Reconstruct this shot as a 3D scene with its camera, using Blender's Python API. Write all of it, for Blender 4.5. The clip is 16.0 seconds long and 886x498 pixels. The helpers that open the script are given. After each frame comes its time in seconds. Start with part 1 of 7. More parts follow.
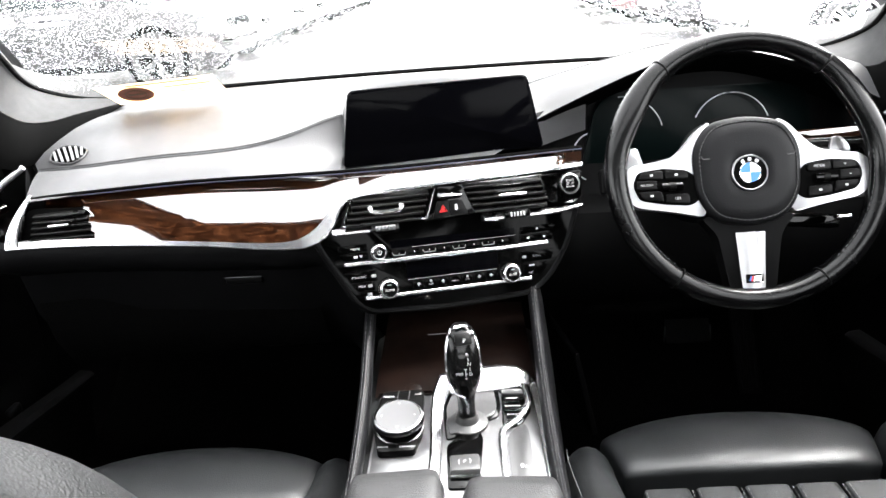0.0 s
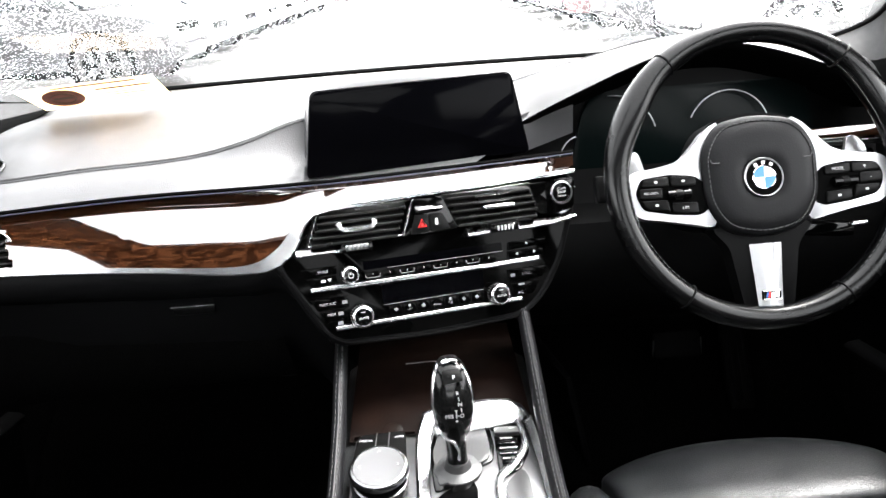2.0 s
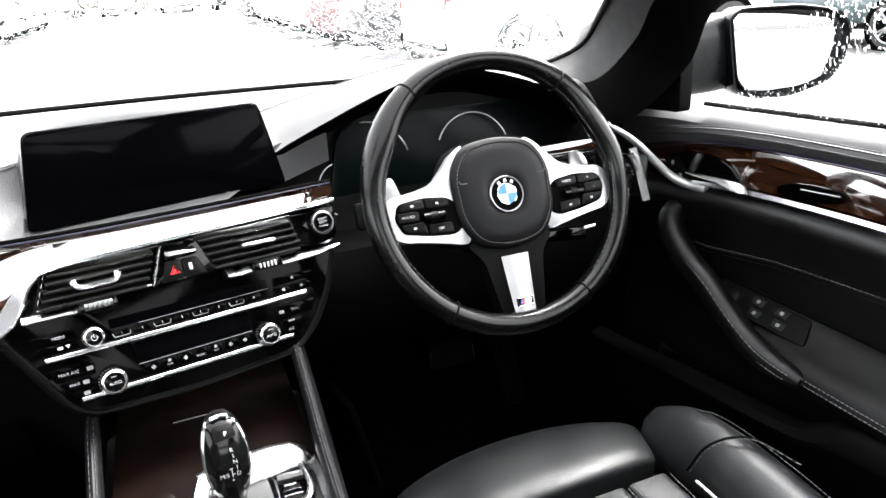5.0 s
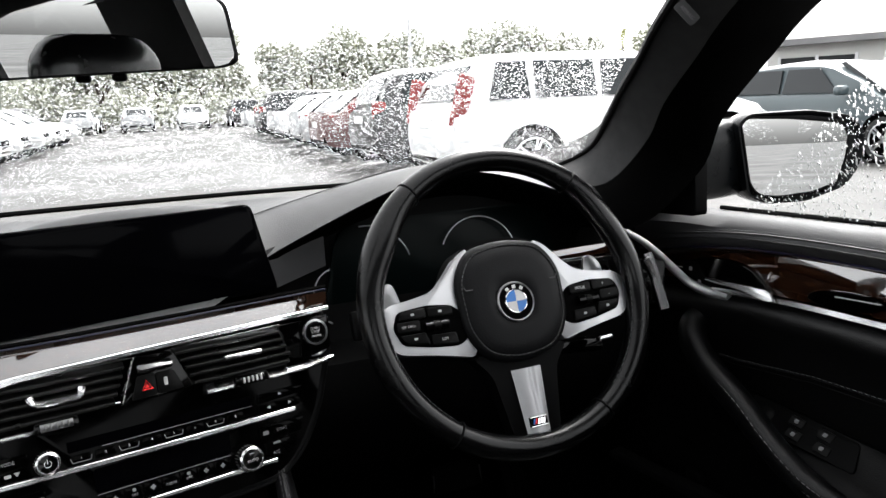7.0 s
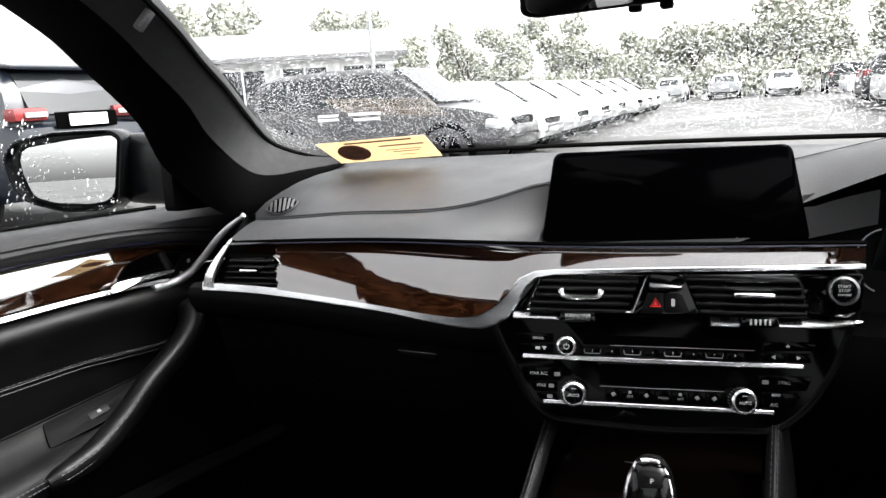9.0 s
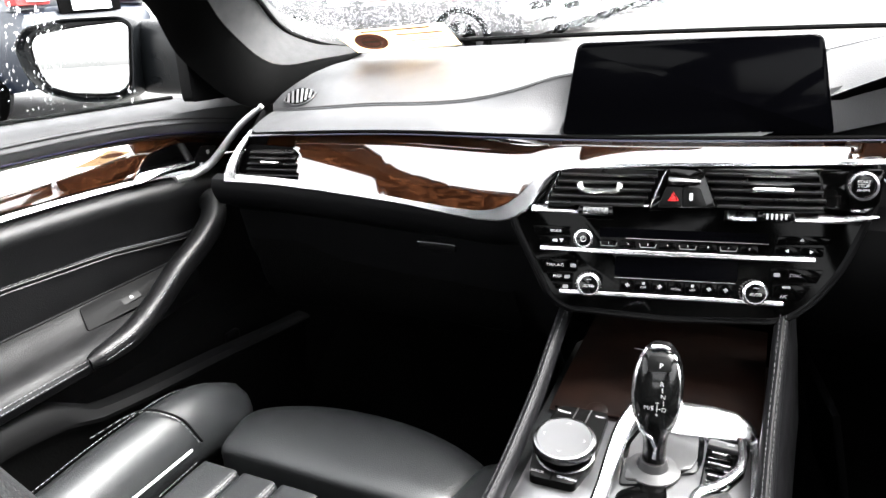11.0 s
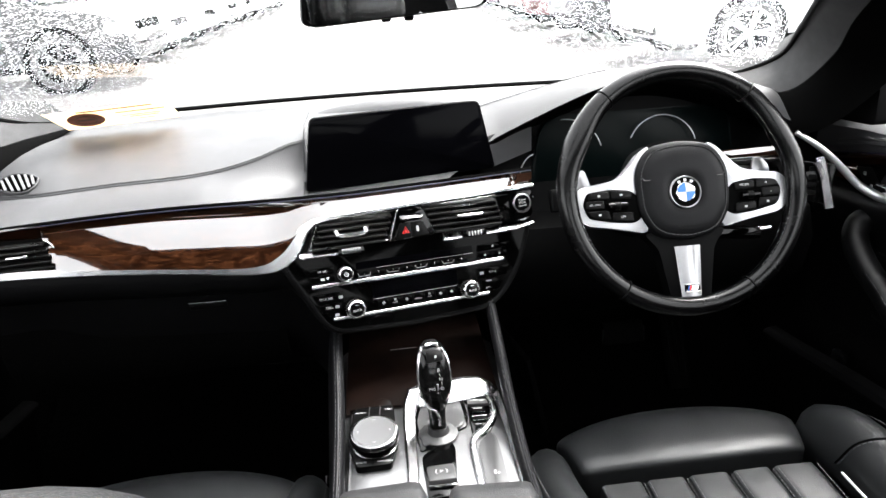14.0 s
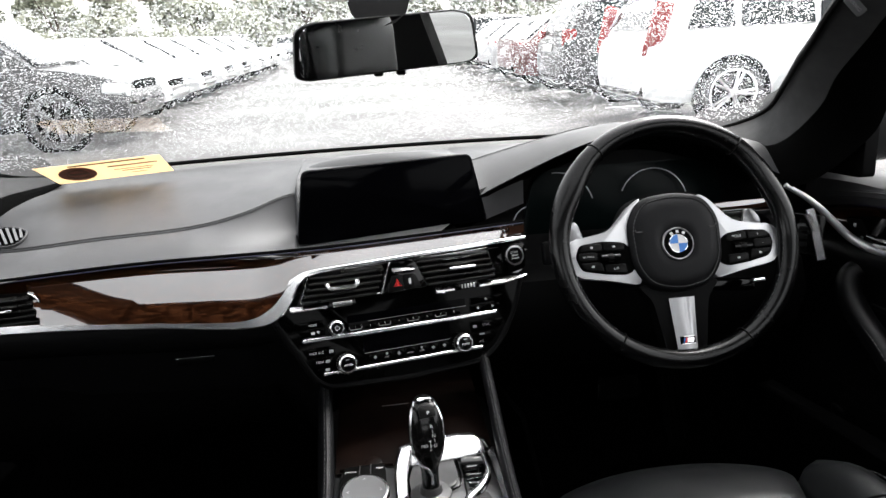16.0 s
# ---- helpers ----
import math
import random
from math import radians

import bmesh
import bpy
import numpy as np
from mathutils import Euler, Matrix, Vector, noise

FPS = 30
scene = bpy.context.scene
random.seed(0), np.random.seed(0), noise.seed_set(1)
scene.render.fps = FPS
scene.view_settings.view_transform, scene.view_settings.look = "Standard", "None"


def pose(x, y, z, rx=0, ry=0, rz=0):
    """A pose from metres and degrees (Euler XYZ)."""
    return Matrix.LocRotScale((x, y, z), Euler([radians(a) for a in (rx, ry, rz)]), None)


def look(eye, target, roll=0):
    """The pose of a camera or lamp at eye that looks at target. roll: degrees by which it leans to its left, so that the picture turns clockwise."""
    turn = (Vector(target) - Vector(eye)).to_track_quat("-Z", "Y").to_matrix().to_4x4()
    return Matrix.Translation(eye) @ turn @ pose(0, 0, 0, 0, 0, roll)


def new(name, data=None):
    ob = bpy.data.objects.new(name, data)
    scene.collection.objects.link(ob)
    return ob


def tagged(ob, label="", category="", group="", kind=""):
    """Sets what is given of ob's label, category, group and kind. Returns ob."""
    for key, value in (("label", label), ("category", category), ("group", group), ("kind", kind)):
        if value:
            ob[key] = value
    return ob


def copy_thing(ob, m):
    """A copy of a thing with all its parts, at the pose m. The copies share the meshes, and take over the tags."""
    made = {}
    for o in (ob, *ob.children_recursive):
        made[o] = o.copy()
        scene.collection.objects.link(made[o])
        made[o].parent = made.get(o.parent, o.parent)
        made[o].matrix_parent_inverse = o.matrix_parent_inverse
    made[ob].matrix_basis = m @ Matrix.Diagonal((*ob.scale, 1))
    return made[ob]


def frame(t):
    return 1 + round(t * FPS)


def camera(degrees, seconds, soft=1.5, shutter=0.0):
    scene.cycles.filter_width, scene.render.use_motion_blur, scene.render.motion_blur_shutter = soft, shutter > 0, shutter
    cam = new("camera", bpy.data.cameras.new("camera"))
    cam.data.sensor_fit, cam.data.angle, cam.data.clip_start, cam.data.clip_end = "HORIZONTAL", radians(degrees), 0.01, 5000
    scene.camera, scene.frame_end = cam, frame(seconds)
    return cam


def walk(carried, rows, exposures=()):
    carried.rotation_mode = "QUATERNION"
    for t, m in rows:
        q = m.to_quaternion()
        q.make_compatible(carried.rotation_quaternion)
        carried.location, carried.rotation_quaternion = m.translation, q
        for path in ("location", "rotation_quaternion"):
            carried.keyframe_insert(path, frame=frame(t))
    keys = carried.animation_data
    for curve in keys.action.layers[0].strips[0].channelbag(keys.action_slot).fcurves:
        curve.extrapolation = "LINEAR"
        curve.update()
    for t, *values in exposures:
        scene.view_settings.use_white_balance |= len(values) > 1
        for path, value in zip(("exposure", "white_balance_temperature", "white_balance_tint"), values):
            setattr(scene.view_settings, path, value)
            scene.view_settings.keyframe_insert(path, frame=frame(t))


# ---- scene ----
cam = camera(66.30, 16.0)
# seconds, place, then yaw, pitch and lean in degrees
PATH = [
    (0.0, 0.0318, 0.0001, 1.1920, 2.64, -22.24, -4.36),
    (0.5, 0.0242, 0.0097, 1.1841, 2.57, -22.12, -4.31),
    (1.0, 0.0181, 0.0396, 1.1878, 2.57, -22.45, -4.31),
    (1.5, 0.0096, 0.0725, 1.1762, 2.65, -22.01, -4.17),
    (2.0, 0.0047, 0.1036, 1.1706, -1.11, -22.10, -4.27),
    (2.5, -0.0083, 0.1238, 1.1698, -14.01, -22.92, -3.89),
    (3.0, -0.0170, 0.1362, 1.1705, -26.71, -23.76, -3.32),
    (5.5, 0.0286, 0.1140, 1.1812, -20.41, -21.61, -2.90),
    (6.0, 0.0315, 0.1261, 1.1727, -20.44, -21.89, -3.14),
    (6.5, 0.0477, 0.1620, 1.1739, -21.13, -14.98, -2.90),
    (7.0, 0.0468, 0.1723, 1.1591, -21.22, -12.55, -2.72),
    (7.5, 0.0575, 0.1676, 1.1462, -10.80, -11.82, -3.67),
    (8.0, 0.0745, 0.1618, 1.1344, 2.52, -12.06, -4.04),
    (8.5, 0.0836, 0.1537, 1.1310, 13.89, -12.57, -4.30),
    (9.0, 0.0853, 0.1484, 1.1227, 25.01, -12.44, -3.92),
    (11.5, 0.0794, 0.1266, 1.1269, 26.67, -22.32, -4.14),
    (12.0, 0.0658, 0.1084, 1.1286, 24.00, -22.31, -4.29),
    (12.5, 0.0346, 0.0695, 1.1693, 11.62, -23.83, -4.29),
    (13.0, 0.0046, 0.0286, 1.1921, -1.69, -24.65, -3.74),
    (13.5, -0.0169, -0.0136, 1.2252, -3.97, -24.41, -3.43),
    (14.0, -0.0233, -0.0297, 1.2353, -4.60, -22.56, -3.26),
    (14.5, -0.0225, -0.0289, 1.2385, -4.95, -21.00, -3.17),
    (15.0, -0.0207, -0.0258, 1.2353, -5.20, -19.68, -3.19),
    (15.5, -0.0218, -0.0240, 1.2318, -5.39, -18.59, -3.21),
    (16.0, -0.0229, -0.0243, 1.2276, -5.55, -17.84, -3.14),
]


def eye_pose(x, y, z, yaw, pitch, lean):
    """The camera's pose: yaw to the left from +y, pitch up, lean about its own axis."""
    return pose(x, y, z, 0, 0, yaw) @ pose(0, 0, 0, 90 + pitch, 0, 0) @ pose(0, 0, 0, 0, 0, lean)


walk(cam, [(t, eye_pose(*row)) for t, *row in PATH], [(0.0, 4.15), (6.1, 4.15), (7.0, 2.4), (9.2, 2.5), (11.3, 4.25), (13.0, 4.1), (14.0, 3.65), (15.0, 3.05), (16.0, 2.6)])

# ---- daylight: an overcast sky ----
world = bpy.data.worlds.new("overcast_sky")
scene.world = world
world.use_nodes = True
wn = world.node_tree.nodes
wl = world.node_tree.links
sky = wn.new("ShaderNodeTexSky")
sky.sky_type = 'NISHITA'
sky.sun_disc = False
sky.sun_elevation = radians(55)
sky.sun_rotation = radians(54)
sky.dust_density = 4.0
sky_grey = wn.new("ShaderNodeHueSaturation")
sky_grey.inputs["Saturation"].default_value = 0.06
wl.new(sky.outputs[0], sky_grey.inputs["Color"])
wl.new(sky_grey.outputs[0], wn["Background"].inputs["Color"])
wn["Background"].inputs["Strength"].default_value = 0.15

sun = new("sun", bpy.data.lights.new("sun", 'SUN'))
sun.data.energy = 0.65
sun.data.angle = radians(25)
sun.data.color = (1.0, 0.98, 0.95)
sun.matrix_world = look((0, 0, 20), (-11.2, -8.2, 0))


# ---- materials ----
def shader(name, base, rough=0.5, metal=0.0, **more):
    """A principled material and its nodes."""
    m = bpy.data.materials.new(name)
    m.use_nodes = True
    b = m.node_tree.nodes["Principled BSDF"]
    b.inputs["Base Color"].default_value = (*base, 1)
    b.inputs["Roughness"].default_value = rough
    b.inputs["Metallic"].default_value = metal
    for key, value in more.items():
        b.inputs[key.replace("_", " ")].default_value = value
    return m, m.node_tree.nodes, m.node_tree.links, b


def bumped(m, kind, scale, strength, distance=0.001, detail=3.0):
    """Adds fine relief in object space."""
    n, l = m.node_tree.nodes, m.node_tree.links
    co = n.new("ShaderNodeTexCoord")
    if kind == "cells":
        tex = n.new("ShaderNodeTexVoronoi")
        tex.feature = 'SMOOTH_F1'
        out = tex.outputs["Distance"]
    else:
        tex = n.new("ShaderNodeTexNoise")
        tex.inputs["Detail"].default_value = detail
        out = tex.outputs[0]
    tex.inputs["Scale"].default_value = scale
    bump = n.new("ShaderNodeBump")
    bump.inputs["Strength"].default_value = strength
    bump.inputs["Distance"].default_value = distance
    l.new(co.outputs["Object"], tex.inputs["Vector"])
    l.new(out, bump.inputs["Height"])
    l.new(bump.outputs[0], n["Principled BSDF"].inputs["Normal"])
    return m


def worn(m, scale, low, high, socket="Roughness"):
    """Lets a value drift over the surface between low and high."""
    n, l = m.node_tree.nodes, m.node_tree.links
    co = n.new("ShaderNodeTexCoord")
    tex = n.new("ShaderNodeTexNoise")
    tex.inputs["Scale"].default_value = scale
    tex.inputs["Detail"].default_value = 4
    ramp = n.new("ShaderNodeMapRange")
    ramp.inputs["From Min"].default_value = 0.3
    ramp.inputs["From Max"].default_value = 0.7
    ramp.inputs["To Min"].default_value = low
    ramp.inputs["To Max"].default_value = high
    l.new(co.outputs["Object"], tex.inputs["Vector"])
    l.new(tex.outputs[0], ramp.inputs["Value"])
    l.new(ramp.outputs[0], n["Principled BSDF"].inputs[socket])
    return m


def mottled(m, scale, dark, light, detail=6.0):
    """Lets the base colour drift between two colours."""
    n, l = m.node_tree.nodes, m.node_tree.links
    co = n.new("ShaderNodeTexCoord")
    tex = n.new("ShaderNodeTexNoise")
    tex.inputs["Scale"].default_value = scale
    tex.inputs["Detail"].default_value = detail
    ramp = n.new("ShaderNodeValToRGB")
    ramp.color_ramp.elements[0].color = (*dark, 1)
    ramp.color_ramp.elements[1].color = (*light, 1)
    ramp.color_ramp.elements[0].position = 0.3
    ramp.color_ramp.elements[1].position = 0.7
    l.new(co.outputs["Object"], tex.inputs["Vector"])
    l.new(tex.outputs[0], ramp.inputs[0])
    l.new(ramp.outputs[0], n["Principled BSDF"].inputs["Base Color"])
    return m


def simple(name, base, rough=0.5, metal=0.0, **more):
    return shader(name, base, rough, metal, **more)[0]


LEATHER = worn(bumped(simple("black_leather", (0.0105, 0.0112, 0.0118), 0.38, Specular_IOR_Level=0.40), "cells", 760, 0.45, 0.0006), 35, 0.32, 0.44)
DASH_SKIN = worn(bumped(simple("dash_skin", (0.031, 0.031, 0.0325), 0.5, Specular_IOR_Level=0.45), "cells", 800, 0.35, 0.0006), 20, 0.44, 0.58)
# dash skin again, with the shade of the lower parts put into its colour
SHADED_SKIN = worn(bumped(simple("shaded_dash_skin", (0.0022, 0.0022, 0.0024), 0.5, Specular_IOR_Level=0.05), "cells", 900, 0.22, 0.0004), 20, 0.44, 0.58)
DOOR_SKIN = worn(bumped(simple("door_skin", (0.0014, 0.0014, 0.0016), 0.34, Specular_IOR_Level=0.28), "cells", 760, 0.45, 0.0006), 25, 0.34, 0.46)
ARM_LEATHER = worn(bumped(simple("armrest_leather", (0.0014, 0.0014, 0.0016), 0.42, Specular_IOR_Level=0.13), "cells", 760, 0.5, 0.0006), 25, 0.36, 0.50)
RIM_LEATHER = worn(bumped(simple("wheel_leather", (0.0008, 0.0008, 0.0009), 0.24, Specular_IOR_Level=0.23), "cells", 900, 0.05, 0.0002), 30, 0.20, 0.28)
PAD_LEATHER = worn(bumped(simple("airbag_leather", (0.004, 0.004, 0.0045), 0.45, Specular_IOR_Level=0.10), "cells", 700, 0.25, 0.0004), 30, 0.4, 0.5)
PLASTIC = bumped(simple("dark_plastic", (0.0016, 0.0016, 0.0017), 0.48, Specular_IOR_Level=0.045), "noise", 900, 0.2, 0.0003)
SOFT_BLACK = simple("matt_black", (0.0007, 0.0007, 0.0007), 0.7, Specular_IOR_Level=0.015)
PIANO = worn(simple("piano_black", (0.0006, 0.0006, 0.0006), 0.06, Specular_IOR_Level=0.17), 40, 0.04, 0.09)
BRUSHED = worn(simple("brushed_silver", (0.41, 0.41, 0.42), 0.40, 1.0), 60, 0.36, 0.48)
LEDGE_GLARE = worn(simple("ledge_sky_glare", (0.5, 0.5, 0.51), 0.22, 1.0), 60, 0.18, 0.28)
DARK_PAD = worn(simple("dark_soft_touch", (0.017, 0.017, 0.0175), 0.45), 50, 0.38, 0.5)
GLOSS = simple("gloss_black_trim", (0.001, 0.001, 0.001), 0.05, Specular_IOR_Level=0.75)
FASCIA = worn(simple("fascia_gloss", (0.0006, 0.0006, 0.0006), 0.08, Specular_IOR_Level=0.045), 40, 0.05, 0.12)
SLAT = worn(simple("vent_slat_black", (0.003, 0.003, 0.003), 0.3, Specular_IOR_Level=0.4), 60, 0.25, 0.4)
SCREEN = worn(simple("screen_glass", (0.0007, 0.0007, 0.0010), 0.06, Specular_IOR_Level=0.02), 18, 0.05, 0.12)
SATIN = worn(bumped(simple("satin_aluminium", (0.17, 0.17, 0.172), 0.34, 1.0), "noise", 1500, 0.04, 0.0002), 60, 0.28, 0.40)
PEARL = worn(simple("pearl_chrome", (0.62, 0.62, 0.63), 0.2, 1.0), 60, 0.16, 0.26)
BLADE_METAL = worn(simple("pale_satin_metal", (0.78, 0.78, 0.79), 0.5, 1.0), 60, 0.45, 0.55)
DARK_CHROME = worn(simple("smoked_chrome", (0.16, 0.16, 0.163), 0.22, 1.0), 60, 0.18, 0.28)
CHROME = simple("bright_chrome", (0.8, 0.8, 0.8), 0.08, 1.0)
# slightly lighter, less glossy leather for armrest lids and shoulder bolsters
DULL_LEATHER = worn(bumped(simple("dull_grey_leather", (0.013, 0.013, 0.0134), 0.48, Specular_IOR_Level=0.25), "cells", 800, 0.45, 0.0008), 35, 0.42, 0.55)
GREY_METAL = simple("grey_metal", (0.28, 0.28, 0.285), 0.35, 1.0)
GREY_PAD = simple("grey_soft_touch", (0.045, 0.045, 0.047), 0.45)
KEY_BLACK = simple("key_black", (0.0014, 0.0014, 0.0014), 0.4, Specular_IOR_Level=0.08)
PRINT = simple("white_print", (0.36, 0.36, 0.36), 0.5)
DULL_PRINT = simple("grey_print", (0.16, 0.16, 0.165), 0.5)
RED_PRINT = simple("red_print", (0.7, 0.02, 0.02), 0.4)
STITCH = bumped(simple("grey_thread", (0.10, 0.10, 0.103), 0.7), "noise", 2000, 0.3)
DARK_STITCH = simple("dark_thread", (0.03, 0.03, 0.031), 0.7)
PIPING = simple("pale_piping", (0.55, 0.55, 0.55), 0.5)
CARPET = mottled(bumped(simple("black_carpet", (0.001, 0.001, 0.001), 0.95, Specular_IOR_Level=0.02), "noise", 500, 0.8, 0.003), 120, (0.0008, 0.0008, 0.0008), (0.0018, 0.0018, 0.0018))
CLOTH = mottled(bumped(simple("headliner_cloth", (0.06, 0.06, 0.06), 0.9, Specular_IOR_Level=0.1), "noise", 900, 0.4, 0.001), 60, (0.004, 0.004, 0.004), (0.006, 0.006, 0.006))
PILLAR_CLOTH = mottled(bumped(simple("pillar_cloth", (0.05, 0.05, 0.05), 0.85, Specular_IOR_Level=0.2), "noise", 1100, 0.4, 0.0008), 60, (0.028, 0.028, 0.0285), (0.036, 0.036, 0.0365))
MIRROR = simple("silvered_mirror", (0.86, 0.87, 0.87), 0.0, 1.0)
RUBBER = bumped(simple("black_rubber", (0.0015, 0.0015, 0.0015), 0.7, Specular_IOR_Level=0.05), "noise", 300, 0.3)
BLUE = simple("blue_enamel", (0.006, 0.10, 0.34), 0.3)
WHITE = simple("white_enamel", (0.8, 0.8, 0.8), 0.25)
PALE_ENAMEL = simple("aged_enamel", (0.42, 0.42, 0.42), 0.35)
LEVER_BLACK = simple("lever_black", (0.003, 0.003, 0.003), 0.12, Specular_IOR_Level=0.2)
MIRROR_SHELL = worn(simple("mirror_shell", (0.003, 0.0035, 0.004), 0.3, Specular_IOR_Level=0.12), 20, 0.22, 0.4)
POCKET = bumped(simple("pocket_plastic", (0.0018, 0.0018, 0.0019), 0.55, Specular_IOR_Level=0.06), "noise", 900, 0.3, 0.0004)
CARD = mottled(simple("yellowed_card", (0.75, 0.6, 0.4), 0.6), 30, (0.74, 0.56, 0.36), (0.8, 0.64, 0.43))
card_n, card_l = CARD.node_tree.nodes, CARD.node_tree.links
card_thin, card_mix = card_n.new("ShaderNodeBsdfTranslucent"), card_n.new("ShaderNodeMixShader")
card_thin.inputs[0].default_value = (0.85, 0.70, 0.50, 1)
card_mix.inputs[0].default_value = 0.6
card_l.new(card_n["Principled BSDF"].outputs[0], card_mix.inputs[1])
card_l.new(card_thin.outputs[0], card_mix.inputs[2])
card_l.new(card_mix.outputs[0], card_n["Material Output"].inputs[0])
CARD_SEAL = mottled(simple("brown_seal", (0.16, 0.05, 0.03), 0.6), 80, (0.12, 0.035, 0.02), (0.2, 0.07, 0.045))
CARD_INK = simple("brown_ink", (0.09, 0.05, 0.03), 0.6)
AMBIENT = simple("blue_light_guide", (0.005, 0.005, 0.028), 0.4)

WOOD, wood_n, wood_l, wood_b = shader("lacquered_walnut", (0.1, 0.04, 0.02), 0.08, Coat_Weight=1.0, Coat_Roughness=0.02, Coat_IOR=2.4)
wood_co = wood_n.new("ShaderNodeTexCoord")
wood_map = wood_n.new("ShaderNodeMapping")
wood_map.inputs["Scale"].default_value = (20, 20, 84)
wood_warp = wood_n.new("ShaderNodeTexNoise")
wood_warp.inputs["Scale"].default_value = 2.2
wood_warp.inputs["Detail"].default_value = 5
wood_warp.inputs["Distortion"].default_value = 1.6
wood_fine = wood_n.new("ShaderNodeTexNoise")
wood_fine.inputs["Scale"].default_value = 14
wood_fine.inputs["Detail"].default_value = 8
wood_mix = wood_n.new("ShaderNodeMath")
wood_mix.operation = 'MULTIPLY_ADD'
wood_mix.inputs[1].default_value = 0.5
wood_ramp = wood_n.new("ShaderNodeValToRGB")
wood_ramp.color_ramp.elements[0].position, wood_ramp.color_ramp.elements[0].color = 0.54, (0.0016, 0.0006, 0.0003, 1)
wood_ramp.color_ramp.elements[1].position, wood_ramp.color_ramp.elements[1].color = 0.92, (0.036, 0.0125, 0.005, 1)
wood_mid = wood_ramp.color_ramp.elements.new(0.71)
wood_mid.color = (0.009, 0.003, 0.0012, 1)
wood_l.new(wood_co.outputs["Object"], wood_map.inputs["Vector"])
wood_l.new(wood_map.outputs[0], wood_warp.inputs["Vector"])
wood_l.new(wood_map.outputs[0], wood_fine.inputs["Vector"])
wood_l.new(wood_fine.outputs[0], wood_mix.inputs[0])
wood_l.new(wood_warp.outputs[0], wood_mix.inputs[2])
wood_l.new(wood_mix.outputs[0], wood_ramp.inputs[0])
wood_l.new(wood_ramp.outputs[0], wood_b.inputs["Base Color"])

# matt walnut for the lid, darkened to hold the shade under the stack
SHADED_WOOD = worn(mottled(bumped(simple("shaded_matt_walnut", (0.008, 0.004, 0.003), 0.42, Specular_IOR_Level=0.06), "noise", 300, 0.3, 0.0004), 30, (0.0010, 0.0005, 0.0004), (0.0048, 0.0022, 0.0015)), 40, 0.35, 0.5)


def clear_glass(name, tint, gloss=0.9):
    """A thin pane: lets light straight through and mirrors a little of it."""
    m = bpy.data.materials.new(name)
    m.use_nodes = True
    n, l = m.node_tree.nodes, m.node_tree.links
    n.remove(n["Principled BSDF"])
    clear, shine, mix = n.new("ShaderNodeBsdfTransparent"), n.new("ShaderNodeBsdfGlossy"), n.new("ShaderNodeMixShader")
    facing, steep, curve = n.new("ShaderNodeLayerWeight"), n.new("ShaderNodeMath"), n.new("ShaderNodeMath")
    facing.inputs[0].default_value = 0.5
    steep.operation, curve.operation = 'POWER', 'MULTIPLY_ADD'
    steep.inputs[1].default_value = 5.0
    curve.inputs[1].default_value, curve.inputs[2].default_value = 0.6, 0.03
    l.new(facing.outputs["Facing"], steep.inputs[0])
    l.new(steep.outputs[0], curve.inputs[0])
    clear.inputs[0].default_value = (*tint, 1)
    shine.inputs["Roughness"].default_value = 0.0
    shine.inputs[0].default_value = (gloss, gloss, gloss, 1)
    l.new(curve.outputs[0], mix.inputs[0])
    l.new(clear.outputs[0], mix.inputs[1])
    l.new(shine.outputs[0], mix.inputs[2])
    l.new(mix.outputs[0], n["Material Output"].inputs[0])
    return m


GLASS = clear_glass("window_glass", (0.96, 0.97, 0.97))
WATER = bpy.data.materials.new("rain_water")
WATER.use_nodes = True
WATER.node_tree.nodes.remove(WATER.node_tree.nodes["Principled BSDF"])
water_s = WATER.node_tree.nodes.new("ShaderNodeBsdfRefraction")
water_s.inputs["IOR"].default_value = 1.33
water_s.inputs["Roughness"].default_value = 0.0
WATER.node_tree.links.new(water_s.outputs[0], WATER.node_tree.nodes["Material Output"].inputs[0])


# ---- mesh tools ----
def thing(name, label, category, at=(0, 0, 0), group="", kind=""):
    """An Empty that parents the parts of one thing."""
    ob = new(name)
    ob.location = at
    ob.empty_display_size = 0.05
    return tagged(ob, label, category, group, kind)


def origin_of(ob):
    """Where a thing's Empty stands; the meshes under it lie in the world's places."""
    return ob.location if ob.parent is None else Vector()


def part(name, bm, material, parent, label="", smooth=True):
    """Links a bmesh, given in the world's places, as one mesh under a thing or a part."""
    mesh = bpy.data.meshes.new(name)
    bm.to_mesh(mesh)
    bm.free()
    for f in mesh.polygons:
        f.use_smooth = smooth
    if smooth:
        mesh.set_sharp_from_angle(angle=radians(38))
    ob = new(name, mesh)
    mesh.materials.append(material)
    if parent is not None:
        ob.parent = parent
        ob.matrix_parent_inverse = Matrix.Translation(-origin_of(parent))
    if label:
        ob["label"] = label
    return ob


def lettering(words, size, m, material, parent, name="lettering"):
    """Words in the built-in font, centred at the pose m, facing its z."""
    cu = bpy.data.curves.new(name, 'FONT')
    cu.body = words
    cu.size = size
    cu.align_x, cu.align_y = 'CENTER', 'CENTER'
    cu.extrude = 0.00005
    cu.resolution_u = 3
    cu.materials.append(material)
    ob = new(name, cu)
    ob.parent = parent
    ob.matrix_parent_inverse = Matrix.Translation(-origin_of(parent))
    ob.matrix_basis = m
    return ob


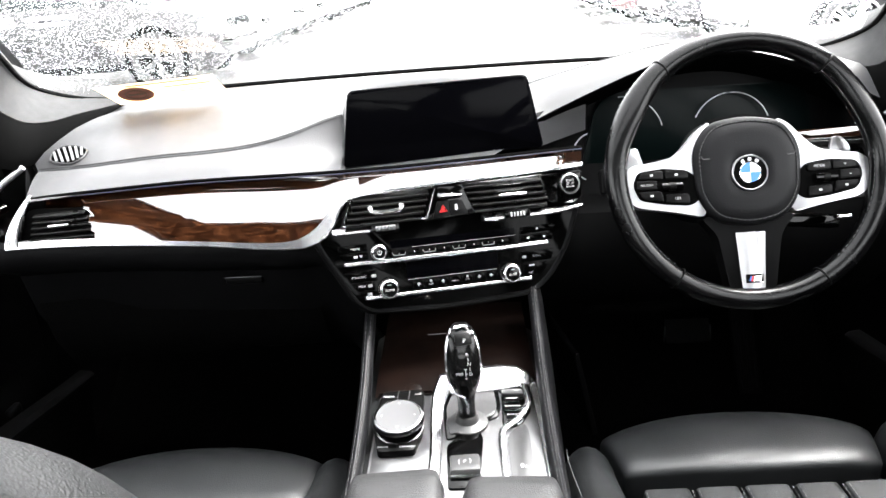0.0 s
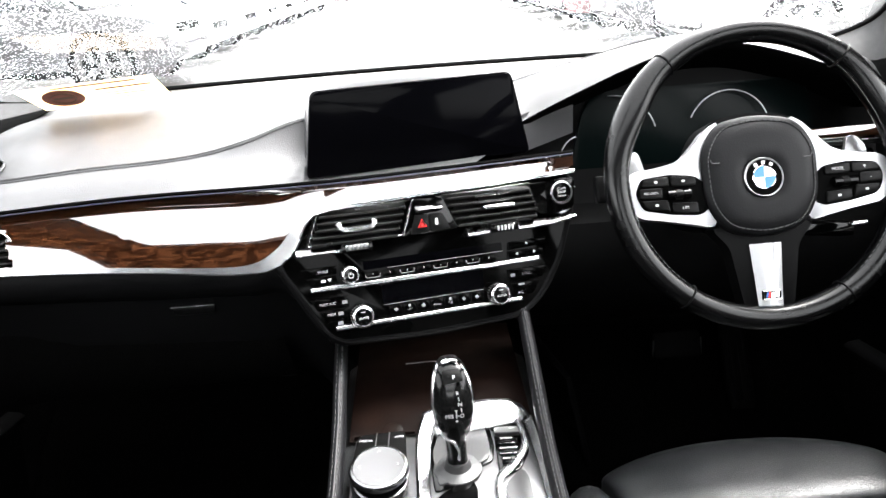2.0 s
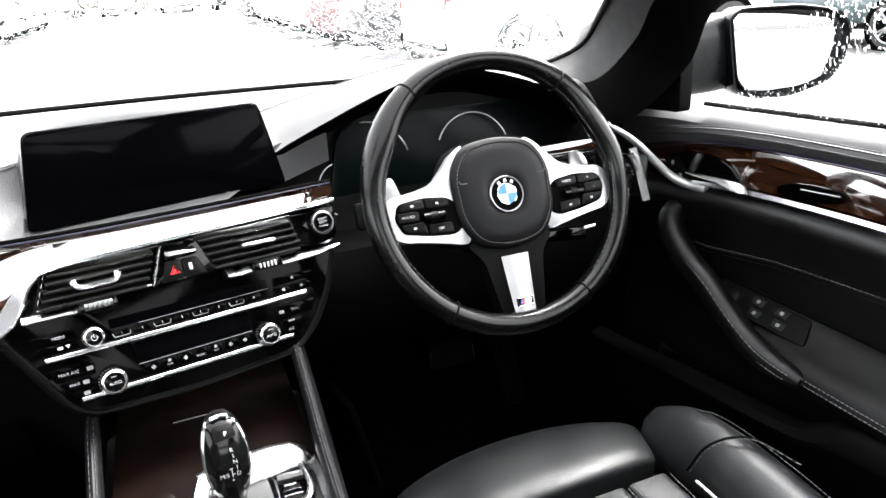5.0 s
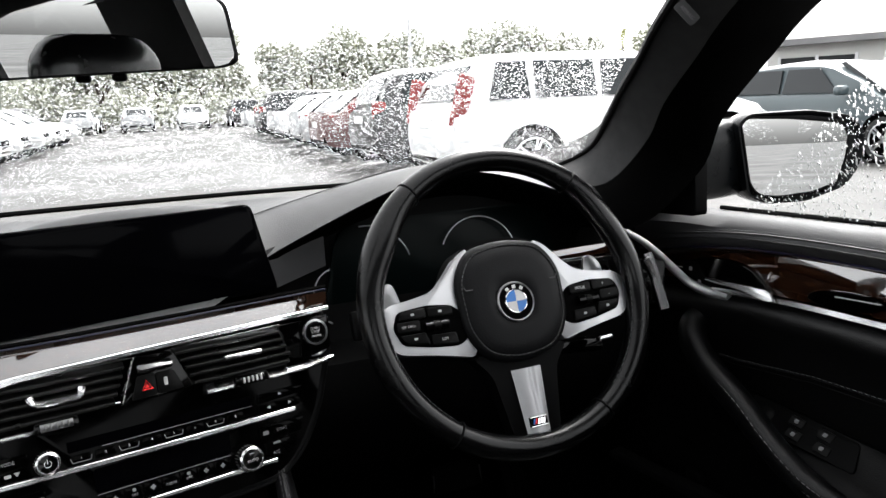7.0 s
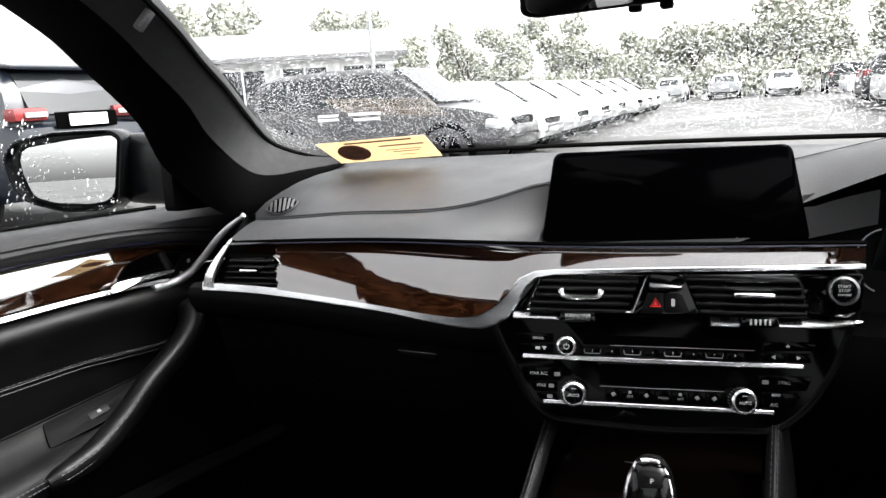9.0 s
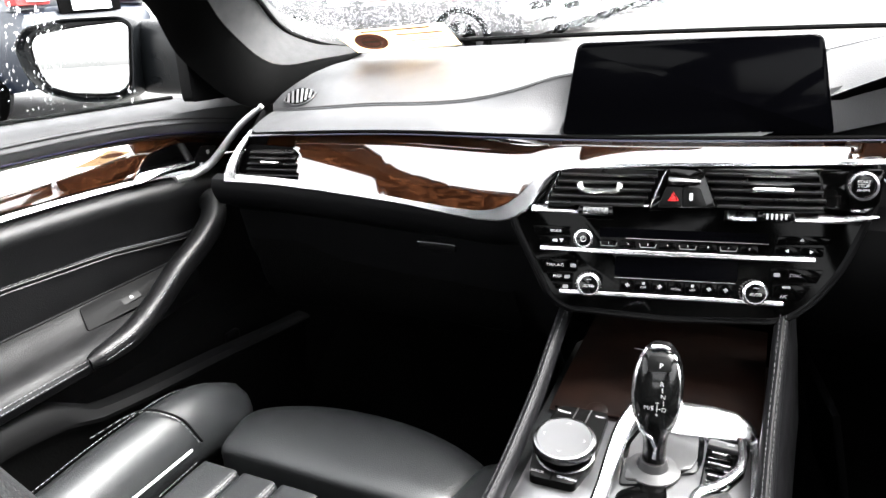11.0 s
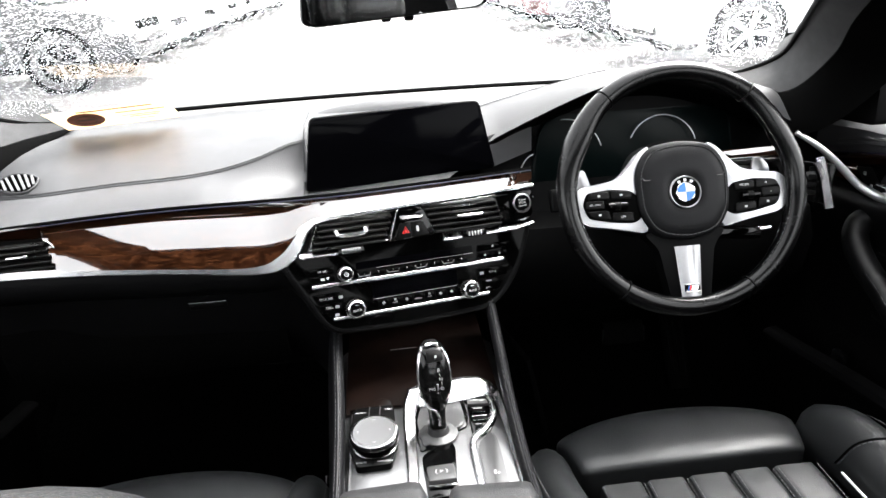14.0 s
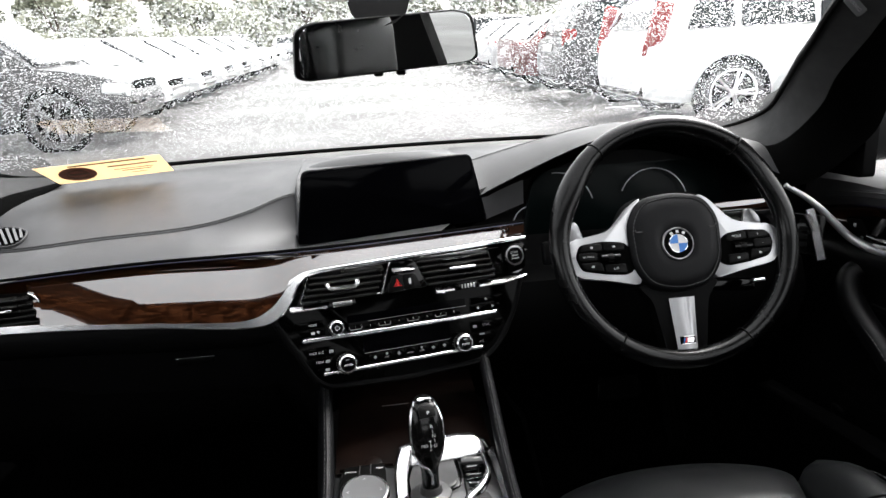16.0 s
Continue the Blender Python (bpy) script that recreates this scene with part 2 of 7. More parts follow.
def sheet(rows, ring=False, ends=False):
    """A skin over rows of points; ring closes each row, ends caps the first and last."""
    bm = bmesh.new()
    vs = [[bm.verts.new(p) for p in row] for row in rows]
    n = len(rows[0])
    for a, b in zip(vs, vs[1:]):
        for i in range(n if ring else n - 1):
            j = (i + 1) % n
            bm.faces.new((a[i], a[j], b[j], b[i]))
    if ends:
        bm.faces.new(vs[0][::-1])
        bm.faces.new(vs[-1])
    bmesh.ops.recalc_face_normals(bm, faces=bm.faces)
    return bm


def smooth_line(points, steps=6, closed=False):
    """A curve through the points (Catmull-Rom)."""
    pts = [Vector(p) for p in points]
    n = len(pts)
    out = []
    for i in range(n if closed else n - 1):
        if closed:
            a, b, c, d = (pts[(i + k) % n] for k in (-1, 0, 1, 2))
        else:
            b, c = pts[i], pts[i + 1]
            a = pts[i - 1] if i else b * 2 - c
            d = pts[i + 2] if i + 2 < n else c * 2 - b
        for s in range(steps):
            t = s / steps
            out.append(0.5 * (2 * b + (c - a) * t + (2 * a - 5 * b + 4 * c - d) * t * t + (3 * b - a - 3 * c + d) * t ** 3))
    if not closed:
        out.append(pts[-1])
    return out


def tube(points, radius, sides=8, closed=False, flat=1.0, up=(0, 0, 1), square=1.0):
    """A rod along the points; radius may be a list; flat squashes it along up."""
    pts = [Vector(p) for p in points]
    n = len(pts)
    rows = []
    for i, p in enumerate(pts):
        a = pts[(i - 1) % n] if (closed or i) else p
        b = pts[(i + 1) % n] if (closed or i < n - 1) else p
        d = (b - a).normalized()
        side = d.cross(Vector(up))
        if side.length < 1e-4:
            side = d.cross(Vector((1, 0, 0)))
        side.normalize()
        top = side.cross(d).normalized()
        r = radius[i] if isinstance(radius, (list, tuple)) else radius
        ring = []
        for k in range(sides):
            c, s = math.cos(k * math.tau / sides), math.sin(k * math.tau / sides)
            ring.append(p + side * r * math.copysign(abs(c) ** square, c) + top * r * flat * math.copysign(abs(s) ** square, s))
        rows.append(ring)
    if closed:
        rows.append(rows[0])
        bm = sheet(rows, ring=True)
        bmesh.ops.remove_doubles(bm, verts=bm.verts, dist=1e-6)
        return bm
    return sheet(rows, ring=True, ends=True)


def ribbon(points, width, thick, up):
    """A flat bar along the points: width along up, thick across."""
    pts = [Vector(p) for p in points]
    n = len(pts)
    rows = []
    for i, p in enumerate(pts):
        d = (pts[min(i + 1, n - 1)] - pts[max(i - 1, 0)]).normalized()
        u = Vector(up)
        u = (u - d * u.dot(d)).normalized()
        s = d.cross(u)
        w = (width[i] if isinstance(width, (list, tuple)) else width) / 2
        e = min(thick, w) * 0.3
        t = thick / 2
        ring = [(-w, -t + e), (-w + e, -t), (w - e, -t), (w, -t + e), (w, t - e), (w - e, t), (-w + e, t), (-w, t - e)]
        rows.append([p + u * a + s * b for a, b in ring])
    return sheet(rows, ring=True, ends=True)


def prism(outline, low, high, edge=0.0, m=None, steps=2):
    """An outline in x, y raised from low to high along z, its upper rim rounded."""
    area = sum(a[0] * b[1] - b[0] * a[1] for a, b in zip(outline, outline[1:] + outline[:1]))
    pts = outline if area > 0 else outline[::-1]
    bm = bmesh.new()
    bottom = [bm.verts.new((x, y, low)) for x, y in pts]
    top = [bm.verts.new((x, y, high)) for x, y in pts]
    n = len(pts)
    bm.faces.new(bottom[::-1])
    cap = bm.faces.new(top)
    for i in range(n):
        j = (i + 1) % n
        bm.faces.new((bottom[i], bottom[j], top[j], top[i]))
    if edge:
        bmesh.ops.bevel(bm, geom=list(cap.edges), offset=edge, segments=steps, profile=0.5, affect='EDGES', clamp_overlap=True)
    if m is not None:
        bm.transform(m)
    return bm


def rounded(points, radius, steps=4):
    """An outline with its corners rounded; radius may be a list."""
    out = []
    n = len(points)
    for i in range(n):
        a, b, c = (Vector((*points[(i + k) % n][:2], 0)) for k in (-1, 0, 1))
        r = radius[i] if isinstance(radius, (list, tuple)) else radius
        u, v = (a - b), (c - b)
        r = min(r, u.length * 0.45, v.length * 0.45)
        p, q = b + u.normalized() * r, b + v.normalized() * r
        for s in range(steps + 1):
            t = s / steps
            w = p * (1 - t) ** 2 + b * 2 * t * (1 - t) + q * t * t
            out.append((w.x, w.y))
    return out


def pillow(sx, sy, sz, r, m=None, puff=0.0, cuts=9):
    """A box of full sizes sx, sy, sz with edges rounded by r and its faces swelling by puff."""
    bm = bmesh.new()
    bmesh.ops.create_cube(bm, size=2)
    bmesh.ops.subdivide_edges(bm, edges=bm.edges, cuts=cuts, use_grid_fill=True)
    half = Vector((sx / 2, sy / 2, sz / 2))
    r = min(r, *half)
    for v in bm.verts:
        c = v.co.copy()
        swell = 1 + puff * (1 - c.x * c.x) * (1 - c.y * c.y)
        p = Vector([math.copysign(abs(k) ** 0.75, k) * h if abs(k) < 1 else k * h for k, h in zip(c, half)])
        core = Vector([max(-h + r, min(h - r, k)) for k, h in zip(p, half)])
        d = p - core
        if d.length > 1e-9:
            p = core + d.normalized() * r
        p.z *= swell
        v.co = p
    if m is not None:
        bm.transform(m)
    return bm


def lathe(profile, m=None, sides=28):
    """Turns a profile of (radius, height) about z."""
    rows = [[(r * math.cos(k * math.tau / sides), r * math.sin(k * math.tau / sides), h) for k in range(sides)] for r, h in profile]
    bm = sheet(rows, ring=True, ends=True)
    if m is not None:
        bm.transform(m)
    return bm


def stitches(points, material, parent, length=0.004, gap=0.0022, width=0.0007, name="stitching"):
    """Short threads along a line, joined into one part."""
    pts = [Vector(p) for p in points]
    bm = bmesh.new()
    for a, b in zip(pts, pts[1:]):
        d = b - a
        k = max(1, int(d.length / (length + gap)))
        u = d.normalized()
        s = u.cross(Vector((0.3, -0.5, 0.8))).normalized() * width
        h = u.cross(s).normalized() * width
        for i in range(k):
            p = a + d * ((i + 0.1) / k)
            q = p + d * (0.64 / k)
            ring = [[bm.verts.new(e + w) for w in (s, h, -s, -h)] for e in (p, q)]
            for j in range(4):
                bm.faces.new((ring[0][j], ring[0][(j + 1) % 4], ring[1][(j + 1) % 4], ring[1][j]))
    return part(name, bm, material, parent, smooth=False)


def lerp(x, xs, ys):
    return float(np.interp(x, xs, ys))


def glide(x, xs, ys):
    """Smooth interpolation through knots."""
    if x <= xs[0]:
        return ys[0]
    if x >= xs[-1]:
        return ys[-1]
    i = max(k for k in range(len(xs) - 1) if xs[k] <= x)
    h = xs[i + 1] - xs[i]
    t = (x - xs[i]) / h
    m0 = (ys[i + 1] - ys[max(i - 1, 0)]) / (xs[i + 1] - xs[max(i - 1, 0)]) * h
    m1 = (ys[min(i + 2, len(xs) - 1)] - ys[i]) / (xs[min(i + 2, len(xs) - 1)] - xs[i]) * h
    return (2 * t ** 3 - 3 * t * t + 1) * ys[i] + (t ** 3 - 2 * t * t + t) * m0 + (3 * t * t - 2 * t ** 3) * ys[i + 1] + (t ** 3 - t * t) * m1


def spread(a, b, n):
    return [a + (b - a) * i / (n - 1) for i in range(n)]


# ---- the car's shell round the cabin ----
def front_y(x, z=0.93):
    """How far ahead the face of the dashboard lies."""
    base = glide(x, [-0.66, -0.58, -0.5, -0.3, -0.19, -0.10, 0.0, 0.10, 0.20], [0.785, 0.800, 0.814, 0.826, 0.829, 0.840, 0.868, 0.894, 0.921])
    return base + lerp(x, [-0.20, -0.05], [0.29, 0.19]) * (z - 0.93) + 0.4 * (z - 0.93) ** 2


def screen_base(x):
    """Foot of the windscreen: how far ahead, how high."""
    return 1.135 - 0.16 * x * x, 1.040 - 0.01 * x * x


def screen_point(u, v, lift=0.0):
    x = u * (0.672 - 0.225 * v)
    y, z = screen_base(x)
    y += 0.10 * x * x * (1 - math.exp(-max(v, 0.0) / 0.06))
    return Vector((x, y - 0.62 * v - 0.02 * v * x * x + 0.45 * lift, z + 0.355 * v - 0.03 * x * x * v + 0.89 * lift))


windscreen = thing("windscreen", "clear raked car windscreen wet with rain", "windscreen", (0, 1.1, 1.04), kind="structure")
outer = [[screen_point(u, v, 0.004) for u in spread(-1, 1, 33)] for v in spread(-0.06, 1.12, 23)]
pane = part("pane", sheet(outer), GLASS, windscreen)
pane.visible_shadow = False
frit = [[screen_point(u, v, -0.002) for u in spread(-1.02, 1.02, 40)] for v in spread(-0.08, -0.03, 3)]
part("black_border", sheet(frit), SOFT_BLACK, windscreen)
seal = [screen_point(u, 0.004, 0.004) for u in spread(-0.98, 0.98, 50)]
part("seal", tube(seal, 0.0035, 6), RUBBER, windscreen)

# rain on the outside of the windscreen
random.seed(11)


COS6 = [math.cos(k * math.tau / 6) for k in range(6)]
SIN6 = [math.sin(k * math.tau / 6) for k in range(6)]


def drops_on(spot, count, low, high, stretch, wide=1.0):
    """Small flattened domes of water; spot gives a place, an outward way and a way down."""
    verts, faces = [], []
    for _ in range(count):
        p, out, down = spot(random.random(), random.random())
        r = low + (high - low) * random.random() ** 3
        side = out.cross(down).normalized()
        down = side.cross(out).normalized()
        s = 1 + stretch * random.random() ** 2
        first = len(verts)
        for k in range(6):
            w = r * (0.7 + 0.6 * random.random())
            verts.append(p + side * (COS6[k] * wide * w) + down * (SIN6[k] * s / wide * w))
        verts.append(p + out * r * 0.42)
        for k in range(6):
            faces.append((first + k, first + (k + 1) % 6, first + 6))
    mesh = bpy.data.meshes.new("rain_drops")
    mesh.from_pydata(verts, [], faces)
    for f in mesh.polygons:
        f.use_smooth = True
    mesh.materials.append(WATER)
    ob = new("rain_drops", mesh)
    ob.visible_shadow = False
    return ob


def on_screen(a, b):
    u, v = -0.95 + 1.90 * a, 0.025 + 0.62 * b ** 0.85
    return screen_point(u, v, 0.0045), Vector((0.25 * u, 0.45, 0.89)).normalized(), Vector((0, 0.89, -0.45))


tagged(drops_on(on_screen, 92000, 0.00026, 0.00080, 0.5, 1.5), "countless rain drops clinging to the windscreen", "rain drops", kind="stuff")

# pillars beside the windscreen
PILLAR_IN = [(0.505, 1.078, 1.040), (0.575, 1.075, 1.046), (0.628, 1.045, 1.073), (0.613, 0.975, 1.120), (0.590, 0.913, 1.157), (0.568, 0.850, 1.190), (0.528, 0.737, 1.250), (0.44, 0.42, 1.392)]
PILLAR_OUT = [(0.500, 1.058, 1.032), (0.545, 1.010, 1.010), (0.614, 0.928, 0.972), (0.700, 0.893, 1.045), (0.690, 0.842, 1.120), (0.684, 0.765, 1.190), (0.676, 0.690, 1.245), (0.60, 0.40, 1.372)]


def pillar(side):
    name = "pillar_trim"
    root = thing(name, "grey cloth-covered windscreen pillar trim", "pillar trim", (side * 0.68, 0.95, 1.0), kind="structure")
    ins = smooth_line(PILLAR_IN, 6)
    outs = smooth_line(PILLAR_OUT, 6)
    rows, seal = [], []
    for a, b in zip(ins, outs):
        row = []
        for t in spread(0, 1, 11):
            p = a.lerp(b, t)
            bulge = min(0.026, 0.22 * (b - a).length) * math.sin(math.pi * t) ** 0.8
            row.append(Vector((side * (p.x - bulge * 0.55), p.y - bulge * 0.8, p.z - bulge * 0.1)))
        back = [Vector((side * (b.x + 0.020), b.y + 0.030, b.z + 0.006)), Vector((side * (a.x + 0.05), a.y + 0.05, a.z + 0.03)), Vector((side * (a.x + 0.006), a.y + 0.014, a.z + 0.008))]
        rows.append(row[:5] + back[1:])
        seal.append([row[4] + Vector((0, 0.002, 0))] + row[5:] + back[:2])
    part("trim_panel", sheet(rows, ring=True, ends=True), PILLAR_CLOTH, root)
    # rear face with the door seal: matt black paints in the pillar's shade
    part("shaded_seal_side", sheet(seal, ring=True, ends=True), SOFT_BLACK, root, "door seal and rear pillar face, blackened for shade")
    edge = [Vector((side * (a.x - 0.001), a.y, a.z)) for a in ins]
    part("rubber_edge", tube(edge, 0.004, 6), RUBBER, root)
    tag = outs[35].lerp(ins[35], 0.88)
    m = Matrix.Translation((side * (tag.x - 0.016), tag.y - 0.022, tag.z - 0.004)) @ look((0, 0, 0), (side * 0.55, 0.8, 0.05)).to_3x3().to_4x4() @ pose(0, 0, 0, 0, 0, side * -48)
    plate = part("airbag_tag", prism(rounded([(-0.013, -0.006), (0.013, -0.006), (0.013, 0.006), (-0.013, 0.006)], 0.003), 0, 0.0025, 0.0008, m), GREY_PAD, root, "small grey embossed tag")
    lettering("AIRBAG", 0.0052, m @ Matrix.Translation((0, 0, 0.0027)), DULL_PRINT, plate)
    return root


pillar(-1)
pillar(1)

# roof lining, floor, rear of the cabin
roof_rows = []
for y in spread(0.43, -1.28, 41):
    w = lerp(y, [-1.28, -0.9, 0.43], [0.54, 0.58, 0.60])
    h = lerp(y, [-1.28, -0.8, -0.1, 0.43], [1.375, 1.42, 1.44, 1.395])
    roof_rows.append([(x * w, y, h - 0.05 * x ** 4) for x in spread(-1, 1, 31)])
under = [[(p[0], p[1], p[2] + 0.03) for p in row] for row in roof_rows]
roof = sheet([a + b[::-1] for a, b in zip(roof_rows, under)], ring=True, ends=True)
# added, unseen opening over the rear seats, glazed to let sky light in
opening = [f for f in roof.faces if abs(f.calc_center_median().x) < 0.42 and -1.08 < f.calc_center_median().y < -0.12]
bmesh.ops.delete(roof, geom=opening, context='FACES')
ob = tagged(part("added_roof_glass", sheet([[(x, y, 1.462 - 0.04 * (y + 0.1) ** 2) for x in spread(-0.44, 0.44, 5)] for y in spread(-0.09, -1.11, 9)]), GLASS, None), "added, unseen roof glass that lets sky light in", "roof window", kind="structure")
ob.visible_shadow = False
tagged(part("ceiling", roof, CLOTH, None), "dark grey cloth roof lining", "roof lining", kind="structure")

floor_rows = []
for y in spread(1.42, -1.3, 18):
    z = lerp(y, [-1.3, 1.05, 1.42], [0.30, 0.30, 0.52])
    floor_rows.append([(x, y, z + 0.12 * math.exp(-(x / 0.13) ** 4)) for x in spread(-0.76, 0.76, 25)])
lower = [[(x, y, 0.24) for x, y, z in row] for row in floor_rows]
tagged(part("floor", sheet([a + b[::-1] for a, b in zip(floor_rows, lower)], ring=True, ends=True), CARPET, None), "black carpeted car floor with centre tunnel", "car floor", kind="structure")
fire = prism([(-0.80, 0.26), (0.80, 0.26), (0.80, 0.93), (-0.80, 0.93)], 0, 0.04, 0, pose(0, 1.46, 0, 90, 0, 0))
tagged(part("wall_front", fire, CARPET, None, smooth=False), "black carpeted bulkhead behind the dashboard", "bulkhead", kind="structure")
cowl = sheet([[(x, screen_base(x)[0] - 0.04 + 0.36 * t, 1.022 - 0.06 * t - 0.02 * t * t) for x in spread(-0.8, 0.8, 17)] for t in spread(0, 1, 5)])
tagged(part("trim", cowl, SOFT_BLACK, None), "black cowl below the windscreen", "cowl", kind="structure")


def side_post(side, ys, label):
    """A pillar between two side windows: (y at belt, y at roof, width)."""
    y0, y1, w = ys
    rows = []
    for t in spread(0, 1, 9):
        x = side * lerp(t, [0, 1], [0.735, 0.60])
        y = y0 + (y1 - y0) * t
        z = lerp(t, [0, 1], [0.94, 1.38])
        rows.append([(x + side * a, y + b * w, z) for a, b in ((0, -0.5), (-0.018, -0.3), (-0.022, 0), (-0.018, 0.3), (0, 0.5), (0.03, 0.5), (0.03, -0.5))])
    tagged(part("wall_post", sheet(rows, ring=True, ends=True), CLOTH, None), label, "door post", kind="structure")


for side in (-1, 1):
    side_post(side, (-0.21, -0.30, 0.32), "dark grey door post between front and rear windows")
    side_post(side, (-1.36, -1.42, 0.30), "dark grey rear roof post beside the rear seats")
    wall = sheet([[(side * 0.80, y, z) for y in spread(1.46, -1.45, 8)] for z in spread(0.26, 0.955, 5)])
    bmesh.ops.solidify(wall, geom=wall.faces, thickness=0.03)
    tagged(part("wall_side", wall, PLASTIC, None, smooth=False), "black lower side wall of the car body", "car side", kind="structure")
    rail = tube([(side * 0.605, 0.45, 1.375), (side * 0.61, -0.1, 1.40), (side * 0.60, -0.5, 1.37), (side * 0.585, -0.9, 1.345), (side * 0.56, -1.25, 1.28), (side * 0.56, -1.45, 1.18)], [0.03, 0.035, 0.065, 0.085, 0.10, 0.12], 12)
    tagged(part("trim_rail", rail, CLOTH, None), "dark grey roof rail trim above the side windows", "roof rail", kind="structure")
    for y0, y1, pane_name in ((0.90, -0.13, "window_front"), (-0.37, -1.20, "window_rear")):
        top = lerp(y0, [0, 0.9], [0, 0.55])
        rows = []
        for t in spread(0, 1, 6):
            a = y0 - (0.50 * t if y0 > 0.5 else 0.08 * t)
            b = y1 - 0.08 * t
            rows.append([(side * (0.765 - 0.14 * t), a + (b - a) * s, 0.965 + 0.415 * t) for s in spread(0, 1, 8)])
        ob = tagged(part(pane_name, sheet(rows), GLASS, None), "side window glass speckled with rain", "side window", kind="structure")
        ob.visible_shadow = False


def on_side(side):
    def spot(a, b):
        t = 0.02 + 0.75 * b
        y = 0.90 - 0.5 * t - (0.62 - 0.3 * t) * a
        return Vector((side * (0.768 - 0.14 * t), y, 0.965 + 0.415 * t)), Vector((side * 0.95, 0, 0.31)), Vector((side * 0.31, 0, -0.95))
    return spot


for side, count in ((-1, 2600), (1, 9000)):
    tagged(drops_on(on_side(side), count, 0.0004, 0.0015, 2.5), "rain drops running down the side window", "rain drops", kind="stuff")

# rear bench and rear window, seen in the mirror
bench = thing("back_bench", "black leather bench across the rear of the cabin", "bench", (0, -0.9, 0.3))
part("cushion", pillow(1.25, 0.5, 0.2, 0.06, pose(0, -0.72, 0.47), 0.1), LEATHER, bench)
part("backrest", pillow(1.25, 0.16, 0.62, 0.06, pose(0, -1.06, 0.78, 18, 0, 0), 0.05), LEATHER, bench)
for x in (-0.36, 0.36):
    part("headrest", pillow(0.26, 0.1, 0.16, 0.05, pose(x, -1.16, 1.10), 0.05), LEATHER, bench)
shelf = pillow(1.2, 0.45, 0.03, 0.01, pose(0, -1.38, 1.03), cuts=4)
tagged(part("parcel_shelf", shelf, CLOTH, None), "dark cloth parcel shelf behind the rear seats", "parcel shelf")
rear_frame = sheet([[(x * lerp(t, [0, 1], [0.62, 0.54]), -1.68 + 0.42 * t, 1.0 + 0.36 * t) for x in spread(-1, 1, 9)] for t in spread(0, 1, 4)])
ob = tagged(part("window_back", rear_frame, GLASS, None), "sloping rear window glass", "rear window", kind="structure")
ob.visible_shadow = False
back = prism([(-0.80, 0.26), (0.80, 0.26), (0.80, 1.02), (-0.80, 1.02)], 0, 0.04, 0, pose(0, -1.62, 0, 90, 0, 0))
tagged(part("wall_back", back, CARPET, None, smooth=False), "black boot wall behind the rear seats", "boot wall", kind="structure")


# ---- dashboard ----
dash = thing("dashboard", "black stitched leather dashboard with lacquered walnut strip", "dashboard", (0, 0.95, 0.9))

HOOD_X = [0.10, 0.145, 0.217, 0.296, 0.344, 0.39, 0.44, 0.516, 0.56, 0.60, 0.64]
HOOD_Z = [0.972, 0.990, 1.018, 1.047, 1.059, 1.063, 1.058, 1.034, 1.012, 0.990, 0.975]


def pad_front(x):
    """The pad's front edge: how far ahead, how high."""
    if x <= 0.10:
        y = front_y(x, 0.962) + 0.002
        back = max(0.0, min(1.0, (x - 0.055) / 0.04))
        return y + (0.968 - y) * back, lerp(x, [-0.62, -0.3, 0.1], [0.958, 0.964, 0.962])
    y = glide(x, [0.10, 0.138, 0.16, 0.25, 0.39, 0.50, 0.58, 0.65], [0.955, 0.972, 0.978, 0.988, 0.990, 0.975, 0.950, 0.935])
    z = glide(x, HOOD_X, HOOD_Z)
    if x < 0.114:
        # the low ledge behind the display ends in a short ramp
        k = min(1.0, (0.114 - x) / 0.012)
        k = k * k * (3 - 2 * k)
        y, z = y + (0.968 - y) * k, z + (0.962 - z) * k
    return y, z


PAD_RIDGE = 0.36


def ridge(x):
    """The stitched ridge of the pad: how far ahead, how high. It climbs towards the display."""
    xs = [-0.606, -0.55, -0.5, -0.45, -0.4, -0.3, -0.25, -0.2, -0.16, -0.13]
    return glide(x, xs, [0.935, 0.912, 0.897, 0.893, 0.893, 0.899, 0.906, 0.918, 0.938, 0.950]), glide(x, xs, [0.966, 0.972, 0.977, 0.981, 0.984, 0.986, 0.990, 1.000, 1.011, 1.015])


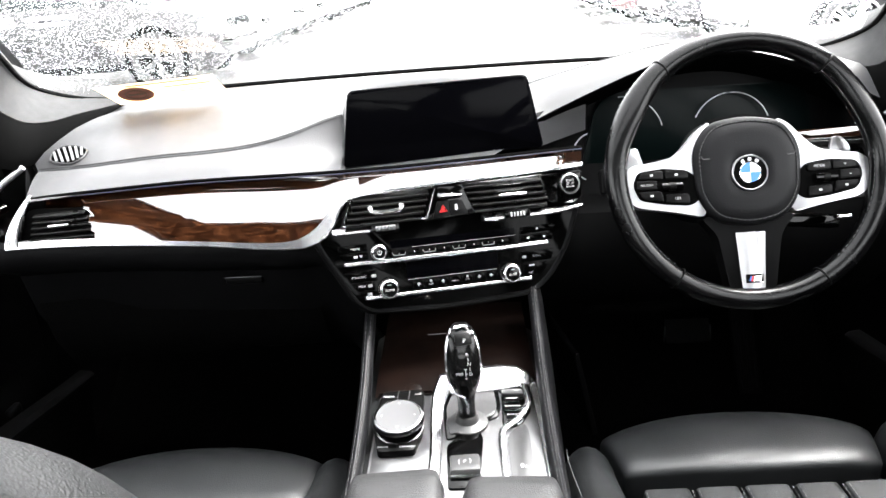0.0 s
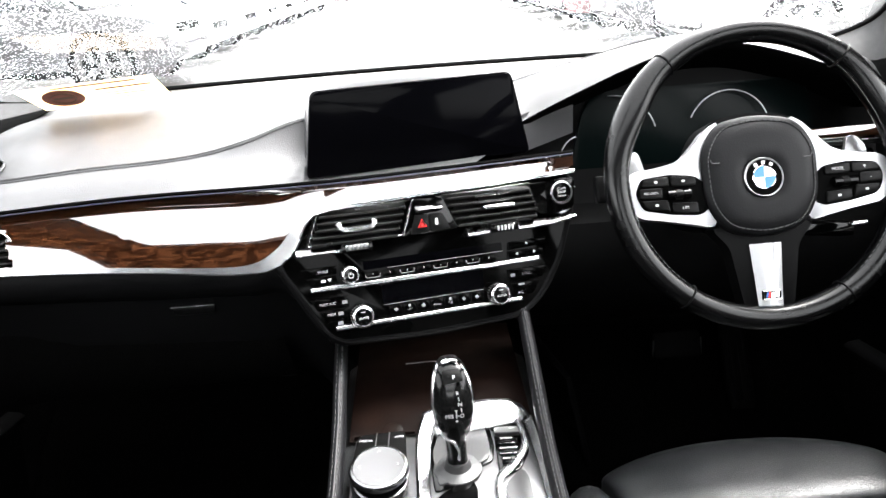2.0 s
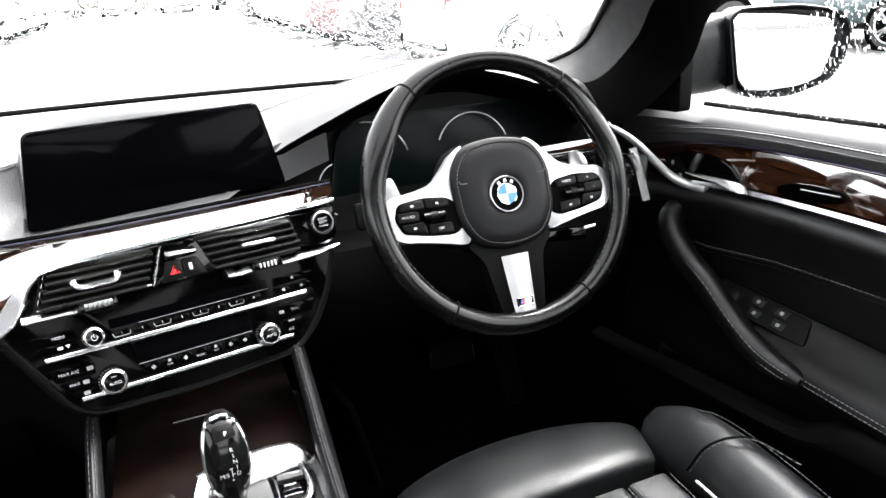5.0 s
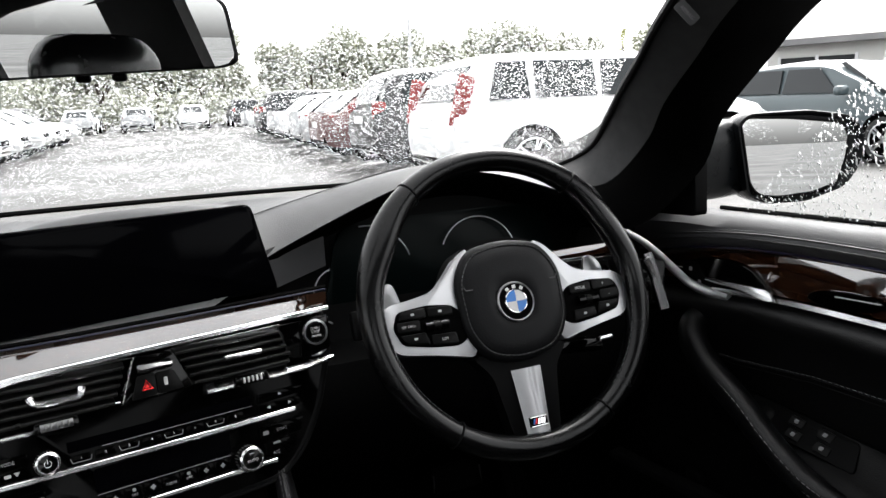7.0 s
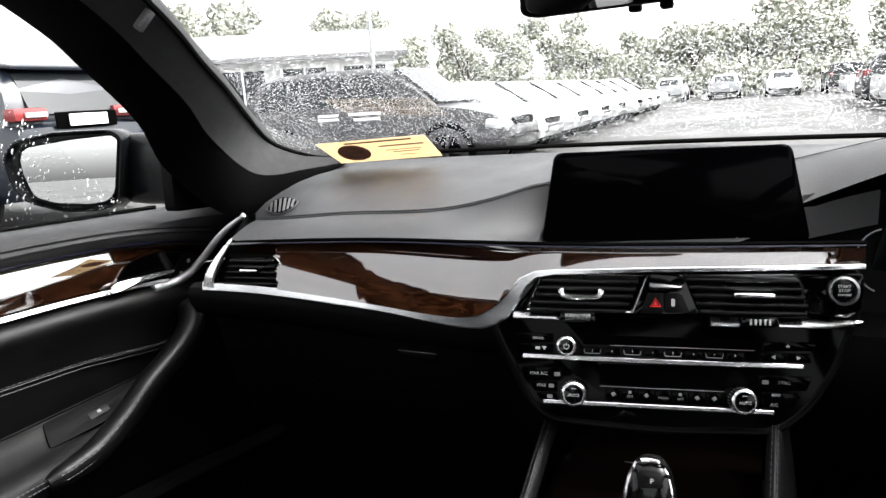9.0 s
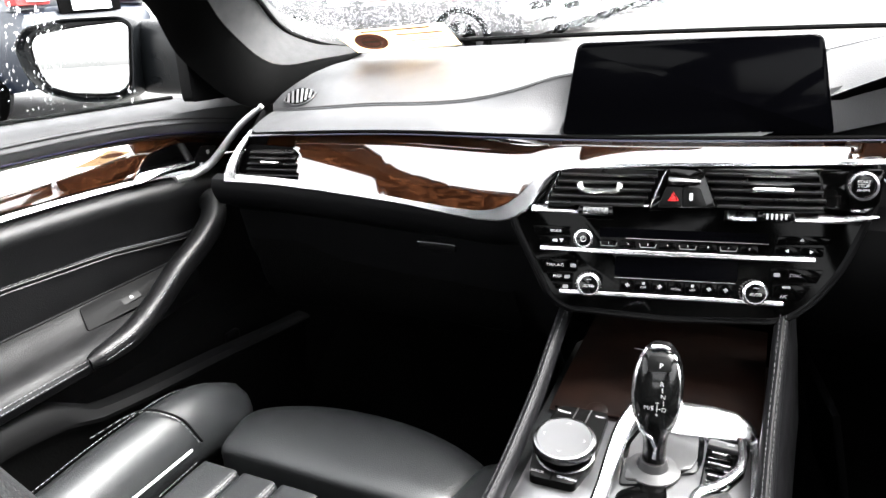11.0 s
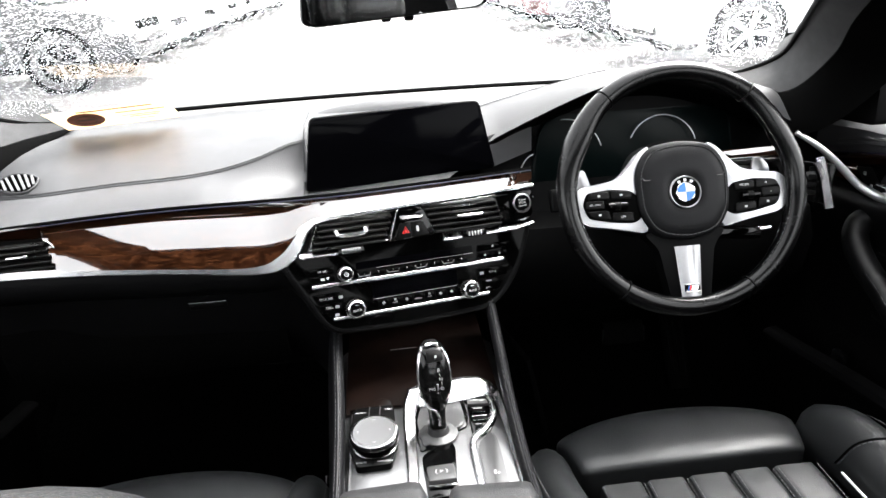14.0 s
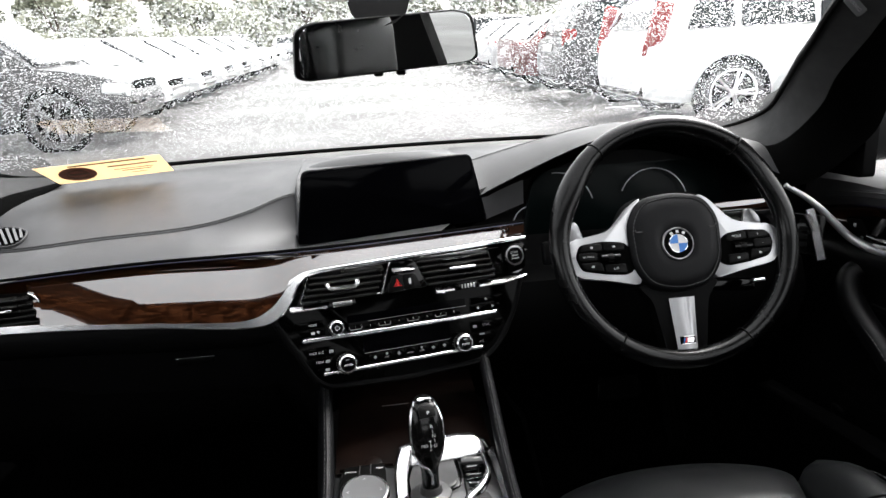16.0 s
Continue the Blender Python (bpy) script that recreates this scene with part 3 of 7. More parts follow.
def pad_point(x, t):
    """A place on the pad, from its front edge (t=0) to the windscreen (t=1)."""
    yf, zf = pad_front(x)
    yb, zb = screen_base(x)
    yb, zb = yb - 0.002, zb - 0.004
    inner = max(0.0, min(1.0, (x + 0.1385) / 0.004))
    if x < 0.1:
        zf -= 0.009 * max(0.0, min(1.0, (x + 0.22) / 0.07))
    # passenger side: a sloping face up to the stitched ridge, then a flat top
    y1 = z1 = 0.0
    if inner < 1:
        yr, zr = ridge(x)
        if t < PAD_RIDGE:
            k = t / PAD_RIDGE
            hollow = max(0.0, min(1.0, (x + 0.27) / 0.12))
            y1, z1 = yf + (yr - yf) * k, zf + (zr - zf) * k ** (1 + 2.6 * hollow) + 0.0035 * (1 - hollow) * math.sin(math.pi * k)
        else:
            k = (t - PAD_RIDGE) / (1 - PAD_RIDGE)
            y1, z1 = yr + (yb - yr) * k, zr + (zb - zr) * (1 - (1 - k) ** 1.25) + 0.003 * math.sin(math.pi * k)
    # behind the display and towards the instruments
    y2 = yf + (yb - yf) * t
    z2 = zf + (zb - zf) * t + 0.021 * (1 - (1 - min(1.0, t / 0.42)) ** 2) * min(1.0, (1 - t) / 0.58)
    if x < 0.114:
        notch = min(1.0, (0.114 - x) / 0.012)
        notch = notch * notch * (3 - 2 * notch)
        ledge = 0.9510
        if y2 > 0.942 + 0.26 * x:
            k = min(1.0, (y2 - 0.942 - 0.26 * x) / lerp(x, [0.06, 0.12], [0.06, 0.025]))
            ledge = 0.951 + (1.034 - 0.951) * (1 - (1 - k) ** 2)
        z2 = z2 * (1 - notch) + ledge * notch
    y, z = y1 + (y2 - y1) * inner, z1 + (z2 - z1) * inner
    if x < -0.3:
        # the outer end leans in towards the front
        x = x + (x + 0.3) * -0.25 * max(0.0, 1 - t / 0.5)
    return Vector((x, y, z))


ts = [0, 0.015, 0.03, 0.05, 0.075, 0.10, 0.14, 0.18, 0.23, 0.3, 0.4, 0.5, 0.6, 0.7, 0.8, 0.9, 1.0]
ts = sorted(ts + [0.26, 0.325, 0.345, 0.36, 0.375, 0.43, 0.46])
rows = [[pad_point(x, t) for t in ts] for x in sorted(spread(-0.606, 0.606, 150) + spread(-0.1400, -0.1340, 7) + spread(0.1010, 0.1145, 7))]
top = sheet(rows)
part("upper_pad", top, DASH_SKIN, dash, "black grained leather upper pad")


for shift in (0.0, 0.016):
    line = [pad_point(x, PAD_RIDGE + shift) + Vector((0, -0.0005, 0.0006)) for x in spread(-0.60, -0.139, 50)]
    part("seam_cord", tube(line, 0.0008, 5), DASH_SKIN, dash)
    stitches([p + Vector((0, 0.002, 0.0006)) for p in line], STITCH, dash, 0.0045, 0.002, 0.0004)
for t in (0.42,):
    line = [pad_point(x, t) + Vector((0, 0, 0.001)) for x in spread(0.128, 0.34, 24)]
    part("seam_cord", tube(line, 0.0007, 5), DASH_SKIN, dash)

# the hump behind the screen
hump = [[Vector((x, 1.035 + 0.035 * t, 1.030 + 0.017 * math.sin(math.pi * t) * max(0, 1 - (x / 0.13) ** 2) ** 0.5)) for t in spread(0, 1, 7)] for x in spread(-0.13, 0.13, 25)]
part("sensor_hump", sheet(hump), DASH_SKIN, dash)

# underside of the hood and instrument binnacle
hood = []
for x in spread(0.12, 0.62, 40):
    yf, zf = pad_front(x)
    drop = 0.012 * math.sin(math.pi * (x - 0.12) / 0.5)
    hood.append([Vector((x, yf, zf)), Vector((x, yf + 0.001, zf - 0.004)), Vector((x, yf + 0.006, zf - 0.010)), Vector((x, 1.06, zf - 0.03 - drop))])
part("hood_lining", sheet(hood), SOFT_BLACK, dash)
rows = []
for x in spread(0.13, 0.66, 30):
    rows.append([Vector((x, 1.055, max(0.96, glide(x, HOOD_X, HOOD_Z) - 0.012))), Vector((x, 1.05, 0.95)), Vector((x, 1.0, 0.86)), Vector((x, 0.96, 0.80)), Vector((x, 1.02, 0.72)), Vector((x, 1.15, 0.64))])
part("binnacle", sheet(rows), PLASTIC, dash)
# cheek between the screen and the instruments
cheek = [[Vector((x, lerp(x, [0.135, 0.215], [0.972, 1.03]), z + lerp(x, [0.135, 0.215], [0.0, 0.008]))) for z in spread(0.945, 0.995, 5)] for x in spread(0.135, 0.215, 9)]
part("cheek_panel", sheet(cheek), DASH_SKIN, dash)

# lower half of the passenger side
rows = []
for x in spread(-0.582, -0.125, 36):
    zt = glide(x, [-0.585, -0.456, -0.33, -0.21, -0.165, -0.125], [0.905, 0.896, 0.886, 0.879, 0.874, 0.80])
    yf = front_y(x, 0.885)
    rows.append([Vector((x, yf + a, zt + b)) for a, b in ((0.012, 0.004), (0.0, 0.0), (-0.004, -0.008), (-0.003, -0.02), (0.006, -0.036), (0.030, -0.047), (0.040, -0.055), (0.052, -0.12), (0.10, -0.20), (0.20, -0.27), (0.34, -0.31))])
part("lower_pad", sheet(rows), SHADED_SKIN, dash, "black leather lower pad over the glovebox")
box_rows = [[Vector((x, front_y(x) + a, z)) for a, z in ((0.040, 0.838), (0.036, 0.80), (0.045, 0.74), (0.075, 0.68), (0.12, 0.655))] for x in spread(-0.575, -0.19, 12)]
# plastic lid in carpet black: the footwell's shade is in its colour
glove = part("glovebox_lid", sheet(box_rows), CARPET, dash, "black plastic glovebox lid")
pull = part("latch", pillow(0.052, 0.012, 0.012, 0.004, pose(-0.288, front_y(-0.288) + 0.032, 0.812), cuts=4), PLASTIC, glove)
part("latch_trim", ribbon([(-0.314, front_y(-0.314) + 0.026, 0.8195), (-0.262, front_y(-0.262) + 0.026, 0.8185)], 0.002, 0.002, (0, 0, 1)), PEARL, pull)
# driver's side below the wheel
rows = []
for x in spread(0.135, 0.66, 24):
    rows.append([Vector((x, 0.935 + a + 0.10 * max(0, 0.2 - x), z)) for a, z in ((0.06, 0.86), (0.02, 0.845), (0.0, 0.80), (0.015, 0.73), (0.08, 0.66), (0.25, 0.60), (0.42, 0.57))])
part("knee_panel", sheet(rows), PLASTIC, dash)

# walnut strip: tall on the passenger side, slim below the screen
def strip_top(x):
    return glide(x, [-0.60, -0.45, -0.32, -0.12, 0.0, 0.19], [0.952, 0.957, 0.960, 0.958, 0.954, 0.950])


def strip_low(x):
    return glide(x, [-0.60, -0.45, -0.33, -0.235, -0.19, -0.165, -0.145, -0.125, -0.10, 0.0, 0.19], [0.914, 0.907, 0.898, 0.889, 0.889, 0.901, 0.921, 0.934, 0.9375, 0.9360, 0.9345])


def strip_lean(x, s):
    """How far the lacquered face leans back at a height s: it rolls over towards its top edge."""
    upright = 0.0
    if x > -0.33:
        edge = 1 - lerp(x, [-0.33, -0.2, -0.12, 0.19], [0.0, 0.12, 0.24, 0.34])
        upright = max(upright, max(0.0, min(1.0, (s - edge) / 0.05)))
    if x > 0.155:
        upright = max(upright, min(1.0, (x - 0.155) / 0.008 - max(0.0, 0.4 - s)))
    roll = math.tan(radians(glide(s, [0.0, 0.2, 0.37, 0.5, 0.65, 0.8, 1.0], [30.5, 33.5, 37.5, 41, 43.5, 46, 53])))
    lean = lerp(x, [-0.24, -0.15, -0.11, 0.19], [roll, 0.5 * roll + 0.42, 0.84, 0.80])
    return lean + (0.03 - lean) * max(0.0, min(1.0, upright))


rows = []
for x in spread(-0.528, 0.19, 160):
    lo, hi = strip_low(x), strip_top(x)
    n, depth, column = 44, 0.0, []
    for i in range(n + 1):
        s = i / n
        z = lo + (hi - lo) * s
        column.append((depth, z))
        depth += strip_lean(x, s + 0.5 / n) * (hi - lo) / n
    mid = front_y(x, (lo + hi) / 2) - depth / 2 - 0.0012
    # set back behind the slanting edge of the outer vent
    rows.append([Vector((x, mid + d + 0.030 * max(0.0, min(1.0, (-0.446 - 0.026 * i / n - x) / 0.012)), z)) for i, (d, z) in enumerate(column)])
part("walnut_strip", sheet(rows), WOOD, dash, "high-gloss lacquered walnut inlay")
guide = [Vector((x, front_y(x, strip_top(x)) - 0.001, strip_top(x) + 0.0022)) for x in spread(-0.528, 0.19, 60)]
part("light_guide", tube(guide, 0.0011, 5), AMBIENT, dash)
part("shadow_gap", tube([p + Vector((0, 0.001, 0.003)) for p in guide], 0.0022, 5), SOFT_BLACK, dash)

# bright trim below the strip, sweeping up round the centre stack
line, width = [], []
for x in spread(-0.562, -0.20, 40):
    w = lerp(x, [-0.615, -0.3, -0.20], [0.0125, 0.0135, 0.016])
    z = strip_low(x) - w / 2
    line.append(Vector((x, front_y(x, z) - 0.004, z)))
    width.append(w)
for x, z, w in ((-0.185, 0.8815, 0.020), (-0.172, 0.887, 0.025), (-0.160, 0.897, 0.025), (-0.149, 0.910, 0.020), (-0.138, 0.923, 0.013), (-0.125, 0.9315, 0.008), (-0.105, 0.9340, 0.006), (-0.05, 0.9340, 0.005)):
    line.append(Vector((x, front_y(x, z) - 0.005, z)))
    width.append(w)
for x in spread(-0.02, 0.189, 12):
    z = strip_low(x) - 0.0025
    line.append(Vector((x, front_y(x, z) - 0.005, z)))
    width.append(0.005)
part("silver_sweep", ribbon(line, width, 0.007, (0, 0.26, 1)), PEARL, dash, "satin silver trim sweep")

# outer ends of the pad, and the silver horns that clasp the outer vents
for side in (-1, 1):
    end = [[Vector((side * (0.531 + 0.072 * t + 0.004 * s), 0.812 + 0.126 * t + 0.02 * s, 0.957 + 0.016 * t - 0.07 * s)) for s in spread(0, 1, 5)] for t in spread(0, 1.6, 7)]
    part("end_cap", sheet(end), SHADED_SKIN, dash)
horn = smooth_line([(-0.553, front_y(-0.553, 0.905) - 0.006, 0.9055), (-0.551, front_y(-0.551, 0.918) - 0.007, 0.919), (-0.543, front_y(-0.543, 0.935) - 0.006, 0.937), (-0.533, front_y(-0.533, 0.95) - 0.004, 0.953), (-0.525, front_y(-0.525, 0.96) - 0.002, 0.964)], 5)
part("silver_horn", ribbon(horn, [lerp(i, [0, 8, 20], [0.017, 0.013, 0.004]) for i in range(len(horn))], 0.006, (1, 0.1, 0)), PEARL, dash, "satin silver vent horn")
horn = smooth_line([(0.648, 0.897, 0.882), (0.640, 0.897, 0.900), (0.630, 0.898, 0.920), (0.621, 0.900, 0.935)], 5)
part("silver_horn", ribbon(horn, [lerp(i, [0, 15], [0.013, 0.010]) for i in range(len(horn))], 0.006, (1, 0.1, 0)), PEARL, dash, "satin silver vent horn")


def outer_vent(side):
    cx, cy, cz = (-0.512, front_y(-0.512, 0.925) + 0.004, 0.9245) if side < 0 else (0.545, 0.930, 0.914)
    m = Matrix.Translation((cx, cy - 0.006, cz)) @ pose(0, 0, 0, 90, 0, 0) @ pose(0, 0, 0, -14, side * -6, 0)
    vent = thing("air_vent", "black slatted outer air vent with chrome tab", "air vent", (cx, cy, cz), group="dashboard air vents")
    shape = [(-0.040, -0.019), (0.074, -0.022), (0.057, 0.019), (-0.018, 0.024)]
    if side > 0:
        shape = [(-x, y) for x, y in shape]
    ring = rounded(shape, [0.004, 0.004, 0.012, 0.006])
    part("surround", prism(ring, -0.012, 0.003, 0.002, m), SOFT_BLACK, vent)
    for i in range(5):
        b = -0.014 + 0.0072 * i
        a0, a1 = -0.020 + 0.3 * (b + 0.016), 0.066 - 0.40 * (b + 0.020)
        if side > 0:
            a0, a1 = -a1, -a0
        part("slat", pillow(a1 - a0, 0.0032, 0.014, 0.0014, m @ pose((a0 + a1) / 2, b, 0.004, 20, 0, 0), cuts=2), SLAT, vent)
    part("tab", pillow(0.026, 0.0045, 0.010, 0.002, m @ pose(side * -0.022, 0.0005, 0.012), cuts=4), CHROME, vent, "chrome adjuster tab")
    part("thumb_wheel", pillow(0.006, 0.030, 0.012, 0.0028, m @ pose(side * 0.028, 0.0, 0.004, 0, 0, side * 20), cuts=4), PIANO, vent)
    lip = sorted(((x, y) for x, y in ring if abs(x) > 0.05), key=lambda q: q[1])
    part("chrome_edge", tube([m @ Vector((x, y, 0.004)) for x, y in lip], 0.0009, 5), SATIN, vent)
    return vent


outer_vent(-1)
outer_vent(1)
# small walnut and silver piece above the driver's outer vent
rows = [[Vector((x, 0.922 + 0.3 * (z - 0.95) - 0.002 * math.sin(math.pi * s), z)) for s in spread(0, 1, 5) for z in (0.945 + 0.013 * s,)] for x in spread(0.478, 0.60, 12)]
part("walnut_end", sheet(rows), WOOD, dash, "short lacquered walnut end piece")
part("silver_end", ribbon([(0.478, 0.918, 0.9405), (0.60, 0.916, 0.939)], 0.007, 0.005, (0, 0, 1)), PEARL, dash)

# lens-shaped defroster grille on the pad, with slanting slats
def grille_at(s, w, lift=0.0):
    """Along the grille (s) and across it (w from -1 to 1)."""
    half = 0.5 * math.sin(math.pi * s) ** 0.7
    a = -0.573 + 0.066 * s - 0.022 * half * (w - 0.1)
    b = 0.425 + 0.06 * s + 0.13 * half * (w + 0.1)
    return pad_point(a, b) + Vector((0, -0.2 * lift, lift))


grille = thing("defroster_grille", "bright slatted side defroster grille in the dash top", "vent grille", pad_point(-0.535, 0.33))
part("bed", sheet([[grille_at(s, w, 0.0012) for w in spread(-1, 1, 5)] for s in spread(0.02, 0.98, 18)]), SOFT_BLACK, grille)
ring = [grille_at(s, -1, 0.002) for s in spread(0.0, 1.0, 18)] + [grille_at(s, 1, 0.002) for s in spread(0.97, 0.03, 18)]
part("frame", tube(ring, 0.0014, 6, closed=True), DASH_SKIN, grille)
for i in range(6):
    s = 0.16 + 0.135 * i
    part("slat", ribbon([grille_at(max(0.03, s - 0.05), -0.85, 0.0035), grille_at(min(0.97, s + 0.07), 0.85, 0.0030)], 0.0036, 0.0010, (0.5, 0.8, 0.2)), SATIN, grille)

# ---- central display ----
display = thing("display_screen", "wide black glass central display, switched off", "screen", (0.0, 0.93, 0.95))
s_x = Vector((1, 0.26, 0)).normalized()
s_n = Vector((0.26, -1, 0.05)).normalized()
s_y = s_n.cross(s_x)
SCREEN_M = Matrix.Translation((0.004, 0.933, 1.0005)) @ Matrix((s_x, s_y, s_n)).transposed().to_4x4()
outline = rounded([(-0.1435, -0.0465), (0.1440, -0.0530), (0.1225, 0.0500), (-0.1265, 0.0530)], [0.006, 0.006, 0.009, 0.009], 5)
part("glass", prism(outline, -0.004, 0.0, 0.0014, SCREEN_M), SCREEN, display)
part("housing", prism([(x * 0.99, y * 0.985) for x, y in outline], -0.022, -0.0042, 0.0, SCREEN_M), SOFT_BLACK, display)
edge = [SCREEN_M @ Vector((x * 1.003, y * 1.003, -0.0032)) for x, y in outline + outline[:1]]
part("rim", tube(edge, 0.0009, 5), PLASTIC, display)
part("foot", prism([(-0.10, -0.075), (0.10, -0.080), (0.10, -0.045), (-0.10, -0.040)], -0.05, -0.024, 0, SCREEN_M), SOFT_BLACK, display)


# ---- centre stack: vents, radio and climate ----
p_n = Vector((0.27, -1, 0.34)).normalized()
p_x = Vector((1, 0.27, 0)).normalized()
p_y = p_n.cross(p_x)
STACK = Matrix.Translation((0, 0.857, 0.90)) @ Matrix((p_x, p_y, p_n)).transposed().to_4x4() @ pose(0, 0, 0, 0, 0, -2.5)


def on_stack(a, b, c=0.0, turn=0.0):
    return STACK @ pose(a, b, c, 0, 0, turn)


stack = thing("centre_stack", "piano black centre stack with radio and climate controls", "control panel", (0, 0.85, 0.80))
plate = rounded([(-0.173, -0.026), (-0.130, 0.030), (0.0, 0.0345), (0.190, 0.040), (0.192, 0.0), (0.180, -0.030), (0.166, -0.066), (0.138, -0.105), (0.112, -0.124), (0.0, -0.129), (-0.112, -0.123), (-0.130, -0.108)], [0.012, 0.012, 0.01, 0.01, 0.01, 0.02, 0.02, 0.02, 0.02, 0.02, 0.015, 0.02])
part("fascia", prism(plate, -0.03, -0.006, 0.003, STACK), FASCIA, stack, "glossy black fascia")
border = [STACK @ Vector((x * 1.012, y * 1.02 - 0.0006, -0.009)) for x, y in plate + plate[:1]]
part("fascia_border", tube(border, 0.0048, 8), SHADED_SKIN, stack, "soft black border")
low_rim = [STACK @ Vector((x, y, -0.004)) for x, y in rounded([(-0.176, -0.024), (-0.128, -0.114), (-0.108, -0.127), (0.0, -0.1325), (0.112, -0.1285), (0.142, -0.107), (0.170, -0.066)], 0.02)[3:-3]]
part("lower_rim", tube(low_rim, 0.0026, 6), PLASTIC, stack)

# two vents with slats
def vent_block(shape, name, tab_a, tab_b, cradle):
    vent = thing("air_vent", "black slatted centre air vent with silver tab", "air vent", STACK @ Vector((tab_a, tab_b, 0)), group="dashboard air vents")
    part("well", prism(shape, -0.0055, -0.0045, 0, STACK), SOFT_BLACK, vent)
    xs = [p[0] for p in shape]
    ys = [p[1] for p in shape]
    n = 5
    for i in range(n):
        b = min(ys) + (max(ys) - min(ys)) * (i + 0.35) / n
        cross = []
        for (x0, y0), (x1, y1) in zip(shape, shape[1:] + shape[:1]):
            if (y0 - b) * (y1 - b) <= 0 and y0 != y1:
                cross.append(x0 + (x1 - x0) * (b - y0) / (y1 - y0))
        a0, a1 = min(cross) + 0.002, max(cross) - 0.006
        part("slat", pillow(a1 - a0, 0.0042, 0.016, 0.0018, on_stack((a0 + a1) / 2, b, 0.0) @ pose(0, 0, 0, 22, 0, 0), cuts=3), SLAT, vent)
    if cradle:
        u = smooth_line([(-0.021, 0.004, 0), (-0.019, -0.002, 0), (-0.012, -0.0045, 0), (0.012, -0.0045, 0), (0.019, -0.002, 0), (0.021, 0.004, 0)], 4)
        part("tab", tube([STACK @ (Vector((tab_a, tab_b, 0.010)) + p) for p in u], 0.0036, 8, flat=0.8), PEARL, vent, "silver cradle-shaped adjuster")
    else:
        part("tab", pillow(0.040, 0.0055, 0.012, 0.0025, on_stack(tab_a, tab_b, 0.010), cuts=4), PEARL, vent, "silver bar adjuster")
    edge = [STACK @ Vector((x, y, -0.003)) for x, y in shape + shape[:1]]
    part("edge", tube(edge, 0.0009, 5), CHROME, vent)


vent_block([(-0.138, -0.011), (-0.029, -0.011), (-0.013, 0.028), (-0.122, 0.028)], "vent", -0.081, 0.008, True)
vent_block([(0.038, -0.009), (0.152, -0.006), (0.139, 0.032), (0.022, 0.029)], "vent", 0.090, 0.009, False)
# glossy ends of the vent row
part("corner_cap", prism([(-0.166, -0.022), (-0.141, -0.012), (-0.124, 0.028), (-0.133, 0.026)], -0.008, -0.002, 0.001, STACK), PIANO, stack)
# hazard wedge
wedge = rounded([(-0.028, -0.013), (0.038, -0.011), (0.022, 0.030), (-0.012, 0.030)], [0.002, 0.002, 0.006, 0.006])
part("hazard_wedge", prism(wedge, -0.01, 0.006, 0.003, STACK), PIANO, stack)
part("wedge_edge", tube([STACK @ Vector((x, y, 0.0035)) for x, y in ((-0.028, -0.013), (-0.021, 0.006), (-0.012, 0.029))], 0.0012, 5), CHROME, stack)
part("wedge_cap", prism(rounded([(-0.014, -0.008), (0.020, -0.008), (0.016, 0.009), (-0.011, 0.009)], 0.004), -0.004, 0.0, 0.001, on_stack(0.0015, 0.0205, 0.0070) @ pose(0, 0, 0, -50, 0, 0)), GLOSS, stack)
hazard = part("hazard_switch", prism(rounded([(-0.020, -0.012), (0.0035, -0.011), (0.0035, 0.010), (-0.0125, 0.010)], 0.002), 0, 0.0078, 0.0008, STACK), KEY_BLACK, stack)
lock = part("lock_switch", prism(rounded([(0.0045, -0.011), (0.029, -0.010), (0.0205, 0.010), (0.0045, 0.010)], 0.002), 0, 0.0078, 0.0008, STACK), KEY_BLACK, stack)
tri = [STACK @ Vector((-0.005 + 0.0056 * math.sin(k * math.tau / 3), -0.0015 + 0.0056 * math.cos(k * math.tau / 3), 0.0082)) for k in range(3)]
part("triangle", tube(tri, 0.0011, 5, closed=True), RED_PRINT, hazard, "red warning triangle")
part("triangle_core", prism([(0.0026 * math.sin(k * math.tau / 3), 0.0026 * math.cos(k * math.tau / 3)) for k in range(3)], 0, 0.0004, 0, on_stack(-0.005, -0.0015, 0.0079)), RED_PRINT, hazard)
part("lock_mark", prism(rounded([(-0.0018, -0.004), (0.0018, -0.004), (0.0018, 0.004), (-0.0018, 0.004)], 0.0017), 0, 0.0003, 0, on_stack(0.0125, 0.0, 0.0078)), PRINT, lock)

# ledge below the vents: bright metal stands in for sky mirrored in gloss black
for a0, a1, mat in ((-0.152, -0.098, LEDGE_GLARE), (0.050, 0.194, LEDGE_GLARE)):
    part("ledge", ribbon([STACK @ Vector((a, -0.0175 + 0.06 * max(0, a - 0.16), 0.001)) for a in spread(a0, a1, 14)], [0.009 if a0 < 0 else 0.013] * 11 + [0.010, 0.007, 0.002], 0.004, (0.25, 0.94, 0.36)), mat, stack, "gloss black ledge with its sky reflection made bright metal")
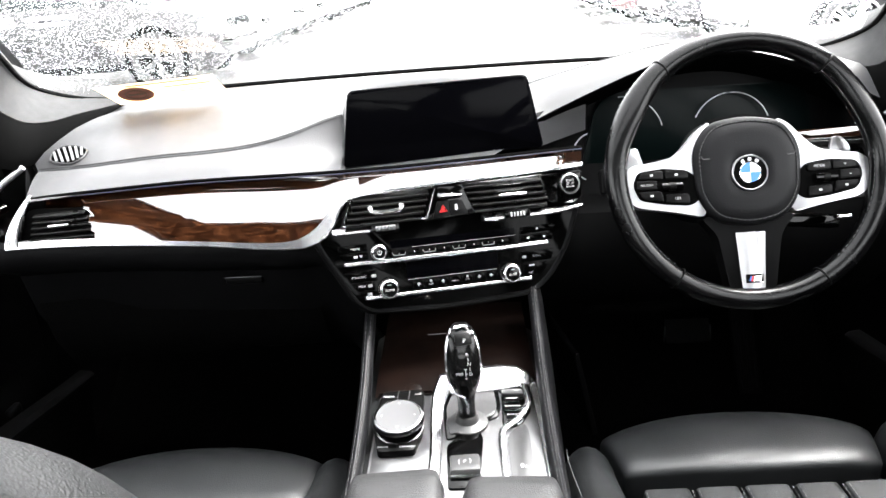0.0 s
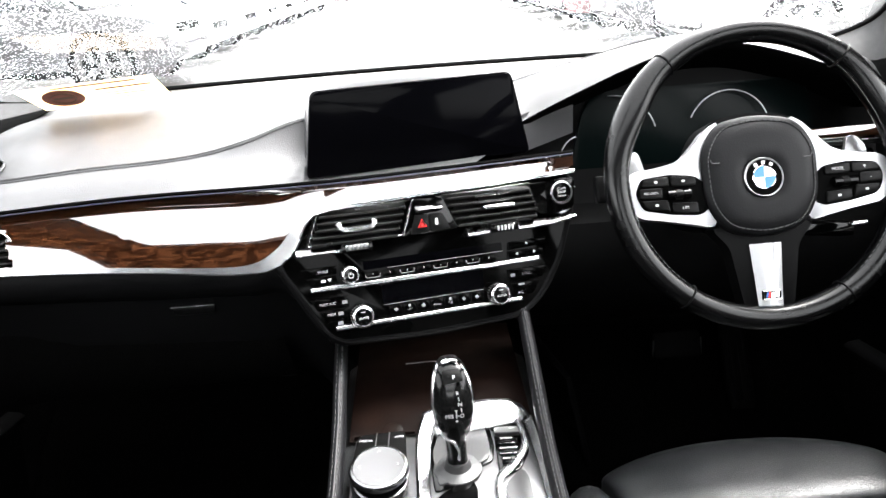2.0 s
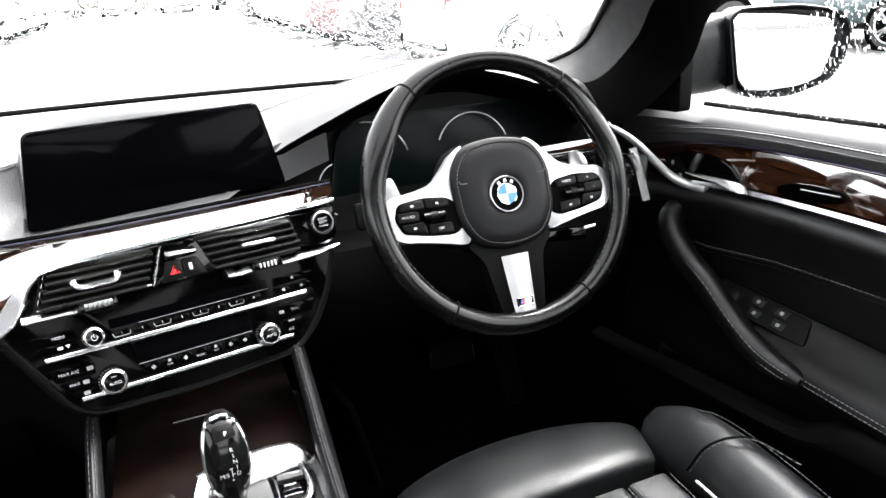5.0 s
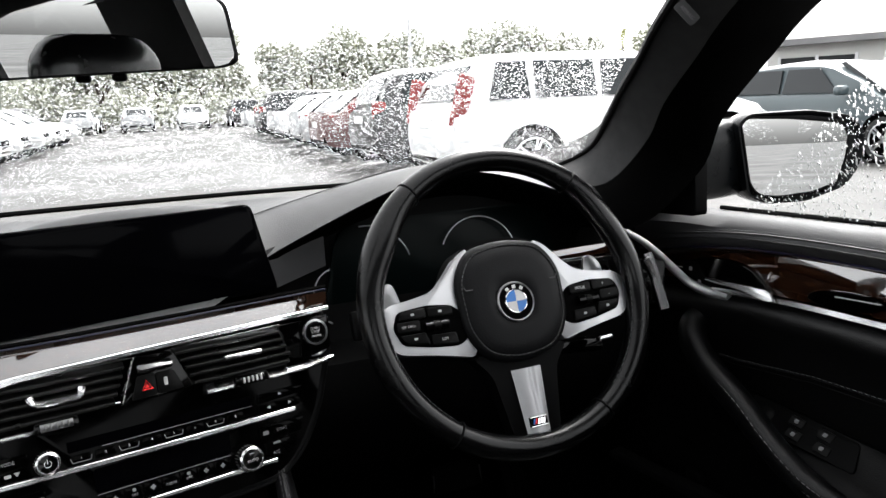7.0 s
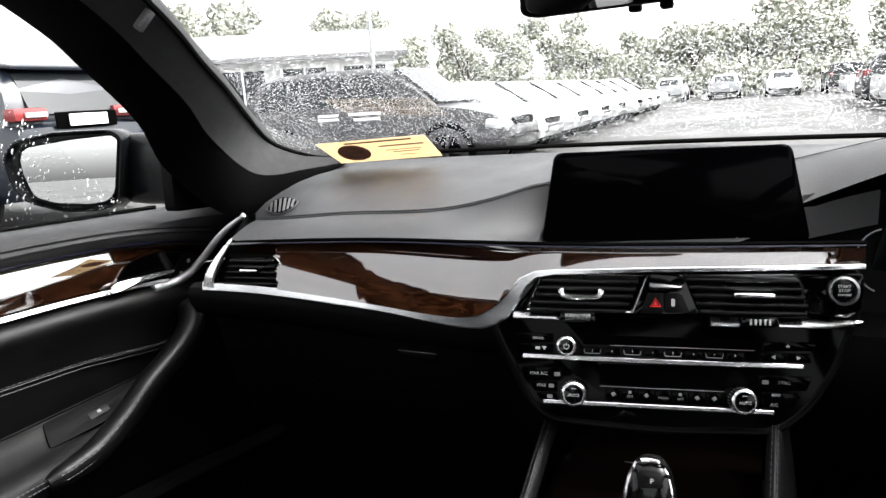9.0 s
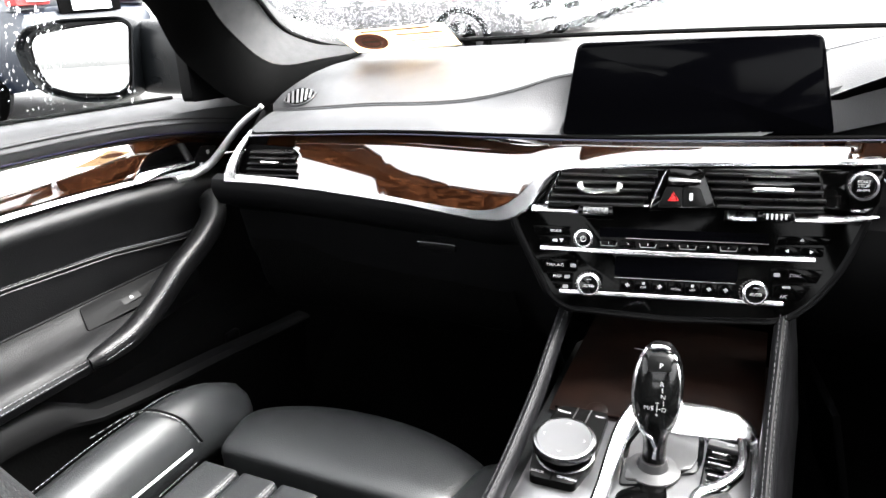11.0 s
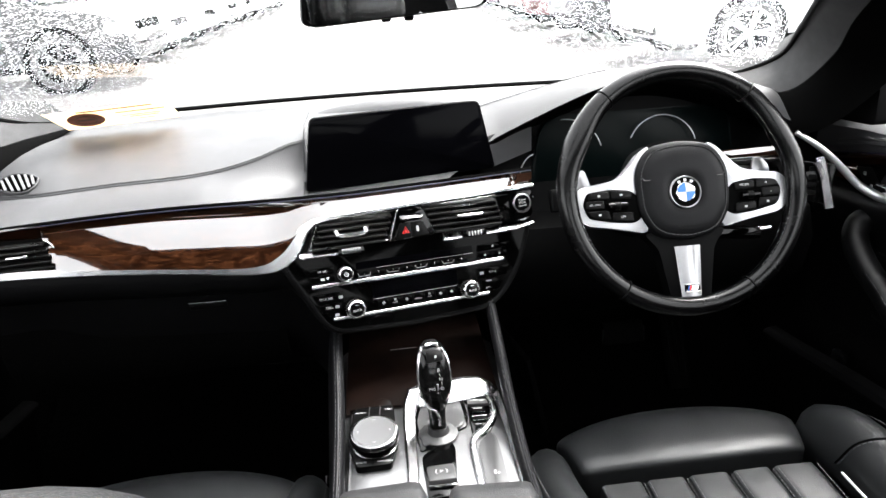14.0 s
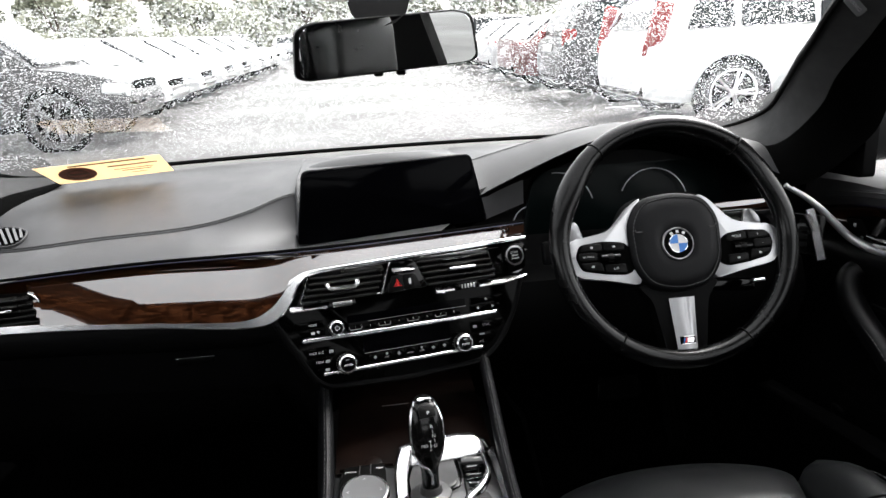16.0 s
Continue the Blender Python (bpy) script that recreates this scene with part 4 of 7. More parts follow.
for a in (-0.084, 0.096):
    part("thumb_wheel_bezel", prism(rounded([(-0.019, -0.005), (0.019, -0.005), (0.017, 0.005), (-0.017, 0.005)], 0.002), 0, 0.0088, 0.001, on_stack(a, -0.0175)), PIANO, stack)
    roller = part("thumb_wheel", tube([STACK @ Vector((a - 0.013, -0.0175, 0.0070)), STACK @ Vector((a + 0.013, -0.0175, 0.0070))], 0.0042, 12), SATIN if a < 0 else PIANO, stack)
    for i in range(5):
        part("rib", pillow(0.0022, 0.006, 0.002, 0.0008, on_stack(a - 0.009 + 0.0045 * i, -0.0175, 0.011), cuts=2), PRINT if a > 0 else SATIN, roller)

# start button
start_m = on_stack(0.1765, 0.016, -0.002)
button = part("start_button", lathe([(0.0, -0.006), (0.0155, -0.006), (0.0155, 0.006), (0.0145, 0.0085), (0.0122, 0.0085), (0.0116, 0.0065), (0.0, 0.0065)], start_m), PEARL, stack, "round start button with chrome ring")
part("cap", lathe([(0.0, 0.0), (0.0115, 0.0), (0.0115, 0.0072), (0.0105, 0.008), (0.0, 0.008)], start_m), PIANO, button)
for words, dy, size in (("START", 0.0042, 0.0042), ("STOP", 0.0002, 0.0046), ("ENGINE", -0.0042, 0.0034)):
    lettering(words, size, start_m @ Matrix.Translation((0, dy, 0.0083)), PRINT, button)
part("start_base", prism(rounded([(0.142, -0.006), (0.160, -0.010), (0.192, -0.004), (0.196, 0.034), (0.134, 0.031)], 0.004), -0.008, 0.004, 0.002, STACK), PIANO, stack)
part("start_cradle", tube([start_m @ Vector((0.013 * math.cos(radians(a)), -0.0085 + 0.010 * math.sin(radians(a)) - 0.006, 0.003)) for a in range(200, 345, 18)], 0.0022, 6), CHROME, stack)

# radio row
part("radio_bar", ribbon([STACK @ Vector((a, -0.0605 - 0.0006 * math.cos(a * 12), -0.002)) for a in spread(-0.141, 0.138, 20)], 0.0044, 0.009, p_y), PEARL, stack, "bright silver bar")
part("climate_bar", ribbon([STACK @ Vector((a, -0.1075, -0.002)) for a in spread(-0.118, 0.110, 20)], 0.0040, 0.009, p_y), PEARL, stack, "bright silver bar")


def key(outline, parent=stack, material=FASCIA, c=-0.0035):
    return part("key", prism(rounded(outline, 0.0014, 2), -0.006, c, 0.0006, STACK), material, parent)


def box(a0, b0, a1, b1):
    return [(a0, b0), (a1, b0), (a1, b1), (a0, b1)]


k = key([(-0.147, -0.046), (-0.109, -0.046), (-0.109, -0.036), (-0.151, -0.036)])
lettering("MODE", 0.0042, on_stack(-0.125, -0.0415, -0.0033), PRINT, k)
k = key([(-0.140, -0.057), (-0.109, -0.057), (-0.109, -0.047), (-0.146, -0.047)])
part("symbol", prism(box(-0.006, -0.0015, -0.001, 0.0015), 0, 0.0002, 0, on_stack(-0.122, -0.052, -0.0034)), PRINT, k)
part("symbol", prism([(0.001, 0.002), (0.006, 0.002), (0.0035, -0.002)], 0, 0.0002, 0, on_stack(-0.122, -0.052, -0.0034)), PRINT, k)


def knob(a, b, r, tall, mark):
    ring = part("knob", lathe([(0, -0.004), (r * 1.05, -0.004), (r * 1.05, tall * 0.45), (r, tall * 0.9), (r * 0.86, tall), (r * 0.78, tall), (r * 0.74, tall - 0.001), (0, tall - 0.001)], on_stack(a, b), 36), PEARL, stack, "knurled silver rotary knob")
    part("knob_cap", lathe([(0, 0), (r * 0.77, 0), (r * 0.77, tall - 0.0004), (0, tall + 0.0002)], on_stack(a, b), 28), PIANO, ring)
    for i in range(26):
        t = i * math.tau / 26
        part("rib", pillow(0.0007, 0.0009, tall * 0.5, 0.0003, on_stack(a + r * 1.05 * math.cos(t), b + r * 1.05 * math.sin(t), tall * 0.25), cuts=1), SATIN, ring)
    if mark == "power":
        arc = [on_stack(a, b, tall + 0.0004) @ Vector((0.0028 * math.cos(radians(g)), 0.0028 * math.sin(radians(g)), 0)) for g in range(120, 421, 25)]
        part("symbol", tube(arc, 0.00035, 4), PRINT, ring)
        part("symbol", prism(box(-0.0003, 0.0, 0.0003, 0.0036), 0, 0.0002, 0, on_stack(a, b, tall + 0.0003)), PRINT, ring)
    else:
        lettering(mark, 0.0042, on_stack(a, b - 0.001, tall + 0.0005), PRINT, ring)
        part("bars", prism(box(-0.0025, -0.0005, 0.0025, 0.0005), 0, 0.0002, 0, on_stack(a, b + 0.006, tall + 0.0002)), DULL_PRINT, ring)


knob(-0.0955, -0.0485, 0.0098, 0.012, "power")
knob(-0.0875, -0.0975, 0.0125, 0.015, "AUTO")
knob(0.0800, -0.0970, 0.0125, 0.015, "AUTO")

part("radio_display", prism(box(-0.078, -0.046, 0.094, -0.036), -0.006, -0.0045, 0, STACK), SCREEN, stack)
part("display_line", ribbon([STACK @ Vector((a, -0.0465, -0.0035)) for a in spread(-0.050, 0.094, 4)], 0.0006, 0.0006, p_y), DULL_PRINT, stack)
for i in range(8):
    a = -0.068 + 0.0205 * i
    k = key([(a - 0.0095, -0.0570), (a + 0.0095, -0.0570), (a + 0.0085, -0.0490), (a - 0.0085, -0.0490)])
    lettering(str(i + 1), 0.0034, on_stack(a, -0.0525, -0.0033), PRINT, k)
    if i in (0, 2, 4, 6):
        part("key_lip", tube([STACK @ Vector(p) for p in ((a - 0.0088, -0.0515, -0.003), (a - 0.0075, -0.0555, -0.003), (a + 0.0075, -0.0555, -0.003), (a + 0.0088, -0.0515, -0.003))], 0.0005, 4), SATIN, k)
k = key([(0.101, -0.047), (0.150, -0.045), (0.154, -0.036), (0.103, -0.037)])
part("symbol", prism([(-0.002, -0.001), (0.002, -0.001), (0, 0.002)], 0, 0.0002, 0, on_stack(0.126, -0.041, -0.0034)), PRINT, k)
for a, s in ((0.112, -1), (0.136, 1)):
    k = key(box(a - 0.0115, -0.0575, a + 0.0115, -0.0480))
    part("symbol", prism([(-0.0018 * s, -0.002), (0.002 * s, 0), (-0.0018 * s, 0.002)], 0, 0.0002, 0, on_stack(a, -0.0525, -0.0034)), PRINT, k)

# climate rows
part("climate_display", prism(rounded(box(-0.060, -0.088, 0.066, -0.066), 0.003), -0.006, -0.0045, 0, STACK), SCREEN, stack)
k = key([(-0.136, -0.086), (-0.100, -0.086), (-0.100, -0.072), (-0.143, -0.072)])
lettering("MAX A/C", 0.0046, on_stack(-0.124, -0.079, -0.0033), PRINT, k)
part("symbol", prism(box(-0.003, -0.002, 0.003, 0.002), 0, 0.0002, 0, on_stack(-0.1045, -0.079, -0.0034)), DULL_PRINT, k)
k = key([(-0.128, -0.098), (-0.104, -0.098), (-0.104, -0.087), (-0.135, -0.087)])
lettering("MAX", 0.0046, on_stack(-0.121, -0.0915, -0.0033), PRINT, k)
part("symbol", prism(rounded(box(-0.003, -0.002, 0.003, 0.002), 0.001), 0, 0.0002, 0, on_stack(-0.1105, -0.0915, -0.0034)), DULL_PRINT, k)
k = key([(-0.122, -0.106), (-0.104, -0.106), (-0.104, -0.099), (-0.127, -0.099)])
part("symbol", prism(rounded(box(-0.003, -0.002, 0.003, 0.002), 0.001), 0, 0.0002, 0, on_stack(-0.112, -0.1025, -0.0034)), DULL_PRINT, k)
k = key([(0.098, -0.086), (0.143, -0.085), (0.149, -0.071), (0.098, -0.071)])
lettering("SYNC", 0.0046, on_stack(0.122, -0.078, -0.0033), DULL_PRINT, k)
part("symbol", prism(box(-0.003, -0.002, 0.003, 0.002), 0, 0.0002, 0, on_stack(0.104, -0.078, -0.0034)), DULL_PRINT, k)
k = key([(0.101, -0.104), (0.128, -0.104), (0.139, -0.088), (0.101, -0.088)])
lettering("A/C", 0.0046, on_stack(0.112, -0.1005, -0.0033), DULL_PRINT, k)
part("symbol", prism(box(-0.004, -0.0012, 0.004, 0.0012), 0, 0.0002, 0, on_stack(0.114, -0.0905, -0.0034)), DULL_PRINT, k)
for i, mark in enumerate(("seat", "OFF", "fan", "MENU", "OFF", "fan", "seat")):
    a = -0.046 + 0.0168 * i
    k = key(box(a - 0.008, -0.1045, a + 0.008, -0.0905))
    if mark in ("OFF", "MENU"):
        lettering(mark, 0.0036, on_stack(a, -0.099, -0.0033), DULL_PRINT, k)
        if mark == "OFF":
            part("symbol", prism(box(-0.0015, -0.0015, 0.0015, 0.0015), 0, 0.0002, 0, on_stack(a, -0.0945, -0.0034)), DULL_PRINT, k)
    else:
        for t in (0, 1, 2, 3):
            part("symbol", prism(rounded(box(-0.0006, 0.0003, 0.0010, 0.0024), 0.0005, 2), 0, 0.0002, 0, on_stack(a, -0.097, -0.0034, 90 * t)), DULL_PRINT, k)
part("climate_line", ribbon([STACK @ Vector((a, -0.0895, -0.0034)) for a in spread(-0.060, 0.064, 4)], 0.0006, 0.0006, p_y), DULL_PRINT, stack)


# ---- steering wheel ----
tilt = radians(24.1)
w_x, w_y, w_n = Vector((1, 0, 0)), Vector((0, math.sin(tilt), math.cos(tilt))), Vector((0, -math.cos(tilt), math.sin(tilt)))
WHEEL = Matrix.Translation((0.3735, 0.8118, 0.9425)) @ Matrix((w_x, w_y, w_n)).transposed().to_4x4() @ Matrix.Scale(0.972, 4)
wheel = thing("steering_wheel", "black leather steering wheel with silver spokes, turned slightly", "steering wheel", WHEEL.translation)


def at_wheel(x, y, z=0.0, turn=0.0):
    return WHEEL @ pose(x, y, z, 0, 0, turn)


rows = []
for i in range(120):
    a = i * math.tau / 120
    grip = math.exp(-((math.degrees(a) - 28) / 16) ** 2) + math.exp(-((math.degrees(a) - 152) / 16) ** 2)
    wide = 0.0138 + 0.0030 * grip
    deep = 0.0150 + 0.002 * grip
    mid = 0.1642 - 0.0030 * grip
    ring = []
    for k in range(16):
        t = k * math.tau / 16
        ring.append(WHEEL @ Vector(((mid + wide * math.cos(t)) * math.cos(a), (mid + wide * math.cos(t)) * math.sin(a), deep * math.sin(t) - 0.004 * grip * math.cos(t))))
    rows.append(ring)
rows.append(rows[0])
rim = sheet(rows, ring=True)
bmesh.ops.remove_doubles(rim, verts=rim.verts, dist=1e-6)
rim_part = part("rim", rim, RIM_LEATHER, wheel, "smooth black leather rim")
for deg in (50.7, 126.9, 234.4, 300):
    a = radians(deg)
    loop = [WHEEL @ Vector(((0.1640 + 0.0143 * math.cos(t)) * math.cos(a), (0.1640 + 0.0143 * math.cos(t)) * math.sin(a), 0.0154 * math.sin(t))) for t in [k * math.tau / 20 for k in range(20)]]
    part("rim_seam", tube(loop, 0.0011, 5, closed=True), PLASTIC, rim_part)
for a0, a1 in ((-50, 20), (160, 230)):
    arc = [WHEEL @ Vector((0.1520 * math.cos(radians(g)), 0.1520 * math.sin(radians(g)), 0.008)) for g in spread(a0, a1, 26)]
    stitches(arc, DARK_STITCH, rim_part, 0.003, 0.003, 0.0006)

# hub pad
pad_shape = rounded([(-0.067, 0.030), (-0.047, 0.062), (0.0, 0.070), (0.047, 0.062), (0.067, 0.030), (0.065, -0.030), (0.045, -0.062), (0.0, -0.072), (-0.045, -0.062), (-0.065, -0.030)], 0.03, 6)
part("hub", prism([(x * 1.06, (y + 0.004) * 1.05 - 0.004) for x, y in pad_shape], -0.055, -0.012, 0.006, WHEEL), PLASTIC, wheel)
rings = []
for s, h in ((1.0, -0.014), (1.005, -0.004), (0.985, 0.001), (0.95, 0.0035), (0.90, 0.0045), (0.885, 0.0040), (0.87, 0.0048), (0.7, 0.0062), (0.5, 0.0070), (0.36, 0.0070), (0.30, 0.0045), (0.27, 0.0040)):
    rings.append([WHEEL @ Vector((x * s, (y + 0.004) * s - 0.006, h)) for x, y in pad_shape])
pad = part("airbag_cover", sheet(rings, ring=True, ends=True), PAD_LEATHER, wheel, "black leather airbag cover")
stitches([WHEEL @ Vector((x * 0.905, (y + 0.004) * 0.905 - 0.006, 0.0050)) for x, y in pad_shape + pad_shape[:1]], DARK_STITCH, pad, 0.003, 0.002, 0.0006)
lettering("AIRBAG", 0.0085, at_wheel(0, -0.054, 0.0063), KEY_BLACK, pad)
for s in (-1, 1):
    part("horn_mark", tube([WHEEL @ Vector(p) for p in ((s * 0.048, 0.014, 0.0068), (s * 0.056, 0.014, 0.0064), (s * 0.058, 0.018, 0.0063))], 0.0006, 4), DARK_STITCH, pad)
# round badge: plain enamel quarters in a chrome ring
badge_m = at_wheel(0.0, -0.006, 0.0062)
badge = part("badge", lathe([(0, -0.004), (0.0225, -0.004), (0.0225, 0.002), (0.0215, 0.0032), (0.0205, 0.0026), (0, 0.0026)], badge_m, 40), GREY_METAL, wheel, "round enamel badge in a chrome ring")
part("badge_ring", lathe([(0, 0), (0.0203, 0), (0.0203, 0.0030), (0, 0.0030)], badge_m, 40), SOFT_BLACK, badge)
part("badge_line", tube([badge_m @ Vector((0.0128 * math.cos(k * math.tau / 32), 0.0128 * math.sin(k * math.tau / 32), 0.0031)) for k in range(32)], 0.0007, 5, closed=True), CHROME, badge)
for q in range(4):
    fan = [(0, 0)] + [(0.0124 * math.cos(radians(q * 90 + g)), 0.0124 * math.sin(radians(q * 90 + g))) for g in range(0, 91, 10)]
    part("badge_quarter", prism(fan, 0.0029, 0.0036, 0, badge_m), PALE_ENAMEL if q % 2 == 0 else BLUE, badge)
for deg in (58, 90, 122):
    m = badge_m @ Matrix.Translation((0.0165 * math.cos(radians(deg)), 0.0165 * math.sin(radians(deg)), 0.0031)) @ pose(0, 0, 0, 0, 0, deg - 90)
    part("badge_bar", prism([(-0.002, -0.0020), (0.002, -0.0020), (0.002, 0.0020), (-0.002, 0.0020)], 0, 0.0003, 0, m), PALE_ENAMEL, badge)

# side spokes: silver frames with key clusters
for s in (-1, 1):
    shape = [(0.042, 0.063), (0.055, 0.056), (0.071, 0.038), (0.088, 0.021), (0.116, 0.0150), (0.146, 0.012), (0.156, -0.006), (0.150, -0.032), (0.138, -0.042), (0.100, -0.048), (0.054, -0.058)]
    cl = [(0.060, -0.010), (0.074, 0.003), (0.102, 0.0065), (0.136, 0.0035), (0.143, -0.0135), (0.135, -0.0325), (0.102, -0.0395), (0.072, -0.0425), (0.060, -0.036)]
    shape = [(s * x, y) for x, y in shape]
    cl = [(s * x, y) for x, y in cl]
    spoke = part("spoke", prism(rounded(shape, [0.004, 0.008, 0.012, 0.02, 0.02, 0.010, 0.012, 0.012, 0.010, 0.02, 0.006]), -0.022, -0.003, 0.004, WHEEL), BRUSHED, wheel, "satin silver spoke frame")
    part("key_bed", prism(rounded(cl, 0.006), -0.004, -0.0015, 0.0008, WHEEL), SOFT_BLACK, spoke)

    def wheel_key(pts, words="", size=0.0048, s=s, spoke=spoke):
        pts = [(s * x, y + 0.0050) for x, y in pts]
        k = part("key", prism(rounded(pts, 0.003, 3), -0.003, 0.0008, 0.001, WHEEL), KEY_BLACK, spoke)
        cx, cy = sum(p[0] for p in pts) / len(pts), sum(p[1] for p in pts) / len(pts)
        if words:
            lettering(words, size, at_wheel(cx, cy, 0.0011), PRINT, k)
        else:
            part("symbol", prism(rounded([(-0.0019, -0.0012), (0.0019, -0.0012), (0.0019, 0.0014), (-0.0019, 0.0014)], 0.0006), 0, 0.0002, 0, at_wheel(cx, cy, 0.0008)), PRINT, k)
    wheel_key([(0.074, -0.013), (0.103, -0.012), (0.103, -0.001), (0.074, -0.003)], "MODE" if s > 0 else "")
    wheel_key([(0.105, -0.012), (0.137, -0.011), (0.132, -0.002), (0.105, -0.001)], "+" if s > 0 else "", 0.007)
    wheel_key([(0.113, -0.025), (0.139, -0.024), (0.139, -0.013), (0.113, -0.013)], "-" if s > 0 else "RES CNCL", 0.007 if s > 0 else 0.0036)
    wheel_key([(0.105, -0.041), (0.132, -0.036), (0.137, -0.027), (0.108, -0.027)])
    wheel_key([(0.073, -0.045), (0.103, -0.042), (0.103, -0.031), (0.074, -0.032)], "" if s > 0 else "LIM")
    part("roller", tube([WHEEL @ Vector((s * 0.082, -0.017, 0.001)), WHEEL @ Vector((s * 0.108, -0.017, 0.001))], 0.0052, 14), PIANO, spoke)
    part("roller_band", tube([WHEEL @ Vector((s * 0.091, -0.017, 0.0012)), WHEEL @ Vector((s * 0.099, -0.017, 0.0012))], 0.0055, 14), KEY_BLACK, spoke)
    # shift paddle behind the spoke
    pd = [(s * x, y) for x, y in ((0.118, 0.012), (0.146, 0.006), (0.148, 0.026), (0.137, 0.040), (0.126, 0.040))]
    part("shift_paddle", prism(rounded(pd, 0.004), -0.040, -0.035, 0.0015, WHEEL), GREY_METAL, wheel, "satin grey shift paddle")

# lower spoke
low = [(-0.060, -0.058), (-0.040, -0.082), (-0.028, -0.154), (0.028, -0.154), (0.040, -0.082), (0.060, -0.058)]
part("lower_spoke", prism(rounded(low, 0.008), -0.030, -0.006, 0.004, WHEEL), PLASTIC, wheel)
rows = []
for t in spread(0, 1, 10):
    h = 0.0185 - 0.0055 * t
    y = -0.080 - 0.086 * t
    rows.append([WHEEL @ Vector((h * a, y, -0.004 + 0.003 * (1 - a * a) - 0.0022 * math.exp(-((a - 0.28) / 0.16) ** 2) * max(0.0, 1 - t / 0.85))) for a in spread(-1, 1, 21)])
strip = part("spoke_trim", sheet(rows), BRUSHED, wheel, "bright silver lower spoke trim")
tagm = at_wheel(0.0, -0.1385, 0.0002)
mark = part("spoke_badge", prism(rounded([(-0.0105, -0.0055), (0.0105, -0.0055), (0.0105, 0.0055), (-0.0105, 0.0055)], 0.001, 2), -0.002, 0.0010, 0.0004, tagm), SOFT_BLACK, strip)
part("badge_frame", tube([tagm @ Vector(p) for p in ((-0.0098, -0.0048, 0.0011), (0.0098, -0.0048, 0.0011), (0.0098, 0.0048, 0.0011), (-0.0098, 0.0048, 0.0011))], 0.0005, 4, closed=True), CHROME, mark)
for x, w, mat in ((-0.0075, 0.0018, BLUE), (-0.0050, 0.0018, RED_PRINT), (-0.0020, 0.0022, CHROME), (0.0012, 0.0022, CHROME), (0.0044, 0.0022, CHROME)):
    part("badge_bar", prism([(x, -0.003), (x + w, -0.003), (x + w + 0.0016, 0.003), (x + 0.0016, 0.003)], 0.001, 0.0014, 0, tagm), mat, mark)

# steering column and stalks
column = thing("steering_column", "black plastic steering column shroud with stalks", "steering column", (0.388, 0.95, 0.9))
path = [WHEEL @ Vector((0, -0.004, -0.045 - 0.035 * i)) for i in range(6)]
part("shroud", tube(path, [0.052, 0.058, 0.062, 0.064, 0.066, 0.066], 24, flat=0.8), PLASTIC, column)
for s in (-1, 1):
    part("stalk", pillow(0.085, 0.020, 0.014, 0.006, at_wheel(s * 0.105, 0.0 if s < 0 else -0.066, -0.075, s * -6), cuts=4), PIANO, column, "glossy black column stalk")
part("stalk_end", pillow(0.016, 0.034, 0.016, 0.004, at_wheel(-0.160, 0.004, -0.085), cuts=4), PLASTIC, column)
part("stalk_ring", pillow(0.022, 0.006, 0.010, 0.002, at_wheel(0.150, -0.064, -0.07), cuts=4), CHROME, column)

# ---- instruments ----
cluster = thing("instrument_cluster", "dark digital instrument cluster with thin chrome arcs", "instrument cluster", (0.39, 1.03, 0.95))
cm = Matrix.Translation((0.388, 1.035, 0.950)) @ pose(0, 0, 0, 90, 0, 0) @ pose(0, 0, 0, -14, 0, 0)
TEAL = simple("dark_teal_display", (0.0012, 0.0026, 0.0026), 0.3, Specular_IOR_Level=0.05)
part("display", prism(rounded([(-0.185, -0.07), (0.175, -0.07), (0.160, 0.055), (-0.150, 0.055)], 0.03), -0.01, 0.0, 0.003, cm), TEAL, cluster)
for cx, r in ((-0.118, 0.062), (0.045, 0.058)):
    arc = [cm @ Vector((cx + r * math.cos(radians(g)), -0.015 + r * math.sin(radians(g)), 0.008)) for g in spread(15, 155 if cx > 0 else 95, 36)]
    part("dial_arc", tube(arc, 0.0009, 6), BRUSHED, cluster)
arc = [cm @ Vector((-0.165 + 0.030 * math.cos(radians(g)), -0.04 + 0.036 * math.sin(radians(g)), 0.012)) for g in spread(100, 250, 20)]
part("dial_arc", tube(arc, 0.0009, 6), BRUSHED, cluster)

# light switch block beside the driver's door
m = Matrix.Translation((0.622, 0.905, 0.905)) @ look((0, 0, 0), (0.45, 0.85, -0.2)).to_3x3().to_4x4()
switch = thing("light_switch", "gloss black light switch panel with silver edge", "switch panel", (0.622, 0.905, 0.9))
part("panel", prism(rounded([(-0.030, -0.030), (0.026, -0.034), (0.030, 0.026), (-0.026, 0.030)], 0.006), -0.012, 0.0, 0.002, m), PIANO, switch)
part("silver_edge", ribbon([m @ Vector(p) for p in ((0.006, 0.036, 0.003), (0.017, 0.0, 0.003), (0.027, -0.040, 0.003))], 0.013, 0.005, m.to_3x3() @ Vector((1, 0.3, 0))), PEARL, switch)
for i in range(4):
    part("key", pillow(0.012, 0.007, 0.003, 0.001, m @ pose(0.0, 0.018 - 0.012 * i, 0.001), cuts=2), KEY_BLACK, switch)


# ---- centre console ----
console = thing("centre_console", "leather-sided centre console topped with satin aluminium", "console", (0, 0.65, 0.4))
rows = []
